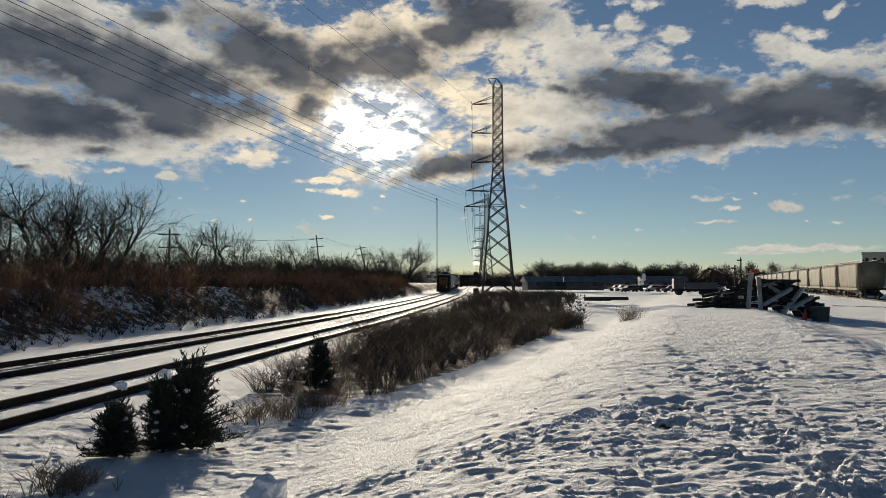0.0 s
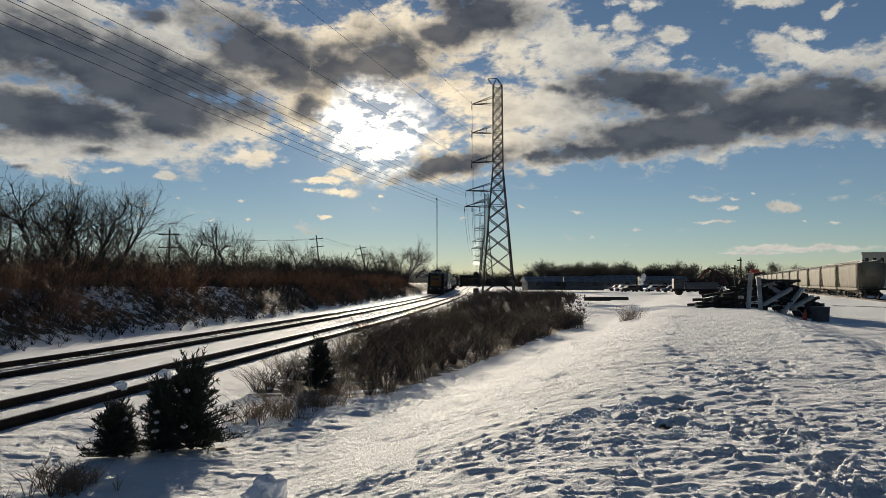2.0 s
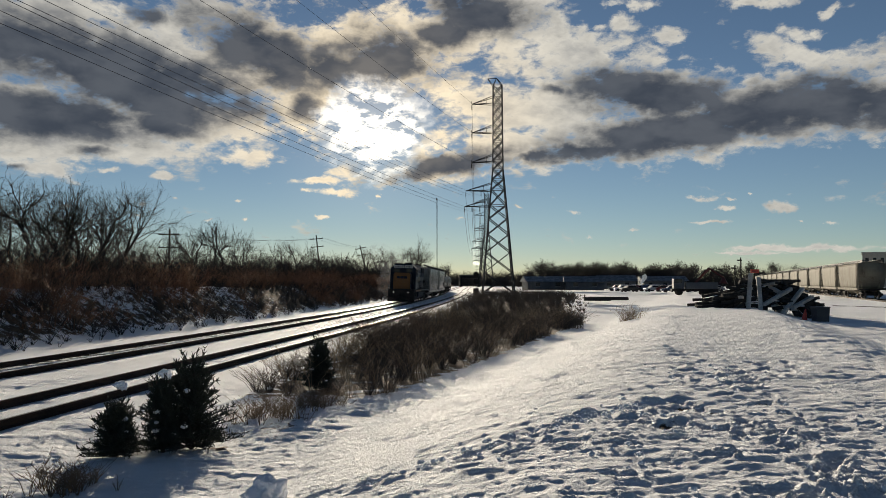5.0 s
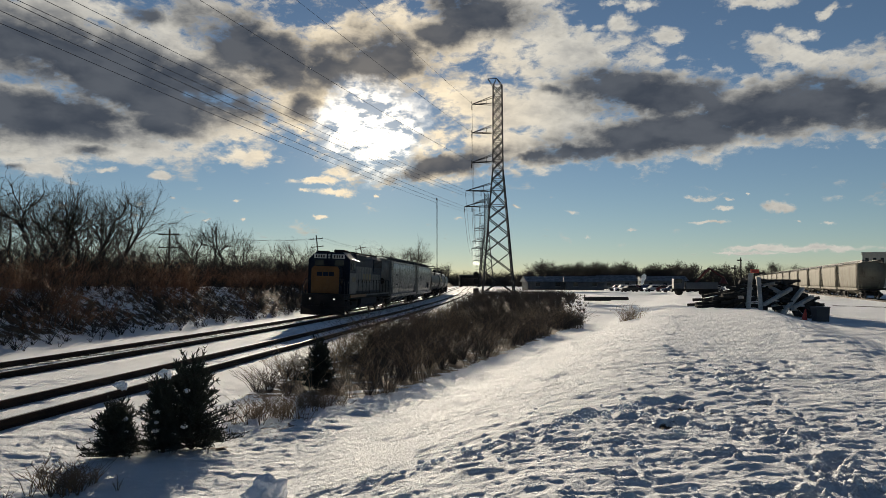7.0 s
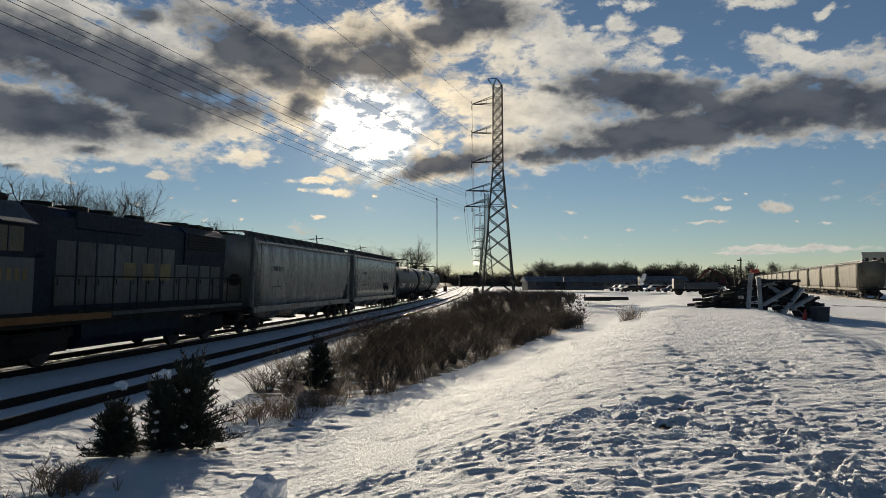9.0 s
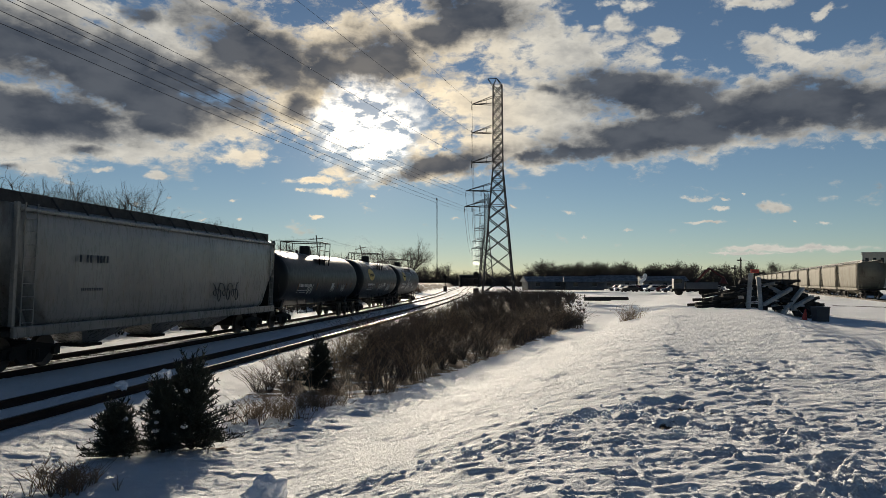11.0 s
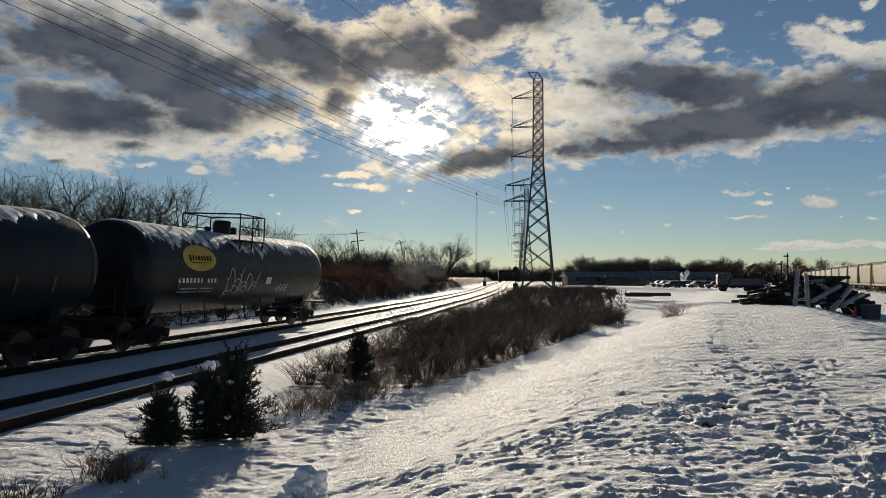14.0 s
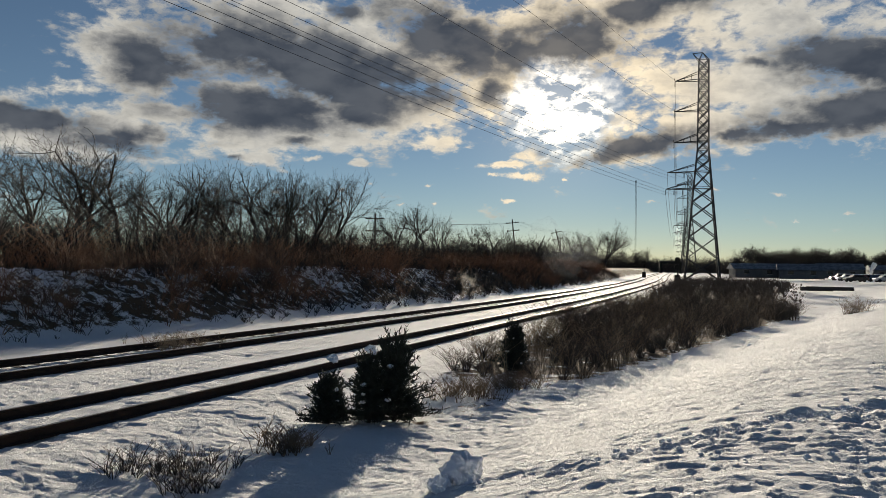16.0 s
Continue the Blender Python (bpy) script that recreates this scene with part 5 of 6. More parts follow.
for z, reach in ARMS:
    for i in range(3 if reach > 4.5 else 1):
        zt = z + (0.1 if reach < 4.5 else -1.1) + 0.2
        off = -pylon_width(z) / 2 - reach + i * 1.55
        a = (PYLON_AT[0] + off, 150.0, zt)
        run = 240.0
        lift = 0.0 if reach < 4.5 else (2.5 if z > 19 else 6.0)
        b = (a[0] - 0.266 * run, 150.0 - run, zt + 1.0 + lift)
        wire(a, b, 3.0, 0.024 if reach < 4.5 else 0.02)
        wire(a, (NEXT[0][0] + off, NEXT[0][1], zt), 4.0, 0.03)
        wire((NEXT[0][0] + off, NEXT[0][1], zt), (NEXT[1][0] + off, NEXT[1][1], zt), 4.0, 0.04)


def spot(az, d):
    """A place az degrees to the right of the first view, d metres ahead."""
    return d * math.tan(radians(az)), d


# ================= pole line beyond the bank, mast, signals, bridge =================


def utility_pole(az, d, top, lean, arms):
    x, y = spot(az, d)
    z0 = height_at(x, y)
    t = thing("utility_pole", "weathered wooden utility pole with crossarm", "utility pole", pose(x, y, z0, 0, lean, 0), "pole line along the bank")
    part("pole", rod(bm_new(), (0, 0, -0.2), (0, 0, top - z0), 0.16, 0.11, 10), POLE_WOOD, t)
    for k in range(arms):
        z = top - z0 - 0.8 - k * 1.6
        a = part("crossarm", oblong(-1.3, 1.3, -0.2, -0.1, z, z + 0.14, bevel=0.01), POLE_WOOD, t)
        for q in (-1.15, -0.6, 0.6, 1.15):
            part("pin_insulator", rod(bm_new(), (q, -0.15, z + 0.14), (q, -0.15, z + 0.3), 0.05, 0.03, 6), GRIME, a)
    return Vector((x, y, top - 0.6))


p1 = utility_pole(-20.2, 92, 9.0, 0, 2)
p2 = utility_pole(-9.3, 150, 11.9, -6, 2)
p3 = utility_pole(-5.7, 175, 11.3, -13, 2)
p4 = utility_pole(-2.5, 250, 12.3, 1, 1)
p0 = Vector((-62, 40, 8.4))
for off in (-1.1, 0.6, 1.1):
    o = Vector((off, 0, 0))
    for a, b in ((p0, p1), (p1, p2), (p2, p3), (p3, p4)):
        w = wire(a + o, b + o, 0.7, 0.012, 14)
        tagged(w, "thin dark wire strung between wooden poles", "cable", "wires of the pole line")

x, y = spot(-0.48, 700)
mast = thing("radio_mast", "very tall thin guyed radio mast far off", "radio mast", pose(x, y, 0))
bm = bm_new()
for k in range(3):
    a = k * 2.094
    rod(bm, (0.7 * math.cos(a), 0.7 * math.sin(a), 0), (0.7 * math.cos(a), 0.7 * math.sin(a), 80), 0.09, seg=5)
for k in range(40):
    for j in range(3):
        a, b = j * 2.094, (j + 1) * 2.094
        bar(bm, (0.7 * math.cos(a), 0.7 * math.sin(a), k * 2.0), (0.7 * math.cos(b), 0.7 * math.sin(b), k * 2.0 + 2.0), 0.05)
part("lattice", bm, STEEL, mast)
part("beacon", rod(bm_new(), (0, 0, 80), (0, 0, 82), 0.7, 0.5, 10), GRIME, mast)


def signal(x, y, h, heads):
    t = thing("railway_signal", "black railway signal mast with round hoods", "railway signal", pose(x, y, height_at(x, y)))
    part("post", rod(bm_new(), (0, 0, 0), (0, 0, h), 0.09, 0.07, 10), GRIME, t)
    for k in range(heads):
        z = h - 0.4 - k * 1.4
        b = part("backboard", rod(bm_new(), (0, -0.1, z), (0, -0.15, z), 0.52, seg=20), GRIME, t)
        part("hood", rod(bm_new(), (0, -0.15, z), (0, -0.45, z), 0.14, 0.17, 12), GRIME, b)
    part("cabinet", oblong(-0.5, 0.5, 0.3, 0.9, 0, 1.5), GRIME, t)
    part("ladder", bar(bm_new(), (0.25, 0.1, 0), (0.12, 0.05, h), 0.05), GRIME, t)


signal(6.3, 142, 4.6, 2)
signal(0.6, 205, 4.4, 1)

# road bridge over the rails, far down the line
br = thing("road_bridge", "low dark road bridge over the tracks", "bridge", pose(13.5, 420, 0))
part("deck", oblong(-4.4, 7.5, -4, 4, 4.9, 5.9), GRIME, br)
for sx in (-3.6, 6.6):
    part("abutment", oblong(sx - 0.8, sx + 0.8, -4, 4, -0.4, 4.9), GRIME, br)
part("parapet", oblong(-4.4, 7.5, -4.2, -4.0, 5.7, 6.5), STEEL, br)

# ================= vegetation =================
vr = np.random.default_rng(33)


def grow(r, p, d, length, rad, level, thick, thin, up, deep=5, fine=0.008):
    """Branch out from p along d; fills rows of sticks."""
    n = 3 if level < 2 else 2
    pos, way = np.array(p, float), np.array(d, float)
    for i in range(n):
        way = way + r.normal(0, 0.13 + 0.05 * level, 3) + np.array([0, 0, up * 0.16])
        way /= np.linalg.norm(way)
        nxt = pos + way * length / n
        r0, r1 = rad * (1 - 0.35 * i / n), rad * (1 - 0.35 * (i + 1) / n)
        (thick if level < 2 else thin).append((*pos, *nxt, r0, r1))
        if level < deep and (i > 0 or level > 0):
            for _ in range(1 if level < 4 else r.integers(0, 2)):
                side = r.normal(0, 1, 3)
                side -= side.dot(way) * way
                side /= np.linalg.norm(side) + 1e-9
                a = r.uniform(0.45, 0.9)
                nd = way * math.cos(a) + side * math.sin(a)
                nd[2] = nd[2] * 0.8 + 0.15
                grow(r, nxt, nd / np.linalg.norm(nd), length * r.uniform(0.55, 0.8), max(r1 * 0.52, fine), level + 1, thick, thin, up, deep, fine)
        pos = nxt
    if level < deep:
        for _ in range(2 if level < 3 else 1):
            nd = way + r.normal(0, 0.42, 3)
            nd /= np.linalg.norm(nd)
            grow(r, pos, nd, length * r.uniform(0.6, 0.8), max(rad * 0.56, fine), level + 1, thick, thin, up, deep, fine)


def tree_kind(seed, forks, spread, label, deep=5, fine=0.008):
    r = np.random.default_rng(seed)
    thick, thin = [], []
    for k in range(forks):
        a = r.uniform(0, 6.28)
        d = np.array([math.cos(a) * spread, math.sin(a) * spread, 1.0])
        base = np.array([math.cos(a), math.sin(a), 0]) * (0.12 if forks > 1 else 0)
        grow(r, base - np.array([0, 0, 0.2]), d / np.linalg.norm(d), 3.1, 0.19 if forks < 3 else 0.13, 0, thick, thin, 0.6, deep, fine)
    t = thing("bare_tree", label, "tree", pose(0, 0, -60), "bare trees of the wood")
    stick_object("trunk", thick, BARK, t, 6)
    stick_object("crown", thin, TWIG, t, 3)
    zs = [s[5] for s in thin]
    return t, max(zs), len(thin)


KINDS = [tree_kind(50, 1, 0.1, "leafless grey-brown tree with a spreading crown"),
         tree_kind(51, 2, 0.3, "leafless twisted tree with a forked trunk"),
         tree_kind(52, 2, 0.34, "leafless many-stemmed tree with fine twigs"),
         tree_kind(53, 2, 0.22, "leafless slender tree with upright limbs"),
         tree_kind(54, 2, 0.4, "leafless bushy scrub tree with fine twigs", 4, 0.022),
         tree_kind(55, 1, 0.2, "leafless far tree with a broad crown", 4, 0.024),
         tree_kind(56, 3, 0.25, "leafless far tree with upright limbs", 3, 0.035),
         tree_kind(57, 2, 0.2, "leafless far tree with a round crown", 3, 0.035),
         tree_kind(58, 2, 0.32, "leafless far tree with a dense twiggy crown", 5, 0.03),
         tree_kind(59, 3, 0.42, "leafless far tree with a wide twiggy crown", 5, 0.03)]


def plant(kind, x, y, h, turn):
    t, top, _ = KINDS[kind]
    s = h / top
    z = height_at(x, y)
    if abs(t.location.z + 60) < 1e-6 and not t.get("used"):
        t["used"] = 1
        t.scale = (s, s, s)
        t.matrix_basis = pose(x, y, z, 0, 0, turn) @ Matrix.Diagonal((s, s, s, 1))
        return
    c = copy_thing(t, pose(x, y, z, 0, 0, turn))
    c.scale = (s, s, s)


# the wood on the bank: degrees, metres, height
ROW_A = [(-46, 42, 8.5), (-44, 50, 9), (-42.2, 46, 8.2), (-40.5, 50, 9.4), (-38.5, 52, 8.4), (-37, 58, 7.6), (-35.5, 56, 8), (-34, 60, 8.4),
         (-32.6, 62, 7.6), (-31.4, 60, 8), (-30, 64, 8.8), (-28.7, 60, 8.7), (-27.2, 62, 8.4), (-26.4, 64, 8.6), (-25, 60, 7.8), (-24.3, 62, 8.2)]
ROW_B = [(-22.3, 85, 5.2), (-20.6, 92, 6.6), (-18.6, 98, 7.2), (-17.4, 96, 8.4), (-16.4, 100, 8.8), (-15.2, 104, 8.0), (-14.2, 110, 6.4), (-11.3, 130, 8.4),
         (-10.2, 140, 7.2), (-8.6, 150, 6.2), (-7.4, 160, 7), (-5.2, 178, 9.4), (-4.3, 185, 9.6), (-3.9, 190, 8.0), (-2.75, 190, 13.0), (-3.1, 196, 10.5)]
for i, (az, d, h) in enumerate([(a, d, 1.14 * h) for a, d, h in ROW_A] + ROW_B):
    x, y = spot(az, d)
    plant((0, 1, 3, 2)[i % 4] if i not in (12, 13) else 1, x, y, h, float(vr.uniform(0, 360)))
for i in range(32):
    az = float(vr.uniform(-47, -2.2))
    d = 62 + 150 * ((az + 47) / 45) ** 1.4 + float(vr.uniform(0, 26))
    x, y = spot(az, d)
    plant(int(vr.integers(4, 6)), x, y, float(vr.uniform(3.6, 5.8)) * (1 + 0.002 * d), float(vr.uniform(0, 360)))
# far rows past the tracks and behind the yard
for i in range(66):
    az = float(vr.uniform(7.2, 26))
    d = float(vr.uniform(330, 420))
    x, y = spot(az, d)
    if i < 30:
        az = float(vr.uniform(8, 19))
        x, y = spot(az, d)
    plant(8 + i % 2, x, y, float(vr.uniform(8.5, 15)), float(vr.uniform(0, 360)))
for i in range(26):
    az = float(vr.uniform(-2.2, 7.0))
    d = float(vr.uniform(430, 520))
    x, y = spot(az, d)
    plant(int(vr.integers(6, 8)), x, y, float(vr.uniform(6, 11)) * (1.2 if az < 1 else 0.75), float(vr.uniform(0, 360)))


def shrub_sticks(centres, heights, stems, r0, r, spread=0.5, twigs=2, arch=0.25):
    """Fans of arching stems with side twigs, round the given places, as rows of sticks."""
    c = np.repeat(centres, stems, 0)
    h = np.repeat(heights, stems) * r.uniform(0.55, 1.1, len(c))
    a = r.uniform(0, 2 * math.pi, len(c))
    lean = r.uniform(0.05, spread, len(c))
    base = c + np.stack([np.cos(a), np.sin(a), np.zeros(len(c))], 1) * (0.12 * h)[:, None] * r.random((len(c), 1))
    mid = base + np.stack([np.cos(a) * lean * h * 0.5, np.sin(a) * lean * h * 0.5, h * 0.55], 1)
    end = mid + np.stack([np.cos(a) * (lean + arch) * h * 0.5, np.sin(a) * (lean + arch) * h * 0.5, h * 0.45], 1) + r.normal(0, 0.06, (len(c), 3)) * h[:, None]
    one = np.ones((len(c), 1))
    rows = [np.hstack([base, mid, one * r0, one * r0 * 0.75]), np.hstack([mid, end, one * r0 * 0.75, one * r0 * 0.35])]
    for k in range(twigs):
        f = r.uniform(0.1, 0.9, (len(c), 1))
        s = mid * (1 - f) + end * f
        e = s + np.stack([r.normal(0, 0.16, len(c)), r.normal(0, 0.16, len(c)), r.uniform(0.02, 0.26, len(c))], 1) * h[:, None]
        rows.append(np.hstack([s, e, one * r0 * 0.55, one * r0 * 0.25]))
    return np.concatenate(rows)


def scatter(n, test, xr, yr, r, sink=0.05):
    """n places inside a range that pass a test, set on the ground."""
    got = []
    have = 0
    while have < n:
        x, y = r.uniform(*xr, 4 * n), r.uniform(*yr, 4 * n)
        ok = test(x, y, r)
        p = np.stack([x[ok], y[ok], land(x[ok], y[ok]) - sink], 1)
        got.append(p)
        have += len(p)
        if len(p) == 0:
            break
    return np.concatenate(got)[:n]


def stuff(name, segs, mat, label, category):
    return tagged(stick_object(name, segs, mat), label, category, kind="stuff")


sr = np.random.default_rng(91)
# dark undergrowth of the wood
near_w = scatter(760, lambda x, y, r: (bank_w(x, y) > 9) & (bank_w(x, y) < 30) & (r.random(len(x)) < 0.9), (-95, 0), (12, 150), sr)
stuff("thicket", shrub_sticks(near_w, sr.uniform(1.4, 3.2, len(near_w)), 7, 0.022, sr, 0.6, 2, 0.4), TWIG, "dark tangled leafless thicket under the trees", "thicket")
far_w = scatter(700, lambda x, y, r: (bank_w(x, y) > 8) & (bank_w(x, y) < 60), (-70, 6), (120, 330), sr)
stuff("thicket", shrub_sticks(far_w, sr.uniform(2.5, 6.0, len(far_w)), 7, 0.055, sr, 0.45, 2), TWIG, "dark leafless thicket along the line", "thicket")
yard_w = np.stack([sr.uniform(35, 215, 900), sr.uniform(350, 430, 900), np.full(900, 0.2)], 1)
stuff("thicket", shrub_sticks(yard_w, sr.uniform(3, 7.5, 900), 9, 0.09, sr, 0.5, 2), TWIG, "dark leafless belt of far scrub", "thicket")
line_w = np.stack([sr.uniform(-25, 62, 420), sr.uniform(440, 520, 420), np.full(420, 0.0)], 1)
stuff("thicket", shrub_sticks(line_w, sr.uniform(4, 9.5, 420), 7, 0.14, sr, 0.45, 2), TWIG, "dark leafless belt of far scrub", "thicket")
# hedge along the edge of the wood
hedge = scatter(640, lambda x, y, r: (bank_w(x, y) > 6.8) & (bank_w(x, y) < 11), (-60, 4), (14, 190), sr)
stuff("thicket", shrub_sticks(hedge, sr.uniform(1.1, 2.5, len(hedge)) * np.clip(1.1 + 1.6 * gnoise(hedge[:, 0] * 0.12, hedge[:, 1] * 0.12 + 2), 0.45, 1.9), 10, 0.026, sr, 0.7, 3, 0.4), TWIG, "dark leafless hedge along the edge of the wood", "thicket")
face = scatter(1100, lambda x, y, r: (bank_w(x, y) > 0.6) & (bank_w(x, y) < 5.5), (-30, 4), (26, 130), sr)
stuff("weeds", shrub_sticks(face, sr.uniform(0.25, 0.95, len(face)) * np.clip(1 + 2.0 * gnoise(face[:, 0] * 0.3, face[:, 1] * 0.3), 0.3, 1.9), 9, 0.016, sr, 0.9, 1), TWIG, "dark dead stalks on the face of the bank", "weeds")
# russet weeds on the bank
weeds = scatter(5600, lambda x, y, r: (bank_w(x, y) > 0.9) & (bank_w(x, y) < 11) & (r.random(len(x)) < np.clip((bank_w(x, y) - 2.0 + 9 * gnoise(x * 0.13, y * 0.13)) / 3, 0.04, 1) * np.clip(0.6 + gnoise(x * 0.4, y * 0.4) * 1.5, 0.1, 1)), (-60, 4), (6, 170), sr)
stuff("weeds", shrub_sticks(weeds, (0.5 + 0.95 * sr.random(len(weeds))) * np.clip(1 + 1.5 * gnoise(weeds[:, 0] * 0.35, weeds[:, 1] * 0.35), 0.4, 1.7), 5, 0.014, sr, 0.85, 3, 0.6), RUSSET, "russet dry weeds on the snowy bank", "weeds")
litter = scatter(1500, lambda x, y, r: (bank_w(x, y) > 0.3) & (bank_w(x, y) < 7), (-45, 4), (6, 150), sr)
stuff("weeds", shrub_sticks(litter, sr.uniform(0.12, 0.5, len(litter)), 5, 0.01, sr, 0.9, 1), TWIG, "low dead stalks poking from the snowy bank", "weeds")
# brush along the foot of the berm
in_strip = lambda x, y, r: (berm_u(x, y) < -7.1) & (x - near_track_x(y) > 3.0) & (y > 17 + 0.5 * gnoise(x, y)) & (r.random(len(x)) < np.clip(0.7 + 0.9 * gnoise(x * 0.4, y * 0.4), 0.1, 1))
brush = scatter(340, in_strip, (-6, 9), (16.5, 52), sr)
stuff("brush", shrub_sticks(brush, sr.uniform(0.45, 1.0, len(brush)) * np.clip(1 + 1.8 * gnoise(brush[:, 0] * 0.5, brush[:, 1] * 0.35), 0.45, 1.6), 30, 0.007, sr, 0.95, 3, 0.55), DRY_BRUSH, "dense dark leafless brush at the foot of the berm", "brush")
stems = scatter(420, in_strip, (-6, 9), (16.5, 52), sr)
stuff("brush", shrub_sticks(stems, sr.uniform(0.7, 1.35, len(stems)), 8, 0.006, sr, 0.75, 2, 0.5), STRAW, "tall pale arching dry stems in the brush", "brush")
back = scatter(760, lambda x, y, r: (x - near_track_x(y) > 3.2) & (x < (0.19 + 0.03 * gnoise(x * 0.3, y * 0.3)) * y), (-3, 30), (50, 150), sr)
stuff("brush", shrub_sticks(back, sr.uniform(0.7, 1.6, len(back)) * np.clip((0.19 * back[:, 1] - back[:, 0]) / 3.5, 0.25, 1), 9, 0.022, sr, 0.6, 2), DRY_BRUSH, "dark brush running on to the pylon", "brush")


def juniper(x, y, h, wide, label, seed):
    r = np.random.default_rng(seed)
    z = height_at(x, y)
    t = thing("juniper", label, "shrub", pose(x, y, z - 0.04))
    part("trunk", rod(bm_new(), (0, 0, -0.05), (0, 0, h * 0.85), 0.04, 0.012, 8), BARK, t)
    boughs, sprigs = [], []
    n = int(230 * h)
    for k in range(n):
        f = r.random() ** 0.8
        a = r.uniform(0, 6.28)
        lobe = 0.85 + 0.18 * math.sin(3 * a + seed) + 0.12 * math.sin(5 * f * a + seed)
        reach = wide * (1 - 0.72 * f) * r.uniform(0.5, 1.15) * lobe
        s = np.array([0, 0, h * (0.05 + 0.68 * f)])
        e = s + np.array([math.cos(a) * reach, math.sin(a) * reach, h * (0.05 + 0.27 * f) * r.uniform(0.4, 1.4)])
        boughs.append((*s, *e, 0.012, 0.004))
        for q in range(28):
            g = r.uniform(0.25, 1.05)
            p = s + (e - s) * g
            d = (e - s) / np.linalg.norm(e - s) * 0.5 + r.normal(0, 0.55, 3) + np.array([0, 0, 0.45])
            d /= np.linalg.norm(d)
            le = r.uniform(0.04, 0.11)
            sprigs.append((*p, *(p + d * le), 0.01, 0.003))
    stick_object("bough_frame", boughs, BARK, t)
    stick_object("foliage", sprigs, NEEDLE, t)
    for k in range(7):
        bm = bm_new()
        a, f = r.uniform(0, 6.28), r.uniform(0.25, 0.8)
        c = (math.cos(a) * wide * (1 - f) * 0.8, math.sin(a) * wide * (1 - f) * 0.8, h * f)
        bmesh.ops.create_icosphere(bm, subdivisions=1, radius=r.uniform(0.02, 0.06), matrix=Matrix.Translation(c) @ Matrix.Diagonal((1.3, 1.0, 0.8, 1)))
        part("snow_clot", bm, SNOW, t, "clot of snow caught in the boughs", True)


juniper(-3.98, 11.9, 1.4, 0.82, "dark green juniper shrub flecked with snow", 1)
juniper(-4.35, 11.7, 1.1, 0.55, "dark green low juniper beside a taller one", 5)
juniper(-4.95, 11.4, 0.82, 0.62, "small dark green juniper at the edge", 3)
juniper(-3.05, 18.6, 1.15, 0.62, "dark green pointed young juniper before the brush", 4)


def twig_shrub(x, y, h, wide, stems, mat, label, seed):
    r = np.random.default_rng(seed)
    t = thing("twig_shrub", label, "shrub", pose(x, y, height_at(x, y) - 0.03))
    c = np.stack([r.normal(0, wide * 0.5, stems), r.normal(0, wide * 0.5, stems), np.zeros(stems)], 1)
    stick_object("stalk_clump", shrub_sticks(c, r.uniform(0.4, 1.0, stems) * h, 6, 0.006, r, 0.9, 3, 0.4), mat, t)


for k, (x, y, h, wide, stems, mat, label) in enumerate([
        (-4.78, 9.7, 0.42, 0.42, 34, STRAW, "low brown twiggy shrub half buried in snow"), (-5.4, 8.2, 0.4, 0.45, 30, TWIG, "low dark twiggy shrub in snow"),
        (-5.0, 7.6, 0.36, 0.3, 20, TWIG, "low dark twiggy shrub in snow"), (-6.1, 8.0, 0.35, 0.3, 18, TWIG, "low dark twiggy shrub in snow"),
        (-3.4, 14.6, 0.5, 0.7, 46, STRAW, "low brown dead weeds in snow"), (-2.7, 16.0, 0.5, 0.6, 46, STRAW, "low brown dead weeds in snow"),
        (-1.3, 17.8, 0.45, 0.2, 7, STRAW, "thin dry stalks in snow"), (9.6, 38.5, 0.9, 0.5, 26, STRAW, "tuft of tall dry grass on the berm"),
        (-12.9, 19.0, 0.4, 0.9, 40, STRAW, "low brown dead weeds beside the track"), (-14.0, 20.5, 0.4, 1.0, 40, STRAW, "low brown dead weeds beside the track"),
        (7.4, 43.0, 1.1, 0.8, 40, TWIG, "leafless bush at the end of the brush"), (4.6, 38, 1.4, 0.8, 40, TWIG, "leafless bush in the brush")]):
    twig_shrub(x, y, h, wide, stems, mat, label, 200 + k)


# lumps of snow: the rolled ball and thrown clods
def snow_lump(bm, c, r, rnd, flat=0.8):
    q = bmesh.ops.create_icosphere(bm, subdivisions=4, radius=1.0)
    for v in q["verts"]:
        n = noise.noise(Vector(v.co) * 1.3 + Vector(c) * 3.1) * 0.5 + noise.noise(Vector(v.co) * 3.3 + Vector(c) + Vector((r * 90, 0, 0))) * 0.35 + noise.noise(Vector(v.co) * 8 + Vector((r * 50, 3, 1))) * 0.12
        v.co = Vector(v.co) * (1 + n) * r
        v.co.z *= flat
        v.co += Vector(c)


lr = random.Random(77)
for x, y, r, label in ((-1.78, 7.7, 0.2, "broken snowball standing in the snow"), (-1.95, 7.35, 0.11, "lump of snow beside a snowball"),
                       (-2.05, 5.6, 0.12, "lump of snow on the berm"), (-1.5, 5.9, 0.07, "lump of snow on the berm"), (-4.1, 5.7, 0.12, "lump of snow on the verge")):
    bm = bm_new()
    snow_lump(bm, (0, 0, r * 0.55), r, lr, 1.0)
    ob = part("snowball", bm, SNOW, None, "", True)
    ob.matrix_basis = pose(x, y, height_at(x, y))
    tagged(ob, label, "snowball", "snow lumps")
for y, off, r in ((16.8, 0.7525, 0.13), (18.8, 0.7525, 0.15)):
    bm = bm_new()
    snow_lump(bm, (0, 0, r * 0.5), r, lr, 0.8)
    ob = part("snowball", bm, SNOW, None, "", True)
    ob.matrix_basis = pose(float(near_track_x(y)) + off, y, 0.0)
    tagged(ob, "lump of snow lying on the rail", "snowball", "snow lumps")
bm = bm_new()
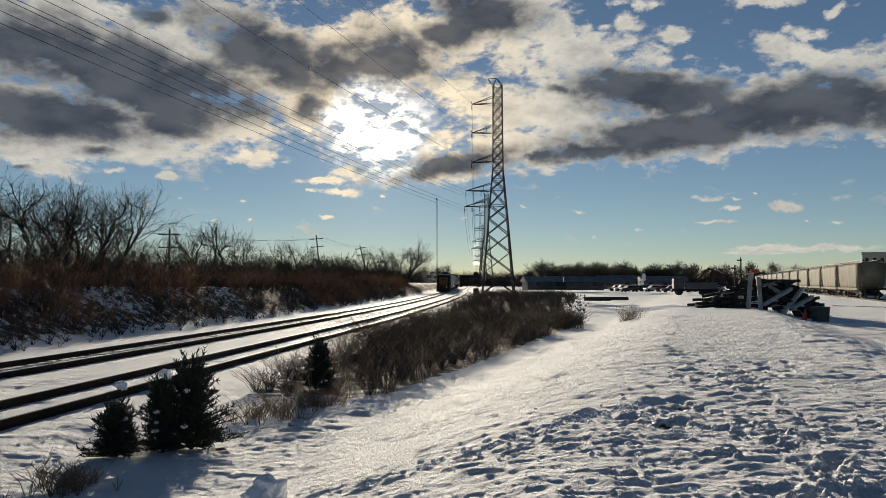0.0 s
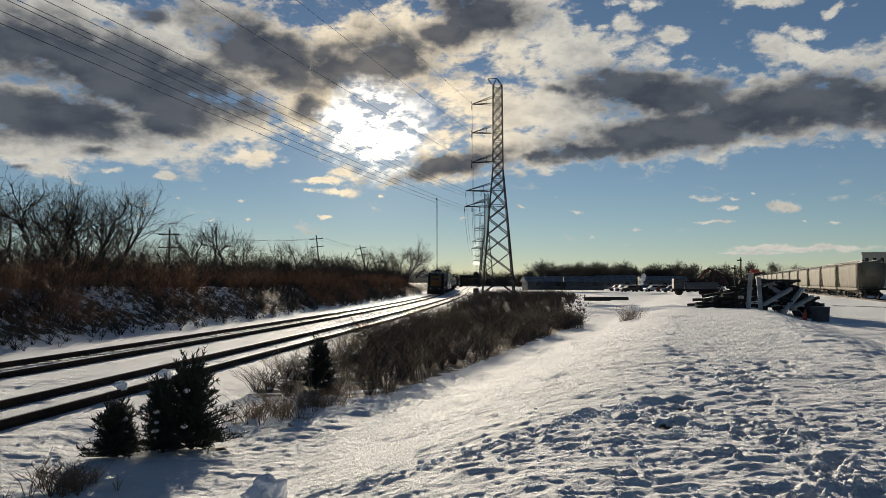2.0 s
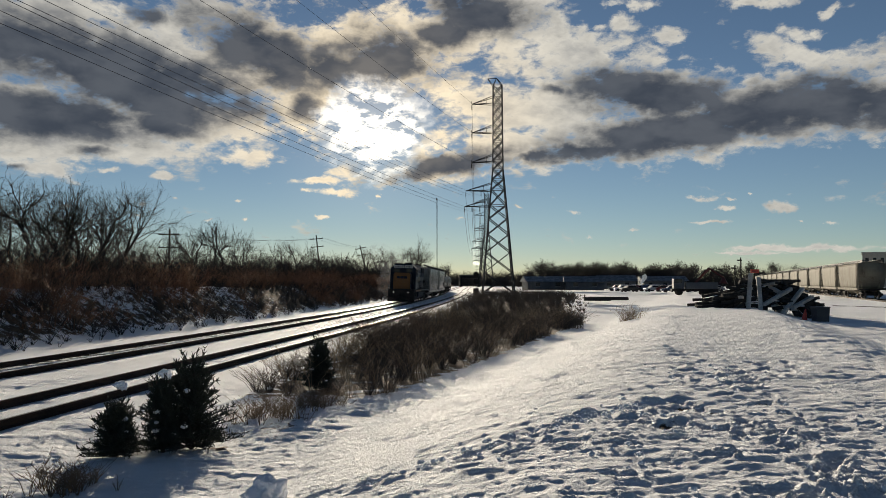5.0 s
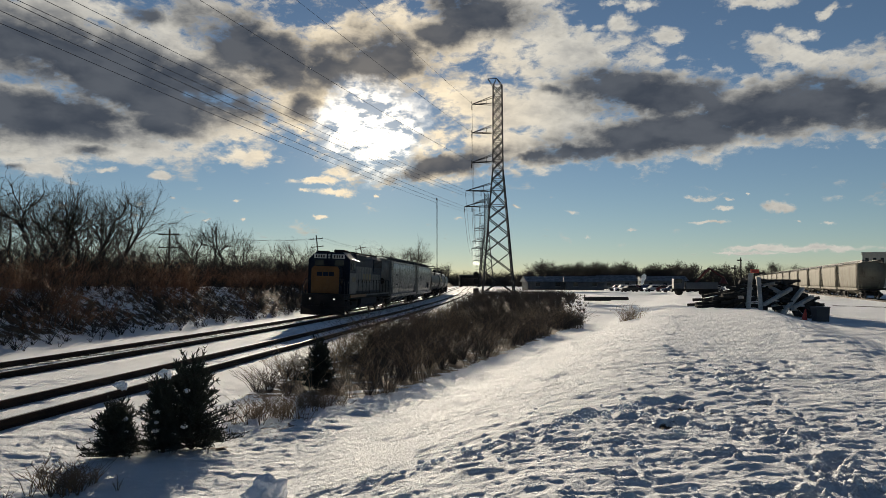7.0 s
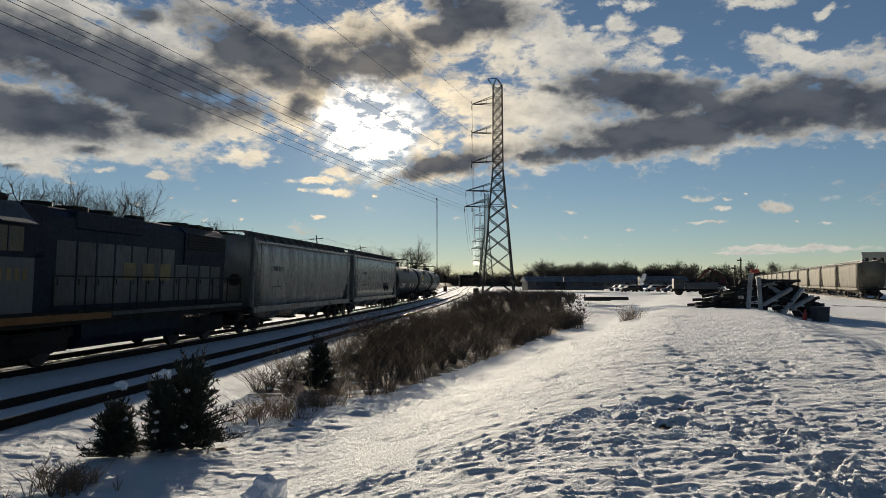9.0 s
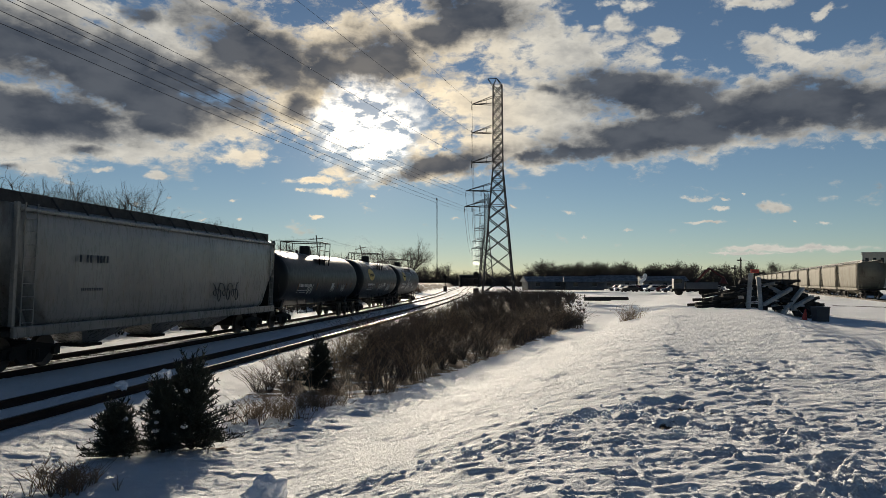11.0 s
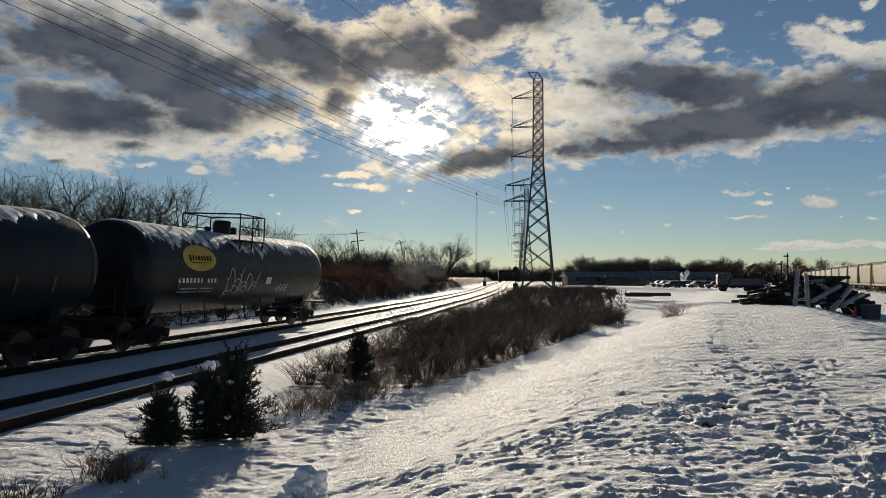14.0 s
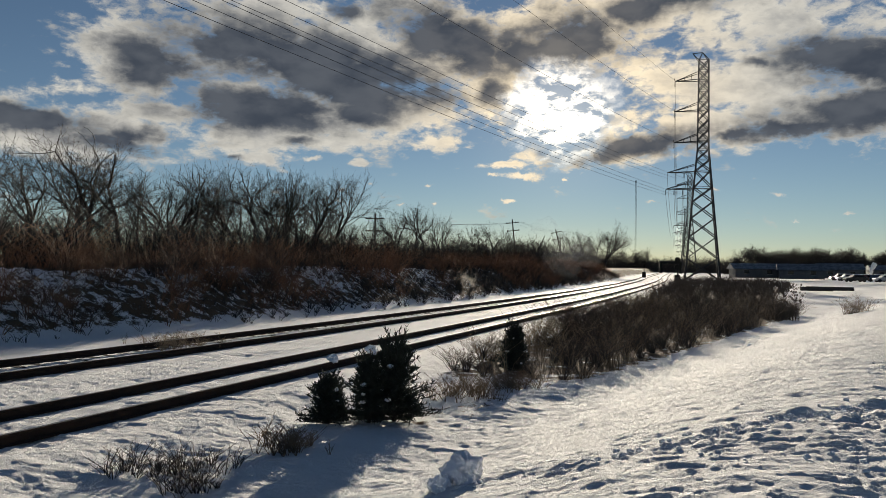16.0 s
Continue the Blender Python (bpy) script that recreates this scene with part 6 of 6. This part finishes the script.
for k in range(240):
    u = lr.random()
    if u < 0.45:
        x, y = lr.gauss(3.2, 2.0), lr.gauss(7.0, 1.8)
    elif u < 0.75:
        f = lr.random()
        x, y = -1.6 + 4.4 * f + lr.gauss(0, 0.15), 7.2 + 2.4 * f ** 1.6 + lr.gauss(0, 0.16)
    else:
        x, y = lr.gauss(4.5, 0.8), lr.gauss(11.5, 1.8)
    if math.hypot(x, y) < 3.5:
        continue
    r = lr.uniform(0.01, 0.032)
    q = bmesh.ops.create_icosphere(bm, subdivisions=1, radius=r, matrix=Matrix.Translation((x, y, height_at(x, y) + 0.012)) @ Matrix.Diagonal((1.3, lr.uniform(0.7, 1.2), lr.uniform(0.6, 1.2), 1)))
    for v in q["verts"]:
        v.co += Vector((lr.uniform(-1, 1), lr.uniform(-1, 1), lr.uniform(-1, 1))) * r * 0.3
tagged(part("snow_clods", bm, SNOW, None, "", True), "small clods of kicked-up snow beside the prints", "snow", kind="stuff")

# ================= the yard =================
CONCRETE = material("pale_render", (0.4, 0.37, 0.31), (0.32, 0.3, 0.25), 0.8)
SHED_ROOF = material("thin_snow_on_sheeting", (0.22, 0.22, 0.23), (0.09, 0.09, 0.095), 0.8)
SHED = material("dark_shed_sheeting", (0.07, 0.07, 0.075), (0.1, 0.1, 0.1), 0.7, streak=4)
RED = material("red_panel", (0.5, 0.05, 0.03), (0.4, 0.04, 0.03), 0.5, bump=0)
RED_DARK = material("dull_red_paint", (0.1, 0.018, 0.014), (0.06, 0.014, 0.012), 0.6)
CAR_PAINTS = [material("car_paint", c, None, 0.3, 0.2, bump=0) for c in ((0.05, 0.055, 0.06), (0.4, 0.41, 0.42), (0.02, 0.02, 0.022), (0.12, 0.02, 0.02), (0.03, 0.05, 0.1))]
BIN = material("dark_bin_plastic", (0.035, 0.038, 0.045), (0.05, 0.05, 0.055), 0.6)
STEAM = material("white_steam", (0.85, 0.85, 0.84), (0.75, 0.75, 0.75), 1.0, bump=0)

# string of parked hopper cars
HEAD = math.degrees(math.atan(0.354))


def yard_spot(along):
    a = radians(HEAD)
    return 49.7 + along * math.sin(a), 86.0 + along * math.cos(a)


parked = covered_hopper("covered_hopper", "cream covered hopper car parked in the yard", HOPPER_TAN, 15.2, 0.4, 31, False)
tagged(parked, group="parked hopper cars")
x, y = yard_spot(7.65)
parked.matrix_basis = pose(x, y, 0.47, 0, 0, -HEAD)
for k in range(1, 13):
    x, y = yard_spot(7.65 + 15.3 * k)
    copy_thing(parked, pose(x, y, 0.47, 0, 0, -HEAD))
yt = thing("railway_track", "yard track under the parked hopper cars", "railway track", pose(0, 0, 0), "", "structure")
for sx in (-0.75, 0.75):
    a, b = yard_spot(-30), yard_spot(230)
    n = Vector((math.cos(radians(HEAD)), -math.sin(radians(HEAD)), 0)) * sx
    bm = bm_new()
    box(bm, (0, 0, 0), (0.07, 260, 0.16), 0.01)
    r = part("rail", bm, RAIL, yt)
    r.matrix_basis = Matrix.Translation(Vector(((a[0] + b[0]) / 2, (a[1] + b[1]) / 2, 0.39)) + n) @ pose(0, 0, 0, 0, 0, -HEAD)

# heap of old ties
pr = random.Random(12)
HX, HY = 19.7, 45.5
heap = thing("timber_pile", "heap of old dark railway ties dusted with snow", "timber pile", pose(HX, HY, height_at(HX, HY)))
bm = bm_new()
box(bm, (0, 0, 0), (0.23, 2.55, 0.18), 0.015)
tie_dark = bpy.data.meshes.new("timber")
bm.to_mesh(tie_dark)
tie_pale = bpy.data.meshes.new("timber")
bm.to_mesh(tie_pale)
bm.free()
tie_dark.materials.append(TIE)
tie_pale.materials.append(TIE_PALE)


def heap_top(x, y):
    r = math.hypot(x / 3.0, y / 2.6)
    return max(0.0, 1.75 * (1 - r ** 1.4))


def timber(me, m):
    o = new("timber", me)
    o.parent = heap
    o.matrix_basis = m


for k in range(190):
    a, r = pr.uniform(0, 6.28), math.sqrt(pr.random())
    px, py = 2.5 * r * math.cos(a), 2.3 * r * math.sin(a)
    z = heap_top(px, py) * pr.choice((1.0, 1.0, 0.75, 0.45)) + 0.05
    slope = (heap_top(px * 1.15, py * 1.15) - heap_top(px, py)) / max(0.15 * math.hypot(px, py), 0.2)
    if pr.random() < 0.5:
        turn, tilt = math.degrees(math.atan2(py, px)) - 90 + pr.uniform(-25, 25), math.degrees(math.atan(slope)) * 0.8
    else:
        turn, tilt = math.degrees(math.atan2(py, px)) + pr.uniform(-30, 30), pr.uniform(-12, 12)
    timber(tie_pale if pr.random() < 0.12 else tie_dark, pose(px, py, max(z, 0.1), tilt, pr.uniform(-12, 12), turn))
for x0, z0, x1, z1 in ((-1.85, 1.95, -2.35, 0.35), (-1.35, 1.65, -1.65, 0.2), (0.35, 1.25, -1.3, 0.55), (1.1, 1.25, -0.35, 0.0), (1.5, 0.75, 0.4, 0.4)):
    a, b = Vector((x0, -2.2, z0)), Vector((x1, -3.1, z1))
    timber(tie_pale, Matrix.Translation((a + b) / 2) @ (b - a).to_track_quat("Y", "Z").to_matrix().to_4x4())
for k in range(4):
    timber(tie_dark, pose(-0.5 + 0.5 * k, -0.6 + 0.35 * k, 1.78 + 0.03 * (k % 2), 0, 0, 88 + pr.uniform(-9, 9)))
for k in range(9):
    timber(tie_dark, pose(-2.0 + pr.uniform(-0.4, 0.4), -1.2 + 0.25 * k, 0.7 + 0.2 * (k % 3), pr.uniform(-16, -4), 0, 84 + pr.uniform(-15, 15)))
for k in range(7):
    timber(tie_dark, pose(-2.7 + pr.uniform(-0.6, 0.8), -0.5 + 0.3 * k, 0.35 + 0.16 * (k % 3), pr.uniform(-6, 6), 0, 80 + pr.uniform(-15, 15)))
bm = bm_new()
for k in range(46):
    px, py = pr.uniform(-2.8, 2.8), pr.uniform(-2.2, 1.0)
    bmesh.ops.create_icosphere(bm, subdivisions=1, radius=0.16, matrix=Matrix.Translation((px, py, heap_top(px, py) + 0.12)) @ Matrix.Rotation(pr.uniform(0, 3), 4, "Z") @ Matrix.Diagonal((2.4, 0.8, 0.28, 1)))
part("snow_cover", bm, SNOW, heap, "snow caught between the ties", True)["kind"] = "stuff"

bx, by = 19.7, 39.0
tb = thing("waste_bin", "dark plastic bin standing in snow", "bin", pose(bx, by, height_at(bx, by)))
bm = loft(bm_new(), [[(s * 0.3, t * 0.3, 0) for s, t in ((-1, -1), (1, -1), (1, 1), (-1, 1))], [(s * 0.34, t * 0.34, 0.75) for s, t in ((-1, -1), (1, -1), (1, 1), (-1, 1))]])
part("body", bm, BIN, tb)
part("rim", oblong(-0.37, 0.37, -0.37, 0.37, 0.752, 0.81, bevel=0.02), BIN, tb)
cx, cy = 19.05, 39.4
tc = thing("traffic_cone", "red cone leaning beside the bin", "cone", pose(cx, cy, height_at(cx, cy), 0, 8, 0))
part("base", oblong(-0.2, 0.2, -0.2, 0.2, 0, 0.04), BIN, tc)
part("cone", rod(bm_new(), (0, 0, 0.04), (0, 0, 0.62), 0.15, 0.03, 14), RED, tc)
lx = thing("steel_rail", "long rusty rail lying on the snow", "rail", look((37.0, 60, 0.34), (32.0, 69, 0.34)) @ pose(0, 0, 0, 90, 0, 0))
part("rail", box(bm_new(), (0, 0, 0.08), (0.14, 12, 0.2), 0.02), RAIL, lx)
for lx_, ly_, ln in ((19.5, 88, 4.6), (17.6, 85, 3.0)):
    lg = thing("timber_stack", "dark timbers lying at the edge of the snow", "timber", pose(lx_, ly_, 0.28, 0, 0, 86), "loose timbers")
    for q in range(3):
        part("timber", oblong(-0.4 + q * 0.28, -0.15 + q * 0.28, -ln / 2, ln / 2, 0, 0.3 + 0.1 * (q == 1)), TIE, lg)


def shed(az, d, w, depth, h, roof, label, wall_mat, turn=0):
    x, y = spot(az, d)
    t = thing("shed", label, "building", pose(x, y, 0.25, 0, 0, turn), "sheds behind the yard")
    part("wall", oblong(-w / 2, w / 2, 0, depth, 0, h, bevel=0.02), wall_mat, t)
    part("roof", loft(bm_new(), [[(sx, -0.8, h + 0.01), (sx, depth / 2, h + roof), (sx, depth + 0.8, h + 0.01)] for sx in (-w / 2 - 0.6, w / 2 + 0.6)]), SHED_ROOF, t, "low dark roof under thin snow")
    n = max(2, int(w / 4))
    for k in range(n):
        wx = -w / 2 + (k + 0.5) * w / n
        wd = part("window", oblong(wx - 0.6, wx + 0.6, -0.04, -0.005, 1.1, 2.0, bevel=0.01), GLASS, t)
        part("frame", oblong(wx - 0.66, wx + 0.66, -0.03, -0.004, 1.0, 1.07, bevel=0.01), CONCRETE, wd)


shed(8.0, 205, 11, 9, 2.3, 1.5, "long low dark shed with snowy roof", SHED, 4)
shed(10.8, 200, 10, 8, 2.2, 1.6, "low grey shed with snowy roof", SHED, -6)
shed(13.2, 230, 11, 9, 2.5, 1.8, "low dark shed with snowy roof", SHED, -6)
shed(16.6, 260, 15, 10, 2.6, 1.7, "long dark shed beyond the parked cars", SHED, -4)


def car(x, y, turn, paint, snowy):
    t = thing("parked_car", "parked car with snow on its roof" if snowy else "parked car in the yard", "car", pose(x, y, 0.27, 0, 0, turn), "cars parked in the yard")
    prof = [(-2.1, 0.35), (2.1, 0.35), (2.15, 0.75), (1.1, 0.92), (0.55, 1.4), (-1.0, 1.45), (-1.7, 0.98), (-2.15, 0.9)]
    bm = loft(bm_new(), [[(sx, p, z) for p, z in prof] for sx in (-0.85, 0.85)])
    bmesh.ops.bevel(bm, geom=bm.edges[:], offset=0.06, segments=1, affect="EDGES")
    b = part("body", bm, paint, t)
    for sx in (-1, 1):
        part("side_window", oblong(sx * 0.853 - 0.01, sx * 0.853 + 0.01, -1.2, 0.55, 0.98, 1.32, bevel=0.005), GLASS, b)
        for sy in (-1.3, 1.3):
            w = part("wheel", rod(bm_new(), (sx * 0.7, sy, 0.32), (sx * 0.9, sy, 0.32), 0.32, seg=16), GRIME, t)
            part("rim", rod(bm_new(), (sx * 0.9, sy, 0.32), (sx * 0.91, sy, 0.32), 0.19, seg=12), STEEL, w)
    if snowy:
        part("snow_cover", oblong(-0.75, 0.75, -1.0, 0.5, 1.46, 1.54, bevel=0.03), SNOW, t)


cr = random.Random(8)
for k in range(17):
    az = 13.2 + k * 0.42 + cr.uniform(-0.1, 0.1)
    d = 150 + cr.uniform(0, 34)
    x, y = spot(az, d)
    car(x, y, cr.choice((80, 95, 20, 265)) + cr.uniform(-8, 8), CAR_PAINTS[k % 5], cr.random() < 0.7)

# truck with a raised red grab
x, y = spot(18.6, 122)
tk = thing("grab_truck", "pale truck with a raised dull red grab arm", "truck", pose(x, y, 0.27, 0, 0, 80))
part("chassis", oblong(-1.1, 1.1, -3.6, 3.6, 0.7, 1.0), GRIME, tk)
c = part("cab", oblong(-1.15, 1.15, 1.6, 3.3, 1.0, 2.7, bevel=0.12), LGREY, tk, "grey dirty cab")
part("cab_window", oblong(-1.17, 1.17, 2.0, 3.2, 2.0, 2.6, bevel=0.02), GLASS, c)
part("bed", oblong(-1.2, 1.2, -3.6, 1.4, 1.02, 2.1, bevel=0.05), SHED, tk)
bm = bm_new()
bar(bm, (0, -0.2, 2.0), (0, -2.4, 4.4), 0.28)
bar(bm, (0, -2.4, 4.4), (0, -4.6, 2.9), 0.22)
part("arm", bm, RED_DARK, tk)
part("grab", rod(bm_new(), (0, -4.6, 1.9), (0, -4.6, 2.9), 0.7, 0.2, 8), RED_DARK, tk)
part("cylinder", rod(bm_new(), (0.2, 0.0, 2.6), (0.2, -1.9, 4.2), 0.08, seg=8), STEEL, tk)
for sx in (-1, 1):
    for sy in (-2.6, -1.4, 2.4):
        part("wheel", rod(bm_new(), (sx * 0.85, sy, 0.5), (sx * 1.15, sy, 0.5), 0.5, seg=16), GRIME, tk)

for az, d, h in ((21.8, 104, 5.6), (21.4, 108, 4.6)):
    x, y = spot(az, d)
    lp = thing("lamp_post", "dark yard lamp post with a small lamp head", "lamp post", pose(x, y, 0.25), "yard lamp posts")
    part("post", rod(bm_new(), (0, 0, 0), (0, 0, h), 0.12, 0.08, 10), GRIME, lp)
    part("lamp_head", oblong(-0.5, 0.12, -0.15, 0.15, h - 0.5, h - 0.3), GRIME, lp)
x, y = spot(22.7, 240)
sg = thing("sign", "red rectangular sign on a post", "sign", pose(x, y, 0.25))
part("post", rod(bm_new(), (0, 0, 0), (0, 0, 5.2), 0.15, seg=8), GRIME, sg)
pn = part("panel", oblong(-1.35, 1.35, -0.12, 0.12, 5.1, 6.3), RED, sg)
for q in range(5):
    part("bar", oblong(-0.9 + q * 0.38, -0.65 + q * 0.38, -0.14, -0.122, 5.5, 5.9, bevel=0.0), RED_DARK, pn)

x, y = spot(29.4, 300)
wb = thing("office_building", "pale flat-roofed building with dark upright windows", "building", pose(x, y, 0.2, 0, 0, -30))
part("wall", oblong(0, 46, 0, 20, 0, 13.4, bevel=0.05), CONCRETE, wb)
part("roof_edge", oblong(-0.3, 46.3, -0.3, 20.3, 13.403, 14.3, bevel=0.05), CONCRETE, wb)
for k in range(17):
    w = part("window", oblong(1.0 + k * 2.65, 2.2 + k * 2.65, -0.05, -0.004, 9.4, 12.0, bevel=0.02), GLASS, wb)
    part("sill", oblong(0.9 + k * 2.65, 2.3 + k * 2.65, -0.15, -0.004, 9.2, 9.37, bevel=0.02), CONCRETE, w)
for k in range(3):
    part("roof_mast", rod(bm_new(), (9 + k * 13, 4, 14.3), (9 + k * 13, 4, 16), 0.12, seg=6), GRIME, wb)

# steam rising from a vent
x, y = spot(14.95, 195)
PUFFS = []
sr2 = random.Random(4)
for k in range(9):
    bm = bm_new()
    snow_lump(bm, (0, 0, 0), 0.22 + 0.035 * k, sr2, 1.0)
    ob = part("steam_puff", bm, STEAM, None, "", True)
    tagged(ob, "white puff of steam rising from a vent", "steam", "steam plume")
    home = (x + sr2.uniform(-0.25, 0.25) + 0.06 * k, y, 1.6 + 0.3 * k)
    ob.matrix_basis = pose(*home)
    PUFFS.append((ob, home))


# exhaust smoke of the locomotive, thin puffs that hang over the bank
def smoke_material():
    m, nt = nodes_of("thin_exhaust_smoke")
    nt.nodes.remove(nt.nodes["Principled BSDF"])
    d = nt.nodes.new("ShaderNodeBsdfTranslucent")
    d.inputs[0].default_value = (0.42, 0.45, 0.5, 1)
    tr = nt.nodes.new("ShaderNodeBsdfTransparent")
    mx = nt.nodes.new("ShaderNodeMixShader")
    mx.inputs[0].default_value = 0.017
    link(nt, tr.outputs[0], mx.inputs[1])
    link(nt, d.outputs[0], mx.inputs[2])
    link(nt, mx.outputs[0], nt.nodes["Material Output"].inputs["Surface"])
    return m


SMOKE = smoke_material()
SMOKE_PUFFS = []
sr3 = random.Random(19)
for k in range(5):
    bm = bm_new()
    snow_lump(bm, (0, 0, 0), sr3.uniform(1.5, 2.3), sr3, 0.9)
    ob = part("smoke_puff", bm, SMOKE, None, "", True)
    tagged(ob, "thin grey puff of exhaust smoke", "smoke", "exhaust smoke")
    SMOKE_PUFFS.append((ob, 9.0 * k / 4, 2.4 + 0.9 * (k % 3), 2.2 + 0.9 * ((k * 2) % 5), sr3.uniform(3.0, 4.6)))


# ================= what moves =================


def motions():
    # the train runs at a steady pace; every car follows the curve
    times = [k * 0.5 for k in range(33)]
    for car, back, length, reach in TRAIN:
        walk(car, [(t, car_pose(front_at(t) + back, length, reach)) for t in times])
    # wheels roll without slipping
    for ob, off, rad, car in WHEELSETS:
        step_t = 1 / 30
        rows = []
        for k in range(481):
            t = k * step_t
            rows.append((t, Matrix.Translation((0, off, rad)) @ Matrix.Rotation(-(SPEED * t / rad) % (2 * math.pi), 4, "X")))
        walk(ob, rows)
    # the clouds drift slowly across
    walk(cloud_sheet, [(0.0, pose(0, 0, 0, 0, 0, 0)), (8.0, pose(0, 0, 0, 0, 0, 0.55)), (16.0, pose(0, 0, 0, 0, 0, 1.1))])
    # the smoke leaves the locomotive and comes to rest beside the line
    for ob, back, aside, high, left_at in SMOKE_PUFFS:
        rows = []
        for t in range(17):
            late = max(0.0, t - left_at)
            p = on_way(front_at(min(t, left_at)) + 4 + back - 9.0 * (1 - math.exp(-late * 0.7)))
            rows.append((t, pose(p.x - aside - 0.25 * late, p.y, p.z + high + 0.08 * late, 0, 0, 5 * t)))
        walk(ob, rows)
    # the steam wavers over its vent
    for k, (ob, h) in enumerate(PUFFS):
        walk(ob, [(t, pose(h[0] + 0.15 * math.sin(t * 0.9 + 0.5 * k), h[1], h[2] + 0.12 * math.sin(t * 0.7 + 1.7 * k), 0, 0, 6 * t * (1 + 0.2 * k))) for t in range(0, 17, 2)])


motions()
